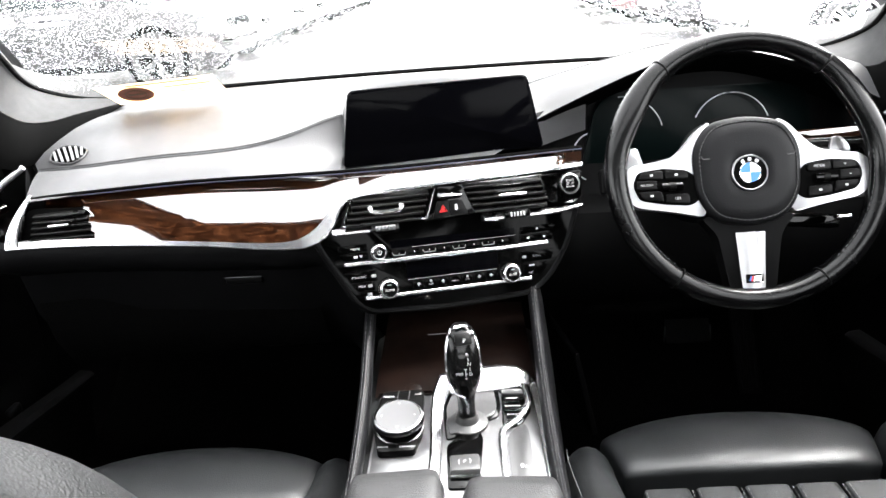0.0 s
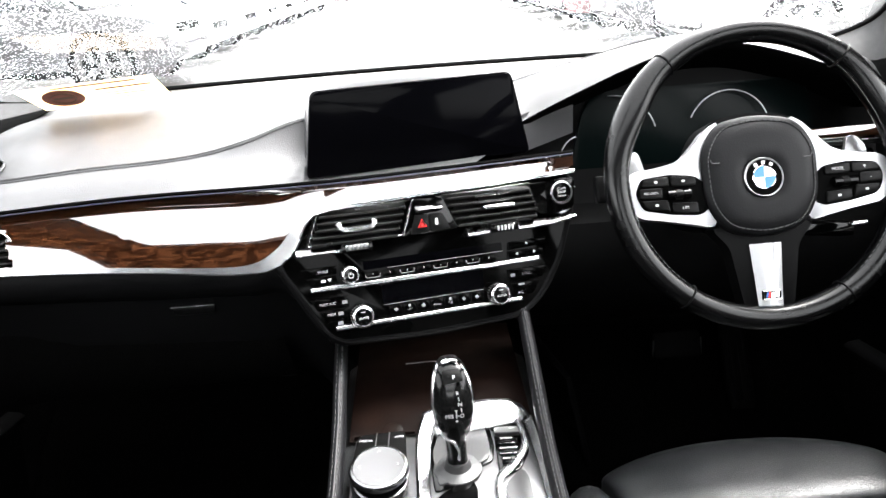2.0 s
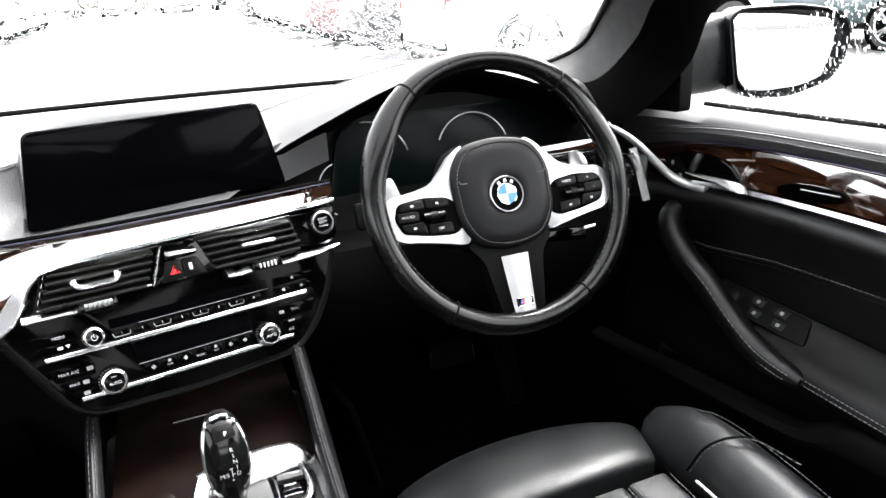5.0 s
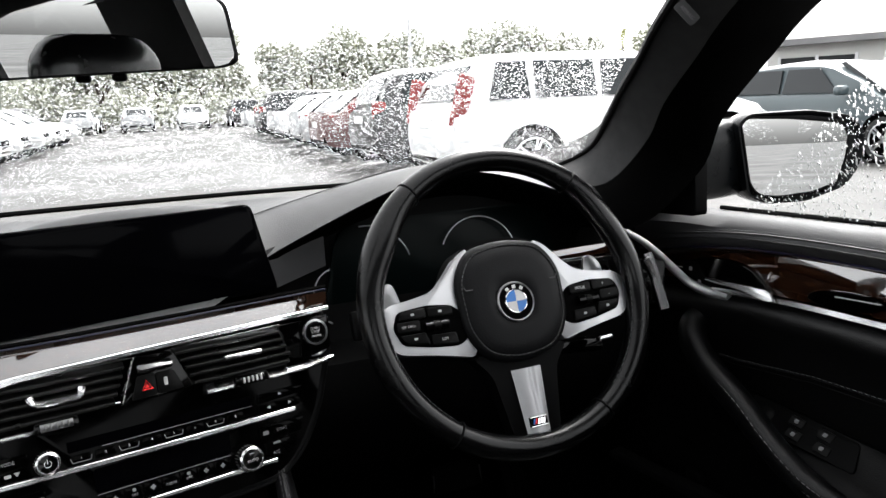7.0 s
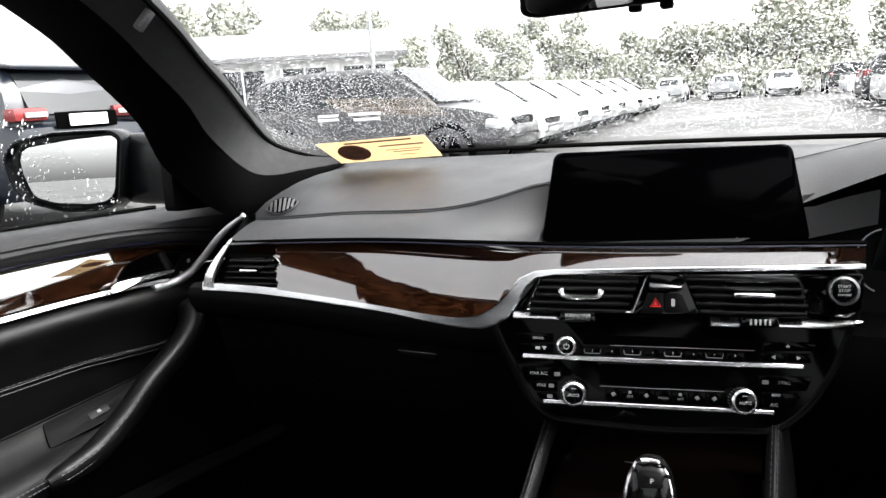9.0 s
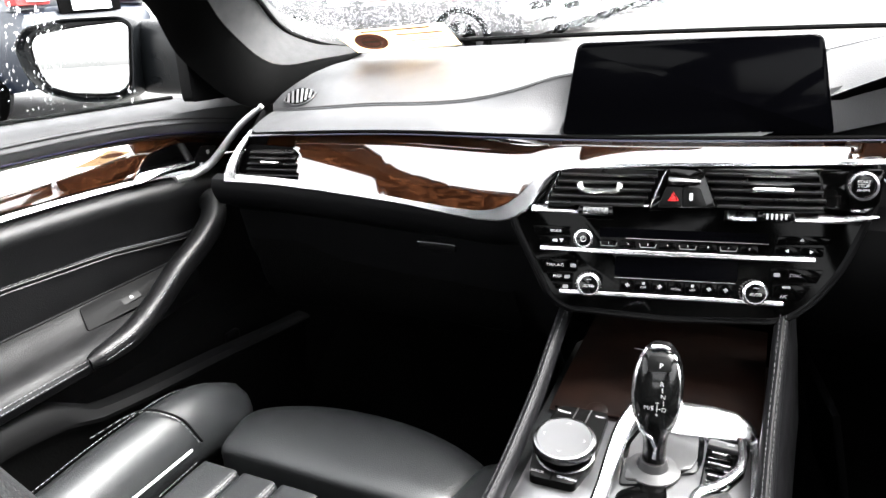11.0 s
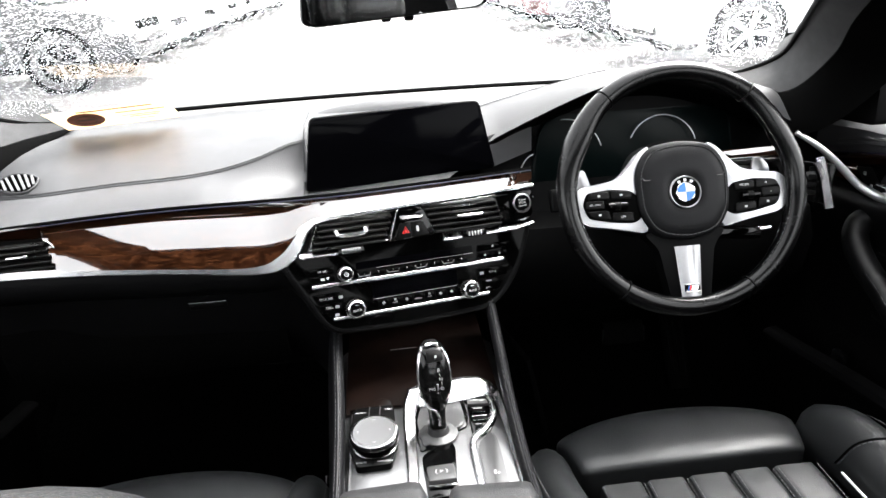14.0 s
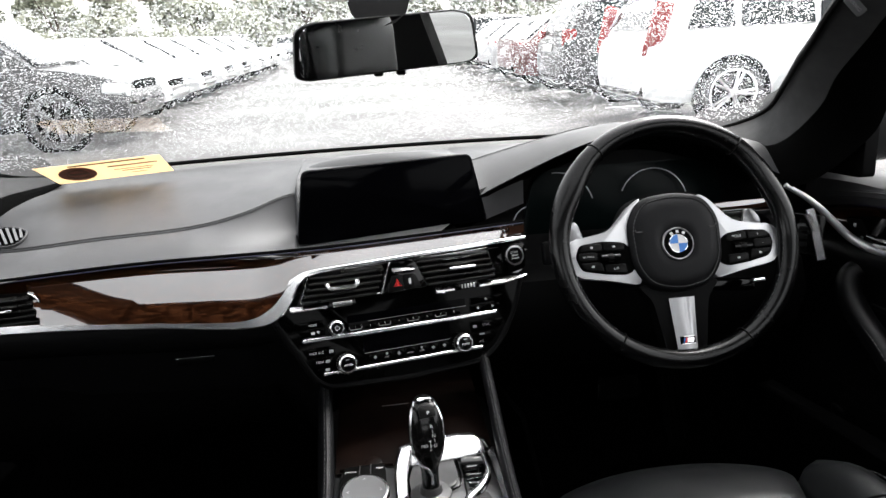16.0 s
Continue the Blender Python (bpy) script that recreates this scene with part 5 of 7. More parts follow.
for y in spread(0.10, 0.90, 24):
    zt = lerp(y, [0.10, 0.56, 0.74, 0.90], [0.70, 0.688, 0.690, 0.692])
    w = lerp(y, [0.10, 0.56, 0.90], [0.105, 0.103, 0.106])
    rows.append([Vector((x, y, z)) for x, z in ((-w - 0.035, 0.34), (-w - 0.03, 0.55), (-w - 0.012, zt - 0.012), (-w, zt - 0.004), (w, zt - 0.004), (w + 0.012, zt - 0.012), (w + 0.03, 0.55), (w + 0.035, 0.34))])
part("body", sheet(rows), LEATHER, console)
for s in (-1, 1):
    ridge = smooth_line([(s * 0.108, 0.30, 0.695), (s * 0.108, 0.50, 0.696), (s * 0.108, 0.60, 0.702), (s * 0.109, 0.70, 0.722), (s * 0.111, 0.77, 0.744), (s * 0.113, 0.84, 0.764), (s * 0.116, 0.91, 0.778)], 8)
    n = len(ridge)
    pad = part("knee_pad", tube(ridge, [0.0078] * n, 12, flat=1.5), PAD_LEATHER, console, "padded leather knee rail with pale stitching")
    for d in (-0.004, 0.004):
        stitches([p + Vector((d * 0.7, -0.001, 0.0122)) for p in ridge], DARK_STITCH, pad, 0.0032, 0.0022, 0.0004)
    rows = [[p + Vector((s * a, 0, b)) for a, b in ((0.0, 0.008), (s * s * 0.010, -0.01), (0.018, -0.06), (0.03, -0.16), (0.035, -0.40))] for p in ridge]
    part("side_panel", sheet(rows), PAD_LEATHER, console)

# satin top plate and the walnut lid ahead of it
top_shape = rounded([(-0.098, 0.44), (0.100, 0.44), (0.102, 0.60), (0.100, 0.748), (0.03, 0.752), (-0.030, 0.735), (-0.097, 0.738)], 0.006)
part("top_plate", prism(top_shape, 0.680, 0.690, 0.0012), SATIN, console, "satin aluminium top plate")
rows = []
for y, z in ((0.733, 0.6905), (0.745, 0.6925), (0.78, 0.6945), (0.82, 0.696), (0.87, 0.698), (0.96, 0.70)):
    rows.append([Vector((x, y + 0.016 * (x + 0.1), z + 0.002 * (1 - (x / 0.105) ** 2))) for x in spread(-0.104, 0.104, 13)])
lid = part("walnut_lid", sheet(rows), SHADED_WOOD, console, "matt walnut storage lid with its shade in the colour")
part("lid_lip", ribbon([(x, 0.737 + 0.016 * (x + 0.1), 0.6935) for x in spread(-0.098, -0.03, 6)], 0.004, 0.004, (0, 0, 1)), SHADED_WOOD, lid)
part("lid_pull", lathe([(0, 0), (0.010, 0), (0.0115, 0.0022), (0.0095, 0.003), (0, 0.0022)], pose(-0.055, 0.743, 0.6925, 12, 0, 0), 20), SHADED_WOOD, lid)
part("lid_slot", ribbon([(x, 0.872 + 0.02 * x, 0.7015) for x in spread(-0.04, 0.0, 4)], 0.0008, 0.001, (0, 1, 0)), DULL_PRINT, lid)

# bright frame that rises round the gear lever
leg_line = smooth_line([(-0.025, 0.46, 0.692), (-0.0235, 0.56, 0.693), (-0.022, 0.62, 0.6955), (-0.022, 0.66, 0.699), (-0.020, 0.705, 0.705), (-0.012, 0.740, 0.7085)], 6)
n = len(leg_line)
silver_frame = part("silver_frame", ribbon(leg_line, [lerp(i / (n - 1), [0, 0.5, 0.85, 1], [0.013, 0.014, 0.017, 0.018]) for i in range(n)], 0.009, (1, 0, -0.22)), PEARL, console, "bright silver frame round the lever")
rows = []
for x, a, b, h in ((-0.020, 0.728, 0.752, 0.7085), (0.0, 0.724, 0.757, 0.711), (0.030, 0.726, 0.760, 0.712), (0.058, 0.730, 0.763, 0.712), (0.080, 0.734, 0.763, 0.710), (0.094, 0.738, 0.757, 0.705), (0.1005, 0.741, 0.748, 0.699)):
    rows.append([Vector((x, y, z)) for y, z in ((a, 0.690), (a + 0.001, 0.6965), (a + 0.005, 0.700), (b - 0.008, h - 0.0015), (b - 0.003, h), (b + 0.002, h - 0.001), (b + 0.006, h - 0.006), (b + 0.008, 0.690))])
part("frame_bar", sheet(rows, ring=True, ends=True), PEARL, silver_frame)
rail = smooth_line([(0.1005, 0.745, 0.694), (0.1025, 0.70, 0.693), (0.1035, 0.60, 0.692), (0.104, 0.46, 0.692)], 6)
part("silver_rail", ribbon(rail, 0.012, 0.006, (1, 0, 0.4)), PEARL, console)
recess = rounded([(-0.011, 0.640), (0.012, 0.648), (0.030, 0.668), (0.052, 0.680), (0.056, 0.700), (0.054, 0.738), (-0.008, 0.732), (-0.016, 0.70)], 0.006)
part("lever_well", prism(recess, 0.688, 0.6925, 0.001), PIANO, console)
part("well_insert", prism([(0.018 + (x - 0.018) * 0.86, 0.69 + (y - 0.69) * 0.86) for x, y in recess], 0.690, 0.6945, 0.001), DARK_PAD, console)
part("gloss_tray", prism(rounded([(-0.008, 0.560), (0.026, 0.560), (0.032, 0.640), (0.028, 0.655), (0.0, 0.640), (-0.010, 0.630)], 0.004), 0.688, 0.6925, 0.001), PIANO, console)
brake = part("parking_brake", pillow(0.033, 0.030, 0.012, 0.003, pose(0.0105, 0.592, 0.694, -6, 0, 2), cuts=4), DARK_PAD, console, "grey parking brake switch")
bm_ = pose(0.0105, 0.592, 0.7005, -6, 0, 2)
lettering("P", 0.0075, bm_, PRINT, brake)
for s in (-1, 1):
    part("symbol", tube([bm_ @ Vector((s * 0.0068 * math.cos(radians(g)), 0.0068 * math.sin(radians(g)), 0.0002)) for g in (-38, -15, 15, 38)], 0.0005, 4), PRINT, brake)
part("brake_lip", ribbon([(-0.006, 0.574, 0.6955), (0.028, 0.5735, 0.6955)], 0.0026, 0.003, (0, 1, 0)), CHROME, console)

# driving mode keys
bed = part("mode_bed", prism(rounded([(0.056, 0.655), (0.078, 0.663), (0.092, 0.690), (0.096, 0.742), (0.058, 0.742)], 0.005), 0.688, 0.6925, 0.001), PIANO, console)
for (x0, y0, x1, y1), words, size in (((0.058, 0.7175, 0.086, 0.7300), "OFF", 0.0042), ((0.060, 0.7025, 0.079, 0.7125), "SPORT", 0.0044), ((0.060, 0.6860, 0.080, 0.6965), "COMFORT", 0.0040), ((0.061, 0.6690, 0.080, 0.6800), "ECO PRO", 0.0040)):
    k = part("mode_key", pillow(x1 - x0, y1 - y0, 0.006, 0.0016, pose((x0 + x1) / 2, (y0 + y1) / 2, 0.6945, -7, 0, -3), cuts=3), DARK_PAD if words == "OFF" else PIANO, console)
    lettering(words, size, pose((x0 + x1) / 2 + (0.006 if words == "OFF" else 0), (y0 + y1) / 2, 0.6980, -7, 0, -3), PRINT, k)
    if words != "OFF":
        part("key_lip", ribbon([(x0, y0 - 0.002, 0.6965), (x1, y0 - 0.002, 0.6965)], 0.0016, 0.001, (0, 1, 0)), CHROME, k)
chan = smooth_line([(0.086, 0.738, 0.697), (0.0890, 0.715, 0.697), (0.0875, 0.692, 0.697), (0.073, 0.668, 0.696), (0.057, 0.652, 0.695), (0.0530, 0.632, 0.694), (0.0535, 0.58, 0.693), (0.055, 0.47, 0.693)], 6)
part("silver_channel", tube(chan, 0.0040, 12, flat=0.6, square=0.55), PEARL, console)
park = part("park_pad", prism(rounded([(0.058, 0.470), (0.086, 0.470), (0.085, 0.650), (0.080, 0.664), (0.060, 0.640)], 0.006), 0.688, 0.6945, 0.0015), DARK_PAD, console, "grey parking assistant pad")
part("symbol", prism(rounded([(-0.003, -0.003), (0.0, -0.003), (0.0, 0.003), (-0.003, 0.003)], 0.001), 0, 0.0003, 0, pose(0.074, 0.588, 0.6945)), PRINT, park)
part("symbol", prism([(0.001, -0.003), (0.004, -0.003), (0.0025, 0.001)], 0, 0.0003, 0, pose(0.074, 0.588, 0.6945)), PRINT, park)

# armrest halves
for x0, x1, s in ((-0.098, -0.002, -1), (0.002, 0.098, 1)):
    arm = thing("armrest_lid", "grained black leather armrest lid", "armrest", ((x0 + x1) / 2, 0.38, 0.70), group="armrest lids")
    part("cushion", pillow(x1 - x0, 0.30, 0.06, 0.016, pose((x0 + x1) / 2, 0.392 if s < 0 else 0.378, 0.712, 0, 0, s * -3), 0.03), DULL_LEATHER, arm)

# rotary controller
ctl = thing("rotary_controller", "round touch controller with silver ring and menu keys", "control knob", (-0.068, 0.68, 0.69))
base = part("base", prism(rounded([(-0.088, 0.616), (-0.046, 0.617), (-0.038, 0.655), (-0.040, 0.735), (-0.093, 0.733), (-0.098, 0.665)], 0.006), 0.688, 0.6985, 0.002), KEY_BLACK, ctl)
top_m = pose(-0.0650, 0.656, 0.697, 6, 0, 0)
body = part("ring", lathe([(0, 0), (0.0285, 0), (0.0285, 0.005), (0.0250, 0.0065), (0.0250, 0.014), (0.0300, 0.0165), (0.0300, 0.0200), (0.0285, 0.0225), (0.0262, 0.0232), (0.0255, 0.0224), (0, 0.0224)], top_m, 44), DARK_CHROME, ctl, "silver turning ring")
part("grip_band", lathe([(0, 0.006), (0.0268, 0.006), (0.0276, 0.010), (0.0268, 0.0145), (0, 0.0145)], top_m, 44), SOFT_BLACK, body)
face = part("touch_face", lathe([(0, 0.02), (0.0256, 0.02), (0.0256, 0.0229), (0, 0.0233)], top_m, 44), GREY_PAD, body, "matt grey touch pad")
for g in range(4):
    part("arrow", tube([top_m @ pose(0, 0, 0.0236, 0, 0, 90 * g) @ Vector(p) for p in ((-0.0016, 0.0185, 0), (0, 0.0203, 0), (0.0016, 0.0185, 0))], 0.0003, 4), PRINT, face)
for x, y, words in ((-0.084, 0.722, "MEDIA"), (-0.047, 0.725, "MAP"), (-0.082, 0.624, "BACK"), (-0.054, 0.623, "OPTION")):
    lettering(words, 0.0050, pose(x, y, 0.6988, -2 if y > 0.7 else -8, 0, -2), PRINT, base)
for x in (-0.073, -0.059):
    part("key_gap", ribbon([(x, 0.709, 0.6990), (x + 0.001, 0.7335, 0.6990)], 0.0014, 0.001, (1, 0, 0)), SATIN, base)
part("key_gap", ribbon([(-0.068, 0.614, 0.6988), (-0.068, 0.640, 0.6990)], 0.0008, 0.001, (1, 0, 0)), SOFT_BLACK, base)

# gear lever
lever = thing("gear_lever", "glossy black and silver electronic gear lever", "gear lever", (0.014, 0.676, 0.69))
part("gaiter", lathe([(0, 0), (0.0255, 0), (0.0250, 0.0018), (0.021, 0.003), (0.0145, 0.0045), (0.012, 0.012), (0, 0.012)], pose(0.014, 0.672, 0.692), 30), DARK_PAD, lever)
LEV = pose(0.0145, 0.674, 0.703, -10, 0, 4)
SEC = [(0.000, 0.0105, 0.012, 0), (0.016, 0.0105, 0.013, 0), (0.028, 0.012, 0.015, 0.001), (0.040, 0.0172, 0.019, 0.002), (0.056, 0.0208, 0.022, 0.003), (0.072, 0.0220, 0.022, 0.003), (0.087, 0.0208, 0.020, 0.002), (0.099, 0.0172, 0.017, 0.0), (0.106, 0.0135, 0.013, -0.002), (0.1105, 0.0085, 0.008, -0.004)]
hs = spread(0, 0.1105, 30)
rows = []
for h in hs:
    w = glide(h, [q[0] for q in SEC], [q[1] for q in SEC])
    d = glide(h, [q[0] for q in SEC], [q[2] for q in SEC])
    o = glide(h, [q[0] for q in SEC], [q[3] for q in SEC])
    rows.append([LEV @ Vector((math.copysign(abs(math.cos(t)) ** 0.75, math.cos(t)) * w, -o + math.copysign(abs(math.sin(t)) ** 0.75, math.sin(t)) * d, h)) for t in [k * math.tau / 24 for k in range(24)]])
grip = part("grip", sheet(rows, ring=True, ends=True), LEVER_BLACK, lever, "glossy black grip")


def on_grip(x, h, lift=0.0006):
    w = glide(h, [q[0] for q in SEC], [q[1] for q in SEC])
    d = glide(h, [q[0] for q in SEC], [q[2] for q in SEC])
    o = glide(h, [q[0] for q in SEC], [q[3] for q in SEC])
    c = min(1.0, abs(x) / w) ** (1 / 0.75)
    return Vector((x, -o - (math.sqrt(max(0, 1 - c * c)) ** 0.75) * d - lift, h))


side_l = [LEV @ on_grip(-0.92 * glide(h, [q[0] for q in SEC], [q[1] for q in SEC]), h, 0.0) for h in spread(0.046, 0.1075, 20)]
low_l = [LEV @ on_grip(x, h, 0.0) for x, h in ((-0.0185, 0.044), (-0.012, 0.034), (-0.003, 0.027), (0.001, 0.018), (0.001, 0.006))]
over = [LEV @ Vector((x, -0.006 - 0.004 * abs(x) / 0.01, 0.1110)) for x in (-0.007, 0.0, 0.007)]
part("silver_edge", tube(low_l[::-1] + side_l + over, 0.0021, 8), PEARL, lever, "silver edge strip")
side_r = [LEV @ on_grip(0.86 * glide(h, [q[0] for q in SEC], [q[1] for q in SEC]), h, 0.0) for h in spread(0.060, 0.1060, 14)]
part("silver_edge", tube(over[::-1][:1] + side_r[::-1], 0.0011, 6), CHROME, lever)


def grip_mark(x, h):
    p = on_grip(x, h, 0.0008)
    q = on_grip(x, h + 0.004, 0.0008)
    lean = math.degrees(math.atan2(q.y - p.y, q.z - p.z))
    return LEV @ Matrix.Translation(p) @ pose(0, 0, 0, 90 - lean, 0, 0)


pk = part("park_button", prism(rounded([(-0.010, -0.007), (0.010, -0.005), (0.008, 0.0075), (-0.010, 0.0075)], 0.002), -0.001, 0.0010, 0.0006, grip_mark(0.001, 0.0985)), KEY_BLACK, grip)
lettering("P", 0.0062, grip_mark(0.002, 0.0975) @ Matrix.Translation((0, 0, 0.0012)), PRINT, pk)
for words, x, h in (("R", 0.004, 0.083), ("N", 0.0055, 0.072), ("D", 0.0068, 0.060), ("M/S", -0.0060, 0.0605)):
    lettering(words, 0.0056, grip_mark(x, h), PRINT, grip)
lettering("+", 0.0056, grip_mark(0.001, 0.0545), PRINT, grip)
for a, b in (((0.0043, 0.0795), (0.005, 0.0755)), ((0.006, 0.0685), (0.0064, 0.064)), ((0.001, 0.0655), (0.001, 0.0575)), ((0.001, 0.0603), (0.0040, 0.0603)), ((-0.0008, 0.0662), (0.0024, 0.0662))):
    part("shift_line", tube([LEV @ on_grip(*a, 0.0005), LEV @ on_grip(*b, 0.0005)], 0.0003, 4), PRINT, grip)


# ---- front seats ----
def front_seat(side):
    cx = side * 0.370
    fwd = 0.02 if side < 0 else -0.05
    seat = thing("front_seat", "black leather sports seat with thigh support", "car seat", (cx, 0.45, 0.3), group="front seats")
    # thigh support: a taut cushion, wider at its bowed front, set apart from the seat behind it
    rear, front, bow = (0.633, 0.785, 0.040) if side < 0 else (0.672, 0.810, 0.038)
    mid = 0.353 if side < 0 else 0.364
    bm = pillow(2, 2, 2, 0.16, None, 0.0, 15)
    for v in bm.verts:
        u, w, h = v.co
        k = (w + 1) / 2
        x = side * mid + side * 0.007 * k + u * (0.157 + 0.024 * k)
        y = rear + (front - rear) * k - bow * u * u * k + 0.004 * u * u * (1 - k)
        crown = 0.010 * (1 - u ** 4) - 0.012 * max(0.0, (w + 0.65) / 1.65) ** 2 - 0.004 * max(0.0, -0.65 - w) / 0.35
        v.co = Vector((x, y, 0.556 + 0.044 * h + (crown if h > 0 else 0) - 0.012 * max(0.0, w) ** 3))
    part("thigh_support", bm, LEATHER, seat, "black leather thigh support cushion")
    lip = [(side * mid + u * 0.150, rear - 0.004 + 0.004 * u * u, 0.566) for u in spread(-0.9, 0.9, 10)]
    part("thigh_piping", tube(lip, 0.0012, 5), PLASTIC, seat)
    # ribbed cushion
    xs = [-0.150, -0.088, -0.030, 0.030, 0.088, 0.150]
    for a, b in zip(xs, xs[1:]):
        rib = part("cushion_panel", pillow(b - a - 0.0012, 0.40 if side < 0 else 0.43, 0.13, 0.009, pose(cx + (a + b) / 2, 0.424 if side < 0 else 0.446, 0.522, 2, 0, 0), 0.03, 7), LEATHER, seat)
        for e in (a + 0.004, b - 0.004):
            stitches([(cx + e, y, 0.5900 + 0.035 * (y - 0.44)) for y in spread(0.30, 0.610 if side < 0 else 0.648, 5)], STITCH, rib, 0.004, 0.0025, 0.0006)
    # bolsters
    for s in (-1, 1):
        outer = s == side
        x = cx + s * (0.214 if outer else 0.205)
        line = smooth_line([(x - s * 0.036, 0.20, 0.60), (x - s * 0.022, 0.40, 0.600), (x - s * 0.004, 0.56, 0.598), (x, 0.68, 0.588 if outer else 0.57), (x - s * 0.008, 0.745 if outer else 0.76, 0.545)], 6)
        n = len(line)
        b = part("bolster", tube(line, [0.043 if outer else 0.034] * (n - 4) + [0.044 if outer else 0.032, 0.040 if outer else 0.029, 0.034 if outer else 0.024, 0.022 if outer else 0.015], 16, flat=1.25), LEATHER, seat, "raised leather side bolster")
        stitches([p + Vector((s * 0.028, 0, 0.046)) for p in line[:-3]], STITCH, b, 0.0036, 0.0022, 0.0006)
        if outer:
            ax = [x + s * k for k in (-0.046, -0.030, 0.0, 0.030)]
            arc = smooth_line([(ax[0] - s * 0.002, 0.640, 0.600), (ax[1], 0.628, 0.640), (ax[2], 0.60, 0.6605), (ax[3], 0.55, 0.648)], 6)
            part("bolster_seam", tube(arc, 0.0016, 6), PLASTIC, b)
            stitches([p + Vector((0, -0.005, 0.0012)) for p in arc], STITCH, b, 0.0036, 0.0022, 0.0006)
            pipe = [(cx + s * 0.158, y, 0.606) for y in spread(0.38, 0.615, 8)]
            part("piping", tube(pipe, 0.0019, 6), PIPING, seat, "pale piping")
    part("seat_base", pillow(0.46, 0.52, 0.20, 0.04, pose(cx, 0.46, 0.40), cuts=4), PLASTIC, seat)
    # backrest and headrest
    part("backrest", pillow(0.33, 0.12, 0.50, 0.05, pose(cx, 0.125, 0.80, 15, 0, 0), 0.03), LEATHER, seat)
    for s in (-1, 1):
        if s != side and side < 0:
            line = smooth_line([(-0.160, 0.27, 0.60), (-0.135, 0.245, 0.74), (-0.125, 0.217, 0.83), (-0.130, 0.202, 0.948), (-0.155, 0.169, 1.023), (-0.21, 0.117, 1.063), (-0.27, 0.077, 1.088)], 6)
        else:
            line = smooth_line([(cx + s * 0.200, 0.28 + fwd, 0.60), (cx + s * 0.206, 0.265 + fwd, 0.74), (cx + s * 0.196, 0.215 + fwd, 0.89), (cx + s * 0.172, 0.165 + fwd, 0.985), (cx + s * 0.125, 0.115 + fwd, 1.04)], 6)
        n = len(line)
        w = part("backrest_bolster", tube(line, [lerp(i / (n - 1), [0, 0.3, 0.8, 1], [0.036, 0.042, 0.040, 0.034]) for i in range(n)], 18, up=(0, 1, 0)), DULL_LEATHER, seat, "grained leather shoulder bolster")
    part("headrest", pillow(0.225, 0.10, 0.19, 0.07, pose(cx, 0.04, 1.112, 8, 0, 0), 0.12), RIM_LEATHER, seat)
    for s in (-1, 1):
        part("headrest_post", tube([(cx + s * 0.06, 0.075, 1.00), (cx + s * 0.06, 0.05, 1.12)], 0.006, 8), SATIN, seat)
    return seat


front_seat(-1)
front_seat(1)

# pedals and footrest
pedals = thing("pedals", "black rubber-faced brake and accelerator pedals", "pedals", (0.47, 1.2, 0.42))
part("brake_pedal", pillow(0.09, 0.02, 0.05, 0.006, pose(0.445, 1.19, 0.50, -30, 0, 0), cuts=4), RUBBER, pedals)
part("brake_trim", tube([(0.40, 1.178, 0.485), (0.401, 1.183, 0.515)], 0.0016, 5), SATIN, pedals)
part("brake_trim", tube([(0.490, 1.178, 0.485), (0.489, 1.183, 0.515)], 0.0016, 5), SATIN, pedals)
part("accelerator", pillow(0.05, 0.018, 0.17, 0.006, pose(0.57, 1.20, 0.44, -30, 0, 0), cuts=4), RUBBER, pedals)
for i in range(3):
    part("rubber_rib", pillow(0.004, 0.006, 0.13, 0.002, pose(0.556 + 0.014 * i, 1.188, 0.44, -30, 0, 0), cuts=2), PLASTIC, pedals)
# organ-type accelerator pedal by the tunnel, ribbed in gloss black
pedal_face = thing("ribbed_pedal", "ribbed black accelerator pedal beside the tunnel", "trim panel", (0.19, 1.0, 0.5))
part("panel", pillow(0.012, 0.16, 0.17, 0.005, pose(0.185, 1.0, 0.545, 0, -12, 12), cuts=3), PLASTIC, pedal_face)
for i in range(3):
    part("rib", pillow(0.006, 0.007, 0.13, 0.002, pose(0.194 + 0.003 * i, 0.955 + 0.035 * i, 0.545, 0, -12, 12), cuts=2), GLOSS, pedal_face)


# ---- front doors ----
DEC_Y = [-0.05, 0.30, 0.60, 0.80, 0.93, 1.05]
DEC_TOP = [0.958, 0.958, 0.956, 0.947, 0.929, 0.903]
DEC_LOW = [0.900, 0.900, 0.899, 0.888, 0.873, 0.866]


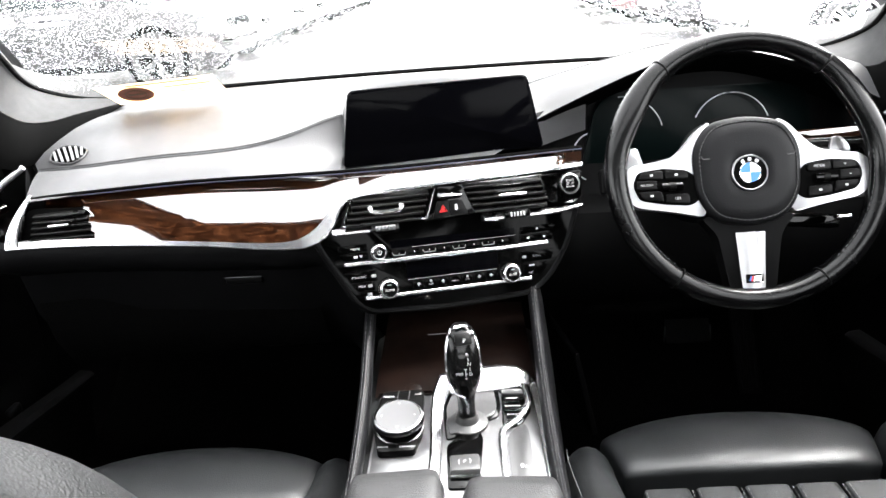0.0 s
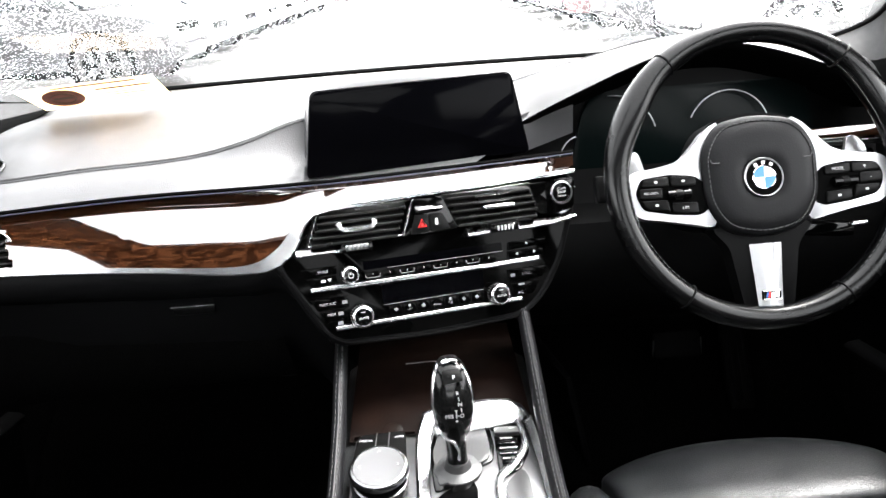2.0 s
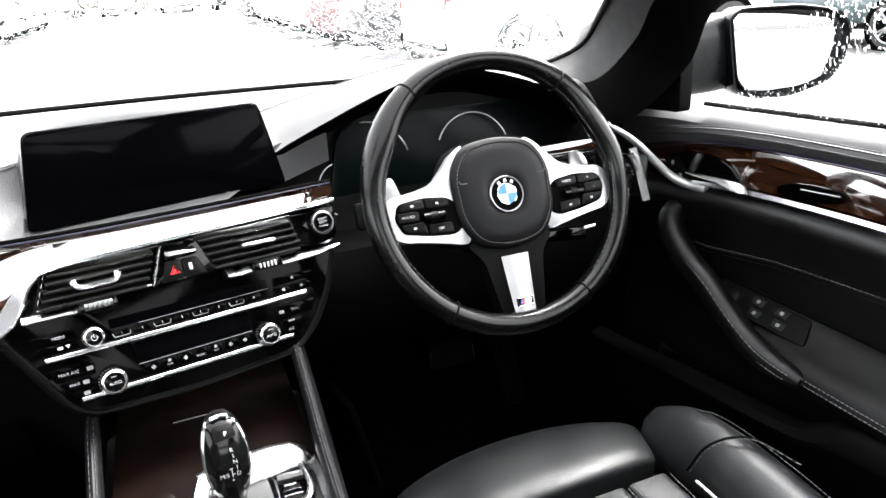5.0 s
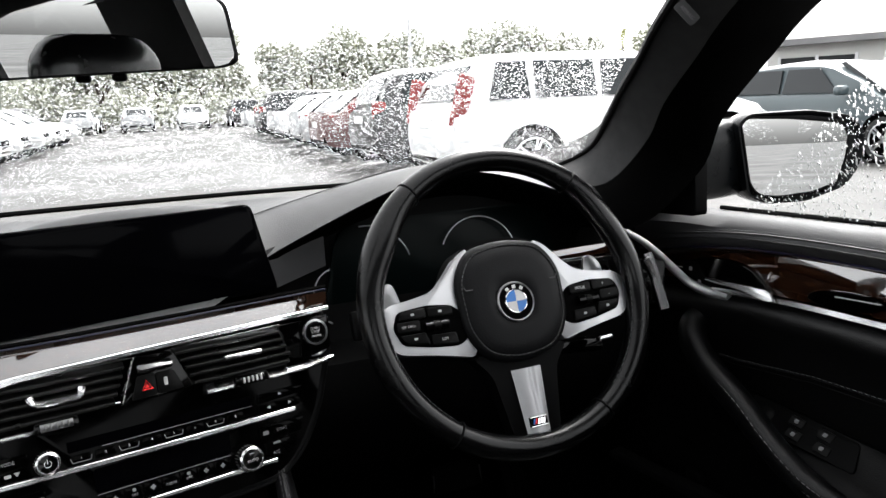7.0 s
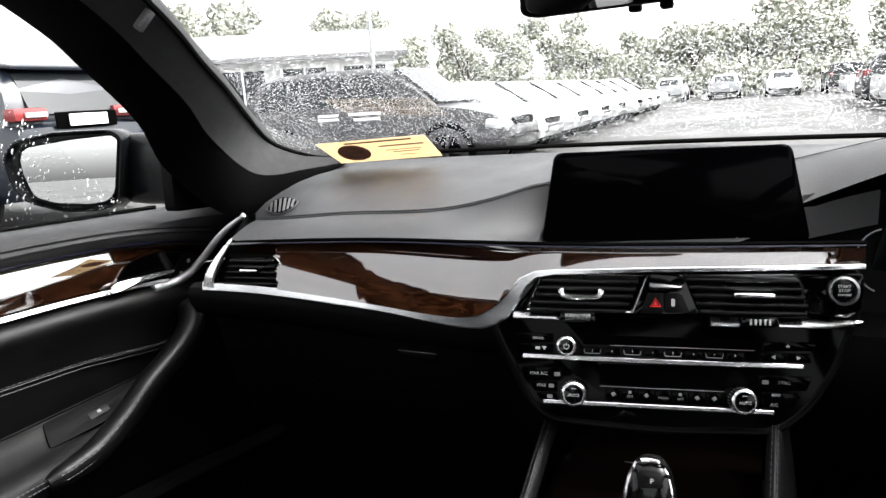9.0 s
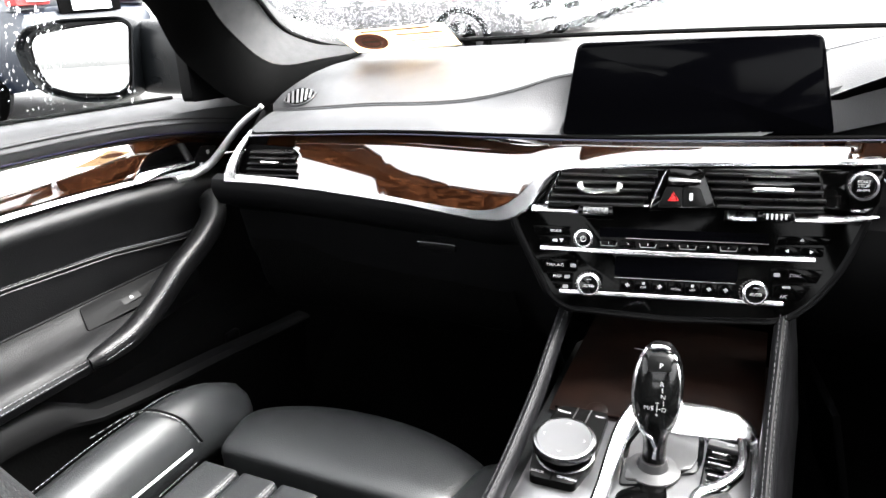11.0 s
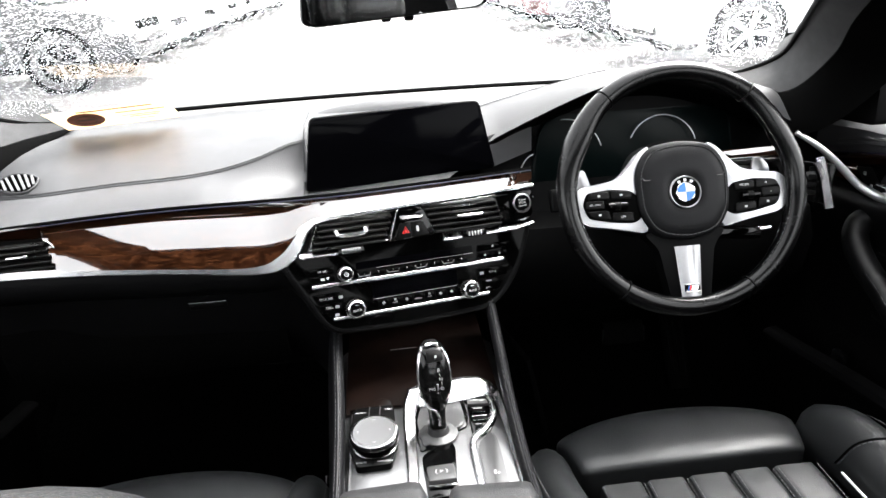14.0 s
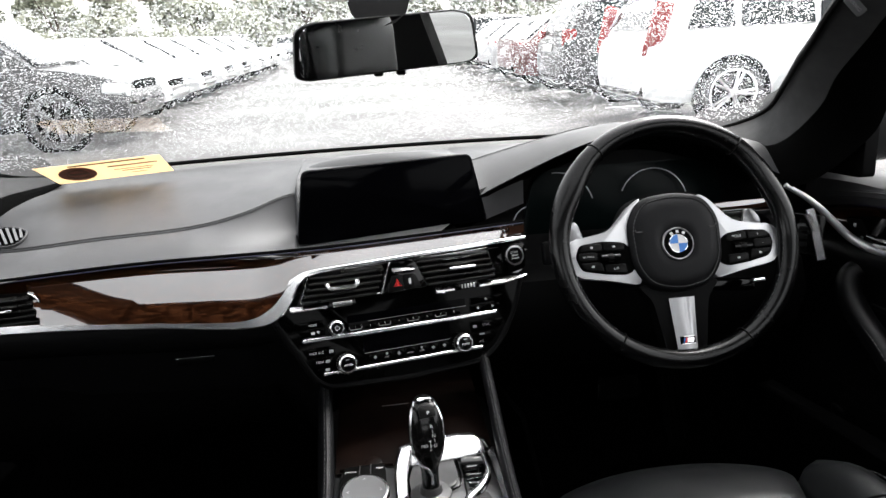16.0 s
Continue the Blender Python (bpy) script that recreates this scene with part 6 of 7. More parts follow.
def door(side):
    root = thing("door_1" if side < 0 else "door_2", "closed car door with leather trim, walnut strip and armrest", "car door", (side * 0.75, 0.5, 0.4), kind="structure")
    ys = spread(-0.05, 1.06, 48)

    def X(x):
        return side * x
    # upper pad below the glass
    rows = []
    for y in ys:
        zt = glide(y, DEC_Y, DEC_TOP) + 0.004
        zb = lerp(y, [-0.05, 0.6, 0.95, 1.06], [1.004, 1.002, 0.984, 0.972])
        rows.append([Vector((X(x), y, z)) for x, z in ((0.790, zb - 0.008), (0.772, zb), (0.752, zb - 0.001), (0.738, zb - 0.006), (0.726, zb - 0.018), (0.724, zt + 0.012), (0.730, zt + 0.003), (0.742, zt - 0.002))])
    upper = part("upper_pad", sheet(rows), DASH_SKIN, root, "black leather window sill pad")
    for k, d in enumerate((0.0, 0.0075)):
        line = [Vector((X(0.7225 + 0.0003 * k), y, glide(y, DEC_Y, DEC_TOP) + 0.018 + d)) for y in spread(0.0, 1.0, 40)]
        part("seam_cord", tube(line, 0.0011, 5), DOOR_SKIN, upper)
    stitches([p + Vector((X(-0.001), 0, 0.0035)) for p in line], DARK_STITCH, upper, 0.004, 0.0022, 0.0005)
    seal = [Vector((X(0.768), y, lerp(y, [-0.05, 0.6, 0.95], [1.004, 1.002, 0.984]) + 0.002)) for y in spread(0.0, 0.92, 20)]
    part("glass_seal", tube(seal, 0.0035, 6), RUBBER, root)

    # walnut strip, bowed outwards
    rows = []
    for y in ys:
        a, b = glide(y, DEC_Y, DEC_LOW) + 0.006, glide(y, DEC_Y, DEC_TOP)
        rows.append([Vector((X(0.742 - 0.0022 * math.sin(math.pi * s) + 0.0135 * (s - 0.5)), y, a + (b - a) * s)) for s in spread(0, 1, 11)])
    part("walnut_strip", sheet(rows), WOOD, root, "high-gloss lacquered walnut inlay")
    guide = [Vector((X(0.735), y, glide(y, DEC_Y, DEC_TOP) + 0.003)) for y in ys]
    part("light_guide", tube(guide, 0.0011, 5), AMBIENT, root)
    line = [Vector((X(0.7325), y, glide(y, DEC_Y, DEC_LOW))) for y in ys if y < 0.90]
    part("silver_strip", ribbon(line, 0.0085, 0.006, (side * 0.42, 0, 0.91)), PEARL, root, "satin silver trim line")
    line = smooth_line([(X(0.7325), 0.860, 0.8735), (X(0.730), 0.893, 0.8725), (X(0.714), 0.917, 0.883), (X(0.692), 0.927, 0.905), (X(0.668), 0.931, 0.929), (X(0.640), 0.933, 0.952), (X(0.604), 0.935, 0.974)], 5)
    n = len(line)
    part("silver_blade", tube(line, [lerp(i / (n - 1), [0, 0.3, 1], [0.0074, 0.0068, 0.0042]) for i in range(n)], 10), BLADE_METAL, root, "satin silver blade")

    # inside handle in its bowl
    hm = [(0.780, 0.885), (0.882, 0.875), (0.925, 0.869), (0.962, 0.905), (0.908, 0.921), (0.865, 0.926), (0.825, 0.920), (0.797, 0.899)]
    fm = Matrix(((0, 0, -side, X(0.7355)), (1, 0, 0, 0), (0, 1, 0, 0), (0, 0, 0, 1)))
    bowl = rounded(hm, [0.004, 0.006, 0.008, 0.006, 0.02, 0.02, 0.02, 0.012])
    part("handle_bowl", prism(bowl, -0.004, 0.0025, 0.001, fm), PIANO, root)
    part("bowl_edge", tube([fm @ Vector((y, z, 0.003)) for y, z in bowl + bowl[:1]], 0.0008, 5), PIANO, root)
    lev = rounded([(0.778, 0.887), (0.791, 0.8985), (0.84, 0.8962), (0.896, 0.8925), (0.897, 0.8885), (0.83, 0.8895), (0.79, 0.8852)], 0.003, 3)
    part("door_handle", prism([(y - 0.84, z - 0.893) for y, z in lev], 0.0, 0.007, 0.002, fm @ pose(0.84, 0.893, 0.007, -30, 0, 0)), PEARL, root, "satin silver inside door handle")
    keys = part("lock_keys", prism(rounded([(0.888, 0.877), (0.922, 0.870), (0.958, 0.904), (0.926, 0.911)], 0.003), 0, 0.005, 0.001, fm), KEY_BLACK, root)
    for y, z in ((0.917, 0.883), (0.936, 0.899)):
        part("symbol", prism(rounded([(y - 0.003, z - 0.003), (y + 0.003, z - 0.003), (y + 0.003, z + 0.003), (y - 0.003, z + 0.003)], 0.001, 2), 0.005, 0.0054, 0, fm), PRINT, keys)

    # middle panel, leather above and armrest below
    rows = []
    for y in ys:
        zt = glide(y, DEC_Y, DEC_LOW) - 0.006
        rows.append([Vector((X(x), y, z)) for x, z in ((0.744, zt + 0.002), (0.732, zt - 0.001), (0.7235, zt - 0.007), (0.719, zt - 0.017), (0.7205, zt - 0.028), (0.728, zt - 0.042), (0.734, 0.815), (0.738, 0.79), (0.741, 0.755), (0.748, 0.70), (0.755, 0.60))])
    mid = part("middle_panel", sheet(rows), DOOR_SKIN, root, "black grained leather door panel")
    for d in (0.0, 0.006):
        line = [Vector((X(0.7335 + 0.0009 * d / 0.006), y, lerp(y, [0.0, 0.56, 0.724, 0.86], [0.826, 0.818, 0.806, 0.784]) - d)) for y in spread(0.0, 0.88, 30)]
        part("seam_cord", tube(line, 0.0010, 5), DOOR_SKIN, mid)
    stitches([p + Vector((X(-0.001), 0, 0.009)) for p in line], STITCH, mid, 0.004, 0.0022, 0.0005)
    rows = []
    for y in spread(-0.05, 0.87, 40):
        k = lerp(y, [-0.05, 0.62, 0.74, 0.87], [1.0, 1.0, 0.55, 0.12])
        up = lerp(y, [-0.05, 0.45, 0.87], [0.006, 0.004, 0.0])
        rows.append([Vector((X(0.742 - a * k), y, z + up)) for a, z in ((-0.006, 0.754), (0.004, 0.750), (0.016, 0.739), (0.030, 0.7265), (0.044, 0.7205), (0.057, 0.716), (0.066, 0.708), (0.070, 0.698), (0.067, 0.688), (0.056, 0.681), (-0.005, 0.672))])
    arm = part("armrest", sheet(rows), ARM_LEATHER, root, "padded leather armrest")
    crease = [Vector((X(0.7385), y, lerp(y, [-0.05, 0.45, 0.87], [0.757, 0.7555, 0.7515]))) for y in spread(0.0, 0.86, 20)]
    part("seam_cord", tube(crease, 0.0016, 5), PLASTIC, arm)
    for d in (0.0, 0.006):
        line = [Vector((X(0.6712 + 0.0015 * (d > 0)), y, 0.7005 + d + lerp(y, [-0.05, 0.45, 0.87], [0.006, 0.004, 0.0]))) for y in spread(0.1, 0.615, 22)]
        stitches(line, STITCH, arm, 0.0038, 0.0022, 0.0006)
    # pull handle: a stitched strap from the armrest up to the silver line
    strap = smooth_line([(0.676, 0.612, 0.703), (0.674, 0.645, 0.705), (0.674, 0.685, 0.712), (0.677, 0.735, 0.733), (0.682, 0.785, 0.759), (0.690, 0.845, 0.781), (0.700, 0.888, 0.802), (0.715, 0.910, 0.822), (0.735, 0.912, 0.832)], 6)
    pts = [Vector((X(p.x), p.y, p.z)) for p in strap]
    n = len(pts)
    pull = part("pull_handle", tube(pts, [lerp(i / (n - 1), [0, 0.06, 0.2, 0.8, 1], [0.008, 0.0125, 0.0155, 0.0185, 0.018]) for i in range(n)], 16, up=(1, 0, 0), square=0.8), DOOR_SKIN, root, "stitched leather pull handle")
    for d in (-0.0045, 0.0045):
        stitches([p + Vector((X(-0.0150), -0.004 - d * 0.6, d + 0.004)) for p in pts[3:-6]], STITCH, pull, 0.0034, 0.0020, 0.0006)

    # window switches
    sw = Matrix.Translation((X(0.7230), 0.727, 0.7368)) @ pose(0, 0, 0, 0, side * -42, 0)
    pl = rounded([(-0.019, -0.068), (0.017, -0.082), (0.019, 0.050), (-0.004, 0.086), (-0.019, 0.084)] if side > 0 else [(0.019, -0.068), (-0.017, -0.082), (-0.019, 0.050), (0.004, 0.086), (0.019, 0.084)], 0.005)
    pl = [(-x, y) for x, y in pl]
    bed = part("switch_panel", prism(pl, -0.012, 0.0022, 0.001, sw), POCKET, root, "black plastic window switch panel")
    spots = [(0.002, 0.0)] if side < 0 else [(-0.008, 0.004), (0.009, 0.010), (-0.008, -0.036), (0.009, -0.030)]
    for x, y in spots:
        k = part("window_switch", pillow(0.013, 0.030 if side < 0 else 0.020, 0.005, 0.0015, sw @ pose(x, y, 0.002, 6, 0, 0), cuts=3), KEY_BLACK, bed)
        part("symbol", prism(rounded([(x - 0.0025, y - 0.0028), (x + 0.0025, y - 0.0028), (x + 0.0025, y + 0.0028), (x - 0.0025, y + 0.0028)], 0.0012, 2), 0.0046, 0.0051, 0, sw), DULL_PRINT, k)
    if side > 0:
        part("mirror_knob", lathe([(0, 0), (0.012, 0), (0.0115, 0.005), (0.009, 0.006), (0, 0.006)], sw @ pose(0.0, 0.052, -0.002), 22), KEY_BLACK, bed)

    # lower panel with pocket
    rows = []
    for y in ys:
        lip = glide(y, [-0.05, 0.48, 0.545, 0.575, 0.605, 0.64, 0.72, 0.833, 0.975, 1.06], [0.690, 0.686, 0.678, 0.664, 0.640, 0.629, 0.615, 0.598, 0.573, 0.560])
        w = lerp(y, [0.45, 0.55, 0.62, 1.06], [0.034, 0.034, 0.013, 0.010])
        rows.append([Vector((X(x), y, z)) for x, z in ((0.755, 0.64), (0.752, lip - 0.05), (0.712, lip - 0.06), (0.706, lip - 0.01), (0.702, lip), (0.692, lip - 0.002), (0.684, lip - 0.3 * w), (0.677, lip - w), (0.679, lip - w - 0.006), (0.692, lip - w - 0.02), (0.71, lip - 0.14), (0.725, 0.33))])
    part("pocket_lip", sheet([r[3:9] for r in rows]), POCKET, root, "hard black plastic pocket lip")
    part("pocket_panel", sheet([r[8:] for r in rows]), RUBBER, root)
    part("pocket_back", sheet([r[:4] for r in rows]), RUBBER, root)
    part("pocket_button", pillow(0.012, 0.03, 0.02, 0.005, pose(X(0.72), 0.90, 0.585), cuts=3), PLASTIC, root)

    # triangle at the mirror foot
    tri = rounded([(0.896, 0.985), (1.04, 0.975), (0.99, 1.06), (0.918, 1.105), (0.902, 1.10)], 0.008)
    tm = Matrix(((0, 0, -side, X(0.712)), (1, 0, 0, 0), (0, 1, 0, 0), (0, 0, 0, 1)))
    part("mirror_triangle", prism(tri, -0.008, 0.012, 0.006, tm), PLASTIC, root)
    if side > 0:
        # black oval set on the walnut, with a thin satin bar
        oval = [(0.690 + 0.048 * math.cos(k * math.tau / 24), 0.914 + 0.011 * math.sin(k * math.tau / 24) - 0.12 * 0.048 * math.cos(k * math.tau / 24)) for k in range(24)]
        oval_plate = part("black_oval", prism(oval, 0.002, 0.0065, 0.001, fm), PIANO, root)
        part("oval_bar", tube([fm @ Vector((0.70, 0.917, 0.0075)), fm @ Vector((0.645, 0.922, 0.0075))], 0.0012, 6), SATIN, oval_plate)
    return root


door(-1)
door(1)


# ---- outside mirrors ----
def outside_mirror(side):
    root = thing("door_mirror", "rain-spotted dark door mirror with folding arm", "door mirror", (side * 0.85, 1.05, 0.98), group="door mirrors")
    mx, my, mz = (-1.112, 1.045, 1.035) if side < 0 else (1.066, 1.060, 1.029)
    # the glass leans so that it shows the road behind
    aim = (Vector((0.03, 0.1, 1.17)) - Vector((mx, my, mz))).normalized()
    back = Vector((side * 0.10, -0.97, -0.02)).normalized()
    nrm = (aim + back).normalized()
    gx = Vector((0, 0, 1)).cross(nrm).normalized()
    gy = nrm.cross(gx)
    g = Matrix.Translation((mx, my, mz)) @ Matrix((gx, gy, nrm)).transposed().to_4x4()
    # outlines run from the top inner corner outwards: the outer end is cut back below
    shell_edge = [(-0.106, 0.062), (-0.086, 0.078), (0.020, 0.080), (0.095, 0.068), (0.121, 0.036), (0.112, -0.022), (0.088, -0.056), (0.020, -0.079), (-0.050, -0.081), (-0.084, -0.066)]
    glass_edge = [(-0.098, 0.060), (-0.086, 0.0705), (-0.010, 0.0665), (0.076, 0.056), (0.089, 0.036), (0.087, -0.004), (0.073, -0.047), (0.034, -0.062), (-0.030, -0.068), (-0.064, -0.064), (-0.080, -0.044)]
    if side < 0:
        shell_edge = [(-x * 1.06, y * 0.97 - 0.002) for x, y in shell_edge]
        glass_edge = [(-x * 1.05, y * 0.93 - 0.002) for x, y in glass_edge]
    ring = rounded(shell_edge, 0.014)
    shell = []
    for s, d in ((0.90, -0.004), (0.97, 0.004), (1.0, 0.004), (1.02, -0.006), (1.02, -0.05), (0.90, -0.085), (0.6, -0.105), (0.2, -0.112)):
        shell.append([g @ Vector((x * s, y * s, d)) for x, y in ring])
    part("housing", sheet(shell, ring=True, ends=True), MIRROR_SHELL, root, "dark blue-black mirror housing")
    part("mirror_glass", prism(rounded(glass_edge, 0.012), -0.006, 0.003, 0.001, g), MIRROR, root, "silvered mirror glass", smooth=False)
    part("mirror_rim", tube([g @ Vector((x * 1.02, y * 1.025, 0.002)) for x, y in rounded(glass_edge, 0.012)], 0.0028, 6, closed=True), RUBBER, root)
    # foot between the door and the housing
    inner = abs(mx) - 0.100
    rows = []
    for x, y0, y1, z0, z1 in ((0.775, 1.075, 1.150, 0.955, 1.070), (0.83, 1.088, 1.165, 0.956, 1.078), (0.88, 1.097, 1.175, 0.957, 1.084), (0.93, 1.102, 1.180, 0.957, 1.090), (inner - 0.005, 1.104, 1.180, 0.957, 1.098), (inner + 0.04, 1.108, 1.175, 0.960, 1.098)):
        yc, zc, ry, rz = (y0 + y1) / 2, (z0 + z1) / 2, (y1 - y0) / 2, (z1 - z0) / 2
        row = []
        for k in range(20):
            c, q = math.cos(k * math.tau / 20), math.sin(k * math.tau / 20)
            row.append(Vector((side * x, yc + ry * math.copysign(abs(c) ** 0.55, c), zc + rz * math.copysign(abs(q) ** 0.55, q))))
        rows.append(row)
    part("foot", sheet(rows, ring=True, ends=True), MIRROR_SHELL, root)

    def spot(a, b):
        k = int(a * len(ring)) % len(ring)
        x, y = ring[k]
        s = 0.1 + 0.9 * b ** 0.22
        return g @ Vector((x * s, y * s, 0.0055)), nrm, Vector((0, 0, -1))
    d = drops_on(spot, 900, 0.0004, 0.0012, 0.9)
    tagged(d, "rain drops clinging to the door mirror", "rain drops", kind="stuff")


outside_mirror(-1)
outside_mirror(1)

# ---- inside mirror ----
inner = thing("rear_view_mirror", "frameless dark inside mirror on a windscreen stem", "mirror", (0.003, 0.77, 1.22))
mc = Vector((0.006, 0.745, 1.2165))
nrm = Vector((0.270, -0.957, -0.05)).normalized()
gx = Vector((0, 0, 1)).cross(nrm).normalized()
gy = nrm.cross(gx)
g = Matrix.Translation(mc) @ Matrix((gx, gy, nrm)).transposed().to_4x4() @ pose(0, 0, 0, 0, 0, 2.5)
ring = rounded([(-0.103, -0.0245), (-0.09, -0.0285), (0.09, -0.0285), (0.103, -0.0245), (0.098, 0.022), (0.080, 0.0285), (-0.080, 0.0285), (-0.098, 0.022)], 0.012)
shell = [[g @ Vector((x * s, y * s, d)) for x, y in ring] for s, d in ((1.0, 0.001), (1.03, -0.001), (1.03, -0.010), (0.93, -0.028), (0.6, -0.036), (0.2, -0.038))]
part("housing", sheet(shell, ring=True, ends=True), PLASTIC, inner)
part("mirror_glass", prism([(x * 0.985, y * 0.97) for x, y in ring], -0.001, 0.002, 0.001, g), MIRROR, inner, "silvered mirror glass", smooth=False)
for x in (-0.008, 0.017):
    part("knob", pillow(0.011, 0.012, 0.007, 0.003, pose(x, 0.760, 1.186), cuts=3), PLASTIC, inner)
part("stem", tube([(0.0, 0.775, 1.215), (0.0, 0.79, 1.24), (-0.002, 0.76, 1.262)], [0.018, 0.022, 0.034], 12), PLASTIC, inner)

# ---- card behind the windscreen ----
card = thing("paper_card", "yellowed service card with brown seal lying against the windscreen", "paper card", (-0.42, 1.05, 1.04))
c0, c1 = Vector((-0.500, 1.046, 1.034)), Vector((-0.332, 1.064, 1.040))
ux_ = (c1 - c0).normalized()
up_ = Vector((0, -0.62, 0.42)).normalized()
up_ = (up_ - ux_ * up_.dot(ux_)).normalized()
cmx = Matrix.Translation((c0 + c1) / 2 + Vector((0, -0.002, 0.002))) @ Matrix((ux_, up_, ux_.cross(up_))).transposed().to_4x4()
sheet_part = part("card", prism([(-0.080, 0.0), (0.085, 0.0), (0.078, 0.060), (-0.094, 0.060)], -0.0005, 0.0003, 0, cmx), CARD, card)
part("seal", lathe([(0, 0), (0.026, 0), (0.026, 0.0003), (0, 0.0003)], cmx @ pose(-0.045, 0.028, 0.0003) @ Matrix.Diagonal((1.0, 0.86, 1, 1)), 30), CARD_SEAL, sheet_part)
part("seal_ring", tube([cmx @ Vector((-0.045 + 0.015 * math.cos(k * math.tau / 24), 0.028 + 0.013 * math.sin(k * math.tau / 24), 0.0008)) for k in range(24)], 0.0007, 4, closed=True), CARD_INK, sheet_part)
for x0, x1, y, h in ((-0.050, 0.056, 0.0550, 0.0036), (0.000, 0.070, 0.041, 0.0034), (0.006, 0.062, 0.029, 0.0016), (0.016, 0.058, 0.023, 0.0020), (0.026, 0.050, 0.014, 0.0014), (-0.057, -0.033, 0.028, 0.0045)):
    part("print_bar", prism([(x0, y - h / 2), (x1, y - h / 2), (x1, y + h / 2), (x0, y + h / 2)], 0.0006, 0.0009, 0, cmx), CARD_INK, sheet_part)


# ---- outside: wet car park ----
ASPHALT = mottled(bumped(simple("wet_asphalt", (0.05, 0.05, 0.05), 0.45, Specular_IOR_Level=0.3), "noise", 60, 0.30, 0.008), 1.2, (0.042, 0.041, 0.040), (0.064, 0.062, 0.060))
worn(ASPHALT, 0.35, 0.42, 0.7)
ground = sheet([[(x, y, 0.0) for x in (-700, -30, 0, 30, 700)] for y in (-700, -20, 10, 40, 700)])
tagged(part("ground", ground, ASPHALT, None, smooth=False), "wet grey asphalt of a car park", "ground", kind="structure")
LINE = simple("road_paint", (0.7, 0.7, 0.68), 0.6)


def paint(name, base):
    return worn(simple(name, base, 0.4, Coat_Weight=0.2, Coat_Roughness=0.15), 3, 0.3, 0.45)


WHITE_PAINT = paint("white_paint", (0.75, 0.76, 0.77))
DARK_PAINT = paint("dark_paint", (0.010, 0.0105, 0.012))
RED_PAINT = paint("red_paint", (0.10, 0.035, 0.035))
SILVER_PAINT = paint("silver_paint", (0.42, 0.43, 0.44))
NAVY_PAINT = paint("navy_paint", (0.006, 0.010, 0.018))
BLUE_GREY = paint("blue_grey_paint", (0.055, 0.075, 0.082))
CAR_GLASS = simple("tinted_glass", (0.02, 0.023, 0.025), 0.08, Specular_IOR_Level=0.3)
TAIL_RED = simple("red_lamp", (0.22, 0.03, 0.03), 0.2)
CLEAR_LAMP = simple("clear_lamp", (0.55, 0.57, 0.58), 0.12)
TYRE = bumped(simple("tyre_rubber", (0.02, 0.02, 0.02), 0.8), "noise", 40, 0.3)
ALLOY = simple("alloy", (0.62, 0.62, 0.63), 0.3, 0.9)
DARK_ALLOY = simple("dark_alloy", (0.03, 0.03, 0.031), 0.35, 0.6)


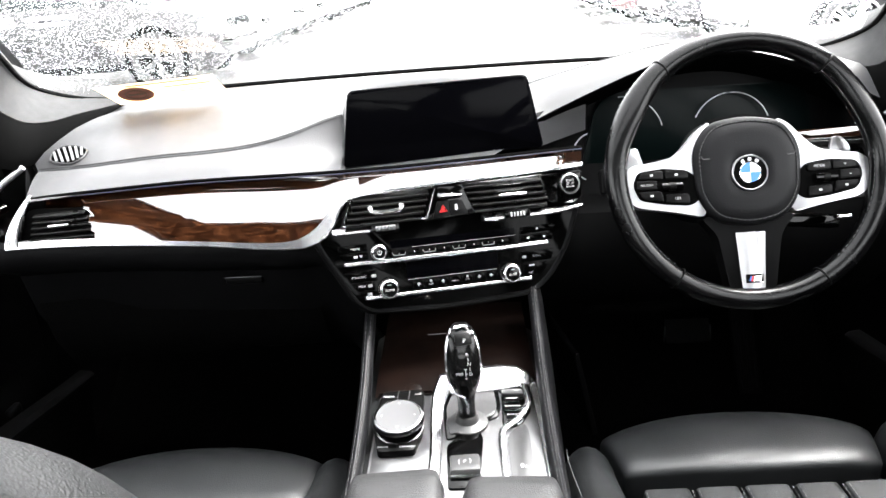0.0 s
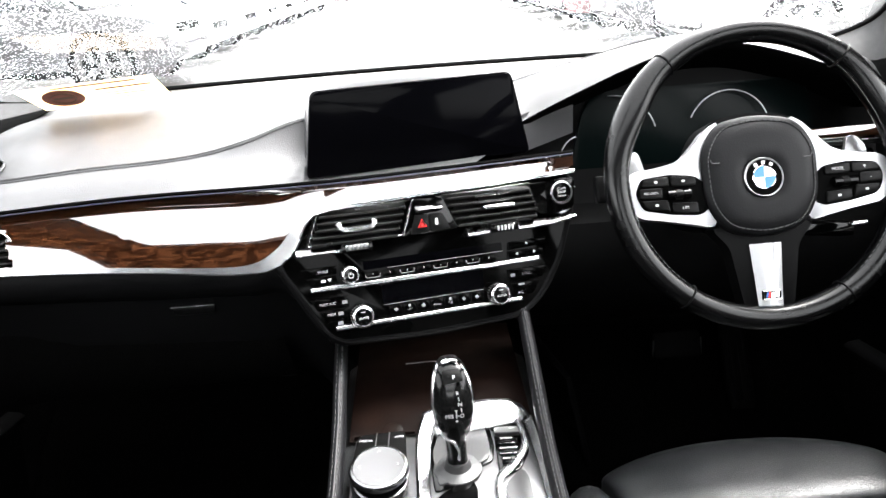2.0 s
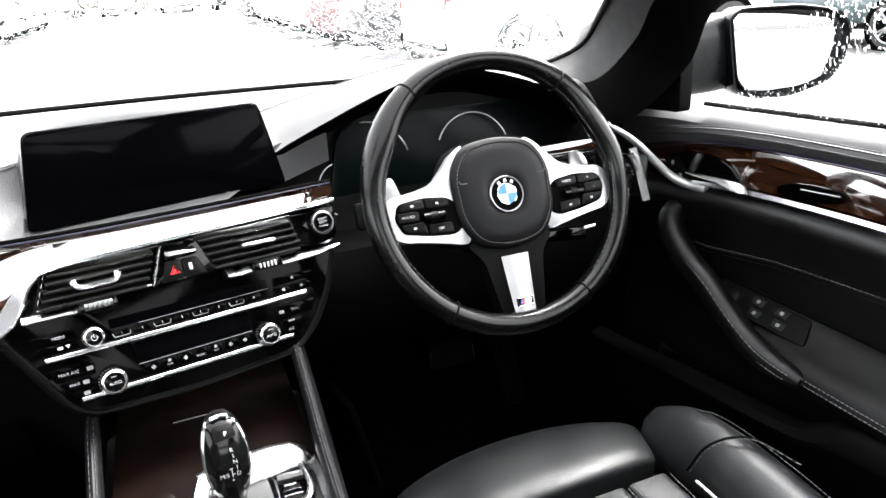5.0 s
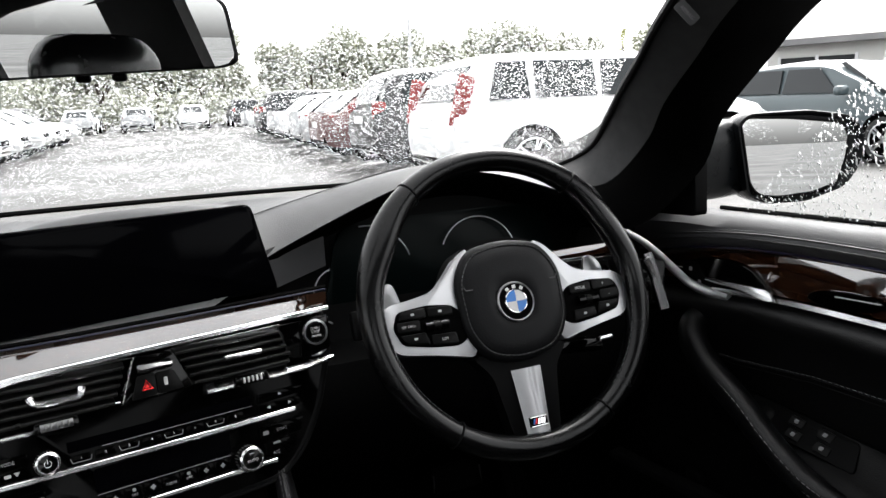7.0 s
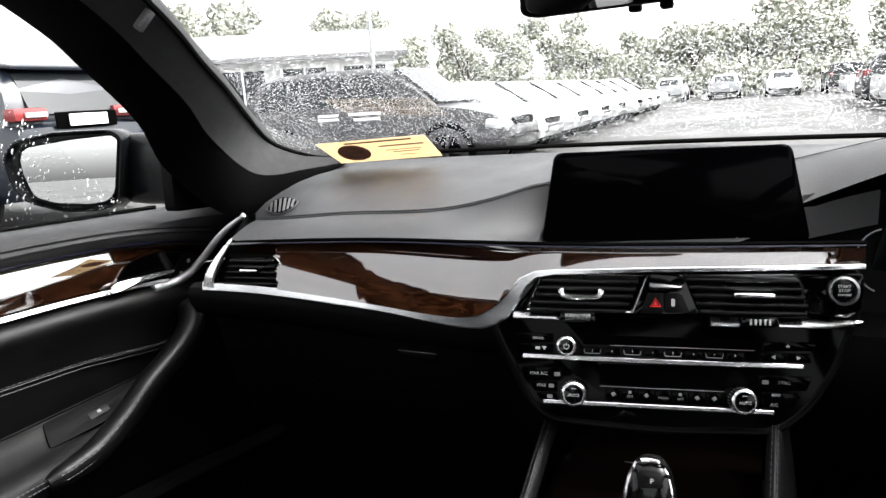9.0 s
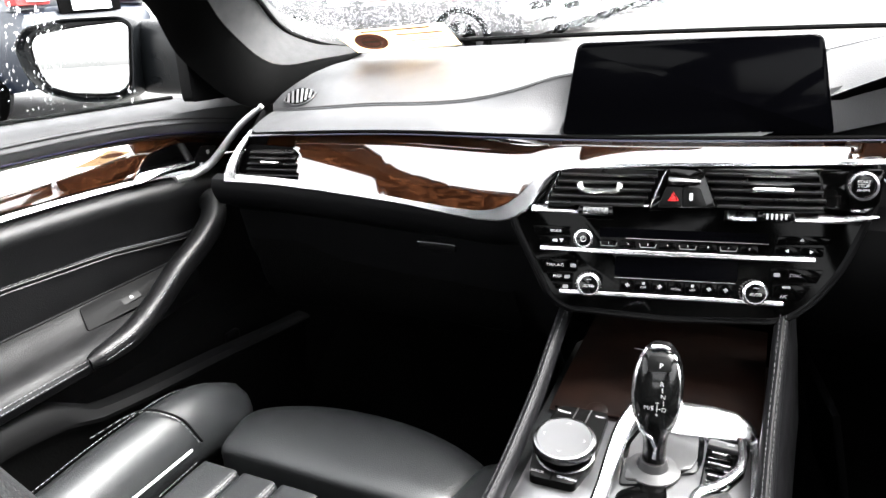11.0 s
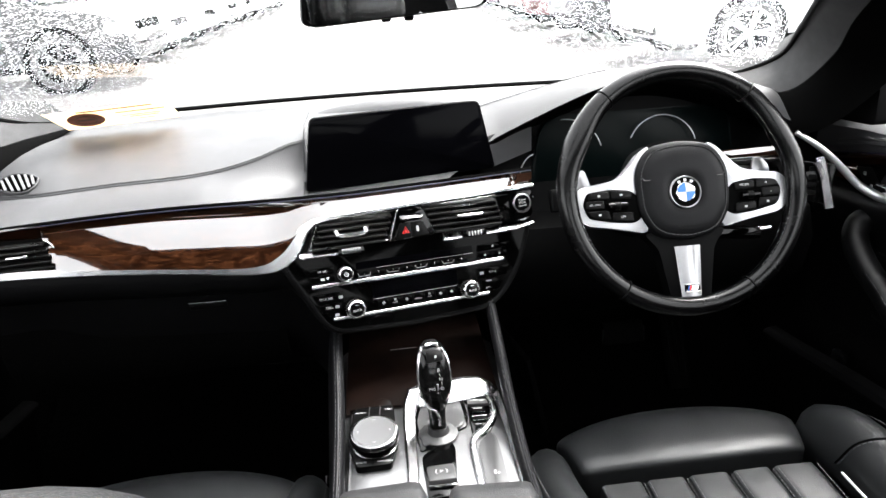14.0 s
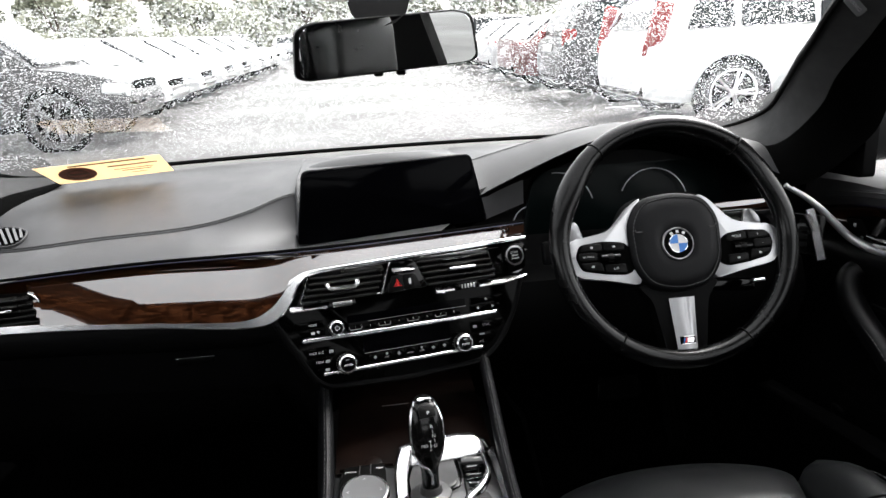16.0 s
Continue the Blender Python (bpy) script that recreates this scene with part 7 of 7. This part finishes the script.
def parked_car(paint_mat, label, suv=True, plate=True, alloy=None, slim=False, tall=False):
    """A car along +x, its nose at the front, on the ground about the origin."""
    car = thing("parked_car", label, "car")
    alloy = alloy or ALLOY
    L, W, H = (4.75, 1.92, 1.68) if suv else (4.6, 1.82, 1.46)
    belt = 1.08 if suv else 0.95
    st = [  # x along, half width, sill, belt height
        (-0.500, 0.74, 0.46, 0.80), (-0.488, 0.90, 0.36, 0.98), (-0.455, 0.96, 0.30, belt - 0.02), (-0.36, 0.99, 0.26, belt), (-0.10, 1.0, 0.24, belt),
        (0.14, 1.0, 0.24, belt - 0.01), (0.26, 0.99, 0.26, belt - 0.05), (0.36, 0.97, 0.28, belt - 0.11), (0.44, 0.92, 0.30, belt - 0.20), (0.482, 0.84, 0.34, belt - 0.32), (0.50, 0.66, 0.42, belt - 0.46)]
    rows = []
    for x, w, lo, hi in st:
        w = w * W / 2
        rows.append([Vector((x * L, s * w * k, z)) for s, k, z in ((-1, 0.0, lo), (-1, 0.86, lo), (-1, 0.97, lo + 0.14), (-1, 1.0, lo + 0.5 * (hi - lo)), (-1, 0.97, hi - 0.08), (-1, 0.90, hi), (-1, 0.0, hi + 0.03), (1, 0.90, hi), (1, 0.97, hi - 0.08), (1, 1.0, lo + 0.5 * (hi - lo)), (1, 0.97, lo + 0.14), (1, 0.86, lo))])
    body = part("body", sheet(rows, ring=True, ends=True), paint_mat, car)
    cab = [(-0.470, 0.70, belt - 0.03), (-0.445, 0.72, H - 0.30), (-0.405, 0.73, H - 0.08), (-0.33, 0.74, H - 0.015), (-0.12, 0.76, H), (0.05, 0.75, H - 0.03), (0.10, 0.74, H - 0.08), (0.19, 0.78, H - 0.32), (0.27, 0.80, belt - 0.07)]
    if not suv:
        cab = [(-0.43, 0.62, belt - 0.04), (-0.34, 0.68, H - 0.22), (-0.26, 0.70, H - 0.05), (-0.10, 0.72, H), (0.03, 0.72, H - 0.03), (0.08, 0.72, H - 0.08), (0.18, 0.76, H - 0.30), (0.26, 0.79, belt - 0.07)]
    rows = []
    for x, w, hi in cab:
        lo = belt - 0.06
        hi = max(hi, lo + 0.01)
        rows.append([Vector((x * L, s * k, z)) for s, k, z in ((-1, W / 2 * 0.90, lo), (-1, W / 2 * 0.90 + (w * W / 2 - W / 2 * 0.90) * 0.9 * (hi - lo) / (H - lo), lo + 0.86 * (hi - lo)), (-1, W / 2 * w * 0.90, hi - 0.02), (0, 0, hi + 0.012), (1, W / 2 * w * 0.90, hi - 0.02), (1, W / 2 * 0.90 + (w * W / 2 - W / 2 * 0.90) * 0.9 * (hi - lo) / (H - lo), lo + 0.86 * (hi - lo)), (1, W / 2 * 0.90, lo))])
    part("roof", sheet(rows, ring=True, ends=True), paint_mat, car)
    # side glass
    for s in (-1, 1):
        spans = ((-0.40, -0.29), (-0.275, -0.10), (-0.085, 0.13)) if suv else ((-0.30, -0.105), (-0.09, 0.12))
        for a, b in spans:
            ta = a + (0.03 if a < -0.28 else 0.005)
            tb = b - (0.085 if b > 0.1 else 0.005)
            z0, z1 = belt + 0.02, H - 0.13
            y0, y1 = W / 2 * 0.893, W / 2 * 0.80
            quad = [(a * L, s * (y0 + 0.012), z0), (b * L, s * (y0 + 0.012), z0), (tb * L, s * (y1 + 0.006), z1), (ta * L, s * (y1 + 0.006), z1)]
            inner_q = [(x, y - s * 0.03, z) for x, y, z in quad]
            part("side_window", sheet([quad, inner_q], ring=True, ends=True), CAR_GLASS, car)
    # windscreen and rear window
    f = [((0.262, 0.80, belt - 0.02), (0.105, 0.70, H - 0.07))] if suv else [((0.252, 0.79, belt - 0.02), (0.085, 0.68, H - 0.07))]
    (x0, w0, z0), (x1, w1, z1) = f[0]
    quad = [((x0 + 0.008) * L, -w0 * W / 2 * 0.92, z0 + 0.03), ((x0 + 0.008) * L, w0 * W / 2 * 0.92, z0 + 0.03), ((x1 + 0.012) * L, w1 * W / 2 * 0.92, z1 + 0.02), ((x1 + 0.012) * L, -w1 * W / 2 * 0.92, z1 + 0.02)]
    part("windscreen", sheet([quad, [(x - 0.06, y, z - 0.03) for x, y, z in quad]], ring=True, ends=True), CAR_GLASS, car)
    if suv:
        quad = [(-0.476 * L, -0.62 * W / 2, belt + 0.04), (-0.476 * L, 0.62 * W / 2, belt + 0.04), (-0.424 * L, 0.60 * W / 2, H - 0.16), (-0.424 * L, -0.60 * W / 2, H - 0.16)]
    else:
        quad = [(-0.425 * L, -0.60 * W / 2, belt + 0.03), (-0.425 * L, 0.60 * W / 2, belt + 0.03), (-0.315 * L, 0.56 * W / 2, H - 0.12), (-0.315 * L, -0.56 * W / 2, H - 0.12)]
    part("rear_window", sheet([quad, [(x + 0.08, y, z - 0.02) for x, y, z in quad]], ring=True, ends=True), CAR_GLASS, car)
    # lamps, bumpers, mirrors
    for s in (-1, 1):
        if slim:
            lamp = part("tail_lamp", pillow(0.16, 0.46, 0.13, 0.03, pose(-0.478 * L, s * 0.70 * W / 2, belt + 0.04, 0, 0, s * 12), cuts=3), TAIL_RED, car, "slim wraparound tail lamp")
            part("clear_band", pillow(0.03, 0.30, 0.05, 0.01, pose(-0.495 * L - 0.01, s * 0.64 * W / 2, belt + 0.035, 0, 0, s * 12), cuts=3), CLEAR_LAMP, lamp)
        elif tall:
            part("tail_lamp", pillow(0.20, 0.12, 0.62, 0.04, pose(-0.466 * L, s * 0.84 * W / 2, belt + 0.03, 0, 14, s * 25), cuts=4), TAIL_RED, car, "tall red tail lamp")
        else:
            part("tail_lamp", pillow(0.24, 0.14, 0.30 if suv else 0.12, 0.05, pose(-0.468 * L, s * 0.80 * W / 2, belt - 0.08, 0, 0, s * 25), cuts=3), TAIL_RED, car, "red tail lamp")
        part("head_lamp", pillow(0.36, 0.26, 0.15, 0.05, pose(0.452 * L, s * 0.74 * W / 2, belt - 0.36, 0, 12, s * -28), cuts=3), CLEAR_LAMP, car, "clear headlamp")
        part("side_mirror", pillow(0.13, 0.22, 0.14, 0.05, pose(0.16 * L, s * (W / 2 + 0.06), belt + 0.05), cuts=3), paint_mat, car)
        part("sill", pillow(2.3, 0.06, 0.10, 0.03, pose(0, s * W / 2 * 0.94, 0.30), cuts=2), PLASTIC, car)
    part("grille", pillow(0.06, 0.95, 0.30, 0.03, pose(0.487 * L, 0, belt - 0.42), cuts=3), SOFT_BLACK, car)
    part("rear_bumper", pillow(0.10, 1.5, 0.16, 0.04, pose(-0.486 * L, 0, 0.44), cuts=3), PLASTIC, car)
    if plate:
        part("number_plate", pillow(0.02, 0.50, 0.12, 0.005, pose(-0.500 * L - (0.012 if slim else 0), 0, belt - 0.03 if slim else 0.86 if suv else 0.74), cuts=2), WHITE, car, "plain white number plate")
    if slim:
        part("tailgate_recess", pillow(0.03, 0.80, 0.17, 0.02, pose(-0.496 * L, 0, belt - 0.03), cuts=2), SOFT_BLACK, car)
        part("bumper_strip", pillow(0.05, 1.15, 0.07, 0.02, pose(-0.496 * L, 0, 0.84), cuts=3), ALLOY, car, "bright bumper strip")
        part("roof_spoiler", pillow(0.22, 1.30, 0.05, 0.02, pose(-0.425 * L, 0, H - 0.09, 0, -8, 0), cuts=3), paint_mat, car)
    # wheels
    r = 0.375 if suv else 0.33
    for x in (-0.295, 0.305):
        for s in (-1, 1):
            m = pose(x * L, s * (W / 2 - 0.11), r, 90, 0, 0)
            if s < 0:
                m = m @ pose(0, 0, 0, 180, 0, 0)
            m = m @ pose(0, 0, 0, 180, 0, 0)
            part("wheel_arch", lathe([(0, 0.0), (r + 0.05, 0.0), (r + 0.055, 0.117), (0, 0.117)], m, 26), SOFT_BLACK, body)
            wh = part("wheel", lathe([(0.0, -0.10), (r * 0.9, -0.11), (r, -0.08), (r, 0.09), (r * 0.93, 0.118), (r * 0.72, 0.120), (r * 0.70, 0.07), (0, 0.07)], m, 30), TYRE, car)
            part("rim", lathe([(r * 0.66, 0.06), (r * 0.725, 0.125), (r * 0.69, 0.129), (r * 0.60, 0.085)], m, 30), alloy, wh)
            for i in range(5):
                for d in (-7, 7):
                    g = radians(72 * i + d)
                    part("spoke", tube([m @ Vector((0.02 * math.cos(g), 0.02 * math.sin(g), 0.115)), m @ Vector((r * 0.68 * math.cos(g), r * 0.68 * math.sin(g), 0.120))], 0.020, 5, flat=0.8), alloy, wh)
            part("hub", lathe([(0, 0.08), (0.055, 0.08), (0.05, 0.130), (0, 0.132)], m, 14), alloy, wh)
    return car


def put(car, x, y, turn):
    car.matrix_basis = pose(x, y, 0, 0, 0, turn)
    return car


# right-hand row: tails to the aisle
white_suv = put(parked_car(WHITE_PAINT, "white four-wheel-drive wagon parked in wet bay", tall=True), 5.62, 8.45, 0)
white_suv.matrix_basis = white_suv.matrix_basis @ Matrix.Diagonal((1.06, 1, 1, 1))
dark_suv = put(parked_car(DARK_PAINT, "dark grey wagon parked beside the white one"), 5.40, 11.5, 0)
put(parked_car(RED_PAINT, "red hatchback among parked cars", False), 5.15, 14.4, 0)
silver = put(parked_car(SILVER_PAINT, "silver saloon in a row of parked cars", False), 5.2, 17.3, 0)
white_low = put(parked_car(WHITE_PAINT, "white saloon in a row of parked cars", False), -5.55, 12.6, 0)
tagged(white_low, group="row of parked cars")
# left-hand row: noses to the aisle
black_suv = put(parked_car(DARK_PAINT, "black wagon with white lettering on its side", True, False, DARK_ALLOY), -5.40, 10.1, 0)
for x0, x1, z in ((-0.70, -0.32, 0.98), (-0.70, -0.32, 0.92), (-0.14, 0.42, 0.985), (-0.06, 0.40, 0.905)):
    w = part("lettering_bar", prism([(x0, z - 0.022), (x1, z - 0.022), (x1, z + 0.022), (x0, z + 0.022)], 0, 0.004, 0, pose(0, -0.952, 0, 90, 0, 0)), WHITE, black_suv, "plain white lettering bar")
    w.matrix_parent_inverse = Matrix()
for i in range(7):
    copy_thing(white_low, pose(-5.6 - 0.05 * (i % 3), 15.3 + 2.75 * i, 0))
for i, src in enumerate((white_low, silver, dark_suv, white_low, silver)):
    copy_thing(src, pose(5.4, 20.2 + 2.8 * i, 0))
# near neighbours seen through the side windows
navy = put(parked_car(NAVY_PAINT, "navy blue tall wagon standing close by with its tail turned", slim=True), -9.3, 5.75, 180)
navy.matrix_basis = navy.matrix_basis @ Matrix.Diagonal((1, 1, 1.12, 1))
put(parked_car(BLUE_GREY, "blue-grey saloon parked across the lane", False), 9.95, 8.0, -90)
# far row across the end
for i in range(9):
    copy_thing((silver, white_low, dark_suv, silver)[i % 4], pose(-14 + 3.1 * i, 46, 0, 0, 0, 90))

for i in range(7):
    bay = prism([(-2.4, -0.05), (2.4, -0.05), (2.4, 0.05), (-2.4, 0.05)], 0.004, 0.008, 0, pose(5.9, 7.0 + 2.9 * i, 0))
    tagged(part("bay_line", bay, LINE, None, smooth=False), "worn white painted bay line on asphalt", "bay line", "painted bay lines", "structure")

# ---- trees and hedge along the far side ----
LEAF, leaf_n, leaf_l, leaf_b = shader("hazy_foliage", (0.06, 0.08, 0.04), 0.7)
leaf_g = leaf_n.new("ShaderNodeNewGeometry")
leaf_r = leaf_n.new("ShaderNodeValToRGB")
# leaf colours paled: the haze of the wet glass is in them
leaf_r.color_ramp.elements[0].color = (0.20, 0.21, 0.16, 1)
leaf_r.color_ramp.elements[1].color = (0.40, 0.41, 0.33, 1)
leaf_l.new(leaf_g.outputs["Random Per Island"], leaf_r.inputs[0])
leaf_l.new(leaf_r.outputs[0], leaf_b.inputs["Base Color"])
BARK = mottled(bumped(simple("bark", (0.08, 0.06, 0.05), 0.9), "noise", 12, 0.6, 0.02), 6, (0.05, 0.04, 0.03), (0.12, 0.10, 0.08))
PALM = simple("yellowed_blades", (0.22, 0.24, 0.06), 0.6)


def leaf_cloud(lumps, count, size, seed, flat=0.7):
    """Leaf clumps scattered through a few lumps of crown."""
    rng = random.Random(seed)
    verts, faces = [], []
    for _ in range(count):
        c, r = rng.choice(lumps)
        d = Vector((rng.gauss(0, 1), rng.gauss(0, 1), rng.gauss(0, flat)))
        p = Vector(c) + d.normalized() * r * rng.random() ** 0.35
        a = Vector((rng.gauss(0, 1), rng.gauss(0, 1), rng.gauss(0, 1))).normalized()
        b = a.cross(Vector((rng.gauss(0, 1), rng.gauss(0, 1), rng.gauss(0, 1)))).normalized()
        s = size * (0.6 + 0.8 * rng.random())
        k = len(verts)
        verts += [p - a * s, p + b * s * 0.5, p + a * s, p - b * s * 0.5]
        faces.append((k, k + 1, k + 2, k + 3))
    mesh = bpy.data.meshes.new("crown")
    mesh.from_pydata(verts, [], faces)
    mesh.materials.append(LEAF)
    return mesh


def tree(x, y, h, seed):
    rng = random.Random(seed)
    root = thing("tree", "leafy dark tree behind the parked cars", "tree", (x, y, 0), group="trees")
    base = Vector((x, y, 0))
    part("trunk", tube([base, base + Vector((0.1, 0, h * 0.3)), base + Vector((0.0, 0.1, h * 0.62))], [0.20, 0.15, 0.08], 8), BARK, root)
    lumps = []
    for i in range(9):
        a = rng.random() * math.tau
        top = base + Vector((math.cos(a) * h * 0.26, math.sin(a) * h * 0.26, h * (0.42 + 0.5 * rng.random())))
        lumps.append((top, h * (0.13 + 0.10 * rng.random())))
        if i < 5:
            part("limb", tube([base + Vector((0.05, 0, h * 0.30)), (base + Vector((0, 0, h * 0.4))).lerp(top, 0.6), top], [0.08, 0.05, 0.02], 6), BARK, root)
    crown = new("crown", leaf_cloud(lumps, 2600, h * 0.035, seed))
    crown.parent = root
    crown.matrix_parent_inverse = Matrix.Translation(-base)


random.seed(5)
for i in range(22):
    tree(-34 + 3.2 * i + random.uniform(-1.5, 1.5), 53 + random.uniform(-2, 6), random.uniform(5.0, 7.6), 40 + i)
for i, (x, y, h) in enumerate(((-24, 40, 7.0), (-30, 33, 7.5), (19, 36, 5.0), (25, 31, 4.6), (17, 44, 5.4))):
    tree(x, y, h, 90 + i)
hedge = new("hedge", leaf_cloud([((x, 51 + 0.6 * math.sin(x), 1.3), 1.5) for x in spread(-45, 45, 60)], 16000, 0.22, 7))
tagged(hedge, "dense dark hedge along the end of the car park", "hedge", kind="stuff")

# cabbage tree with pale blades
palm = thing("palm_tree", "cabbage palm with yellow-green blades", "palm", (19.7, 27, 0))
part("trunk", tube([(19.7, 27, 0), (19.8, 27, 1.6), (19.7, 27, 3.2)], [0.16, 0.13, 0.11], 8), BARK, palm)
rng = random.Random(3)
for i in range(46):
    a, e = rng.random() * math.tau, radians(rng.uniform(-25, 80))
    d = Vector((math.cos(a) * math.cos(e), math.sin(a) * math.cos(e), math.sin(e)))
    b0 = Vector((19.7, 27, 3.2))
    mid_p, tip = b0 + d * 0.55, b0 + d * 1.05 + Vector((0, 0, -0.18))
    part("blade", ribbon([b0, mid_p, tip], [0.05, 0.06, 0.01], 0.006, (-math.sin(a), math.cos(a), 0)), PALM, palm)


# ---- buildings ----
WALL_W = mottled(simple("pale_render", (0.6, 0.6, 0.58), 0.8), 0.6, (0.55, 0.55, 0.53), (0.66, 0.66, 0.64))
ROOF_G = mottled(bumped(simple("grey_roof", (0.2, 0.2, 0.2), 0.6), "noise", 8, 0.3), 1.0, (0.15, 0.15, 0.155), (0.24, 0.24, 0.24))


def low_building(name, label, x, y, w, d, h, turn, bays):
    b = thing(name, label, "building", (x, y, 0))
    m = pose(x, y, 0, 0, 0, turn)
    part("wall", prism([(-w / 2, -d / 2), (w / 2, -d / 2), (w / 2, d / 2), (-w / 2, d / 2)], 0, h, 0, m), WALL_W, b, smooth=False)
    over = 0.6
    rows = [[m @ Vector((sx * (w / 2 + over), yy, zz)) for sx in (-1, 1)] for yy, zz in ((-d / 2 - over, h), (-d / 2 - over, h + 0.18), (0, h + 0.18 + d * 0.16), (d / 2 + over, h + 0.18), (d / 2 + over, h), (0, h + 0.02))]
    part("roof", sheet([list(r) for r in zip(*rows)], ring=True, ends=True), ROOF_G, b, smooth=False)
    for i in range(bays):
        cx = -w / 2 + w * (i + 0.5) / bays
        win = part("window", prism([(cx - w / bays * 0.36, 0.9), (cx + w / bays * 0.36, 0.9), (cx + w / bays * 0.36, h - 0.35), (cx - w / bays * 0.36, h - 0.35)], 0.0, 0.05, 0, m @ Matrix.Translation((0, -d / 2 - 0.0, 0)) @ pose(0, 0, 0, 90, 0, 0)), CAR_GLASS, b, smooth=False)
        for e in (-0.37, 0.0, 0.37):
            part("frame", prism([(cx + w / bays * e - 0.04, 0.85), (cx + w / bays * e + 0.04, 0.85), (cx + w / bays * e + 0.04, h - 0.3), (cx + w / bays * e - 0.04, h - 0.3)], 0.05, 0.09, 0, m @ Matrix.Translation((0, -d / 2, 0)) @ pose(0, 0, 0, 90, 0, 0)), WHITE_PAINT, win, smooth=False)
    return b


low_building("showroom", "low pale showroom with grey roof and glazed front", -24, 27, 16, 9, 3.2, 38, 6)
low_building("workshop", "pale workshop building with low grey roof", 24.5, 12.5, 14, 8, 2.2, -62, 5)
lamp = thing("street_lamp", "slim grey lamp post in the car park", "lamp post", (-13.5, 24, 0))
part("post", tube([(-13.5, 24, 0), (-13.5, 24, 7.5)], [0.09, 0.06], 10), SILVER_PAINT, lamp)
part("lamp_head", pillow(0.6, 0.25, 0.12, 0.05, pose(-13.2, 24, 7.5), cuts=3), SILVER_PAINT, lamp)
mast = thing("street_lamp", "slim grey lamp post in the car park", "lamp post", (10.5, 30, 0))
part("post", tube([(10.5, 30, 0), (10.5, 30, 8)], [0.09, 0.06], 10), SILVER_PAINT, mast)
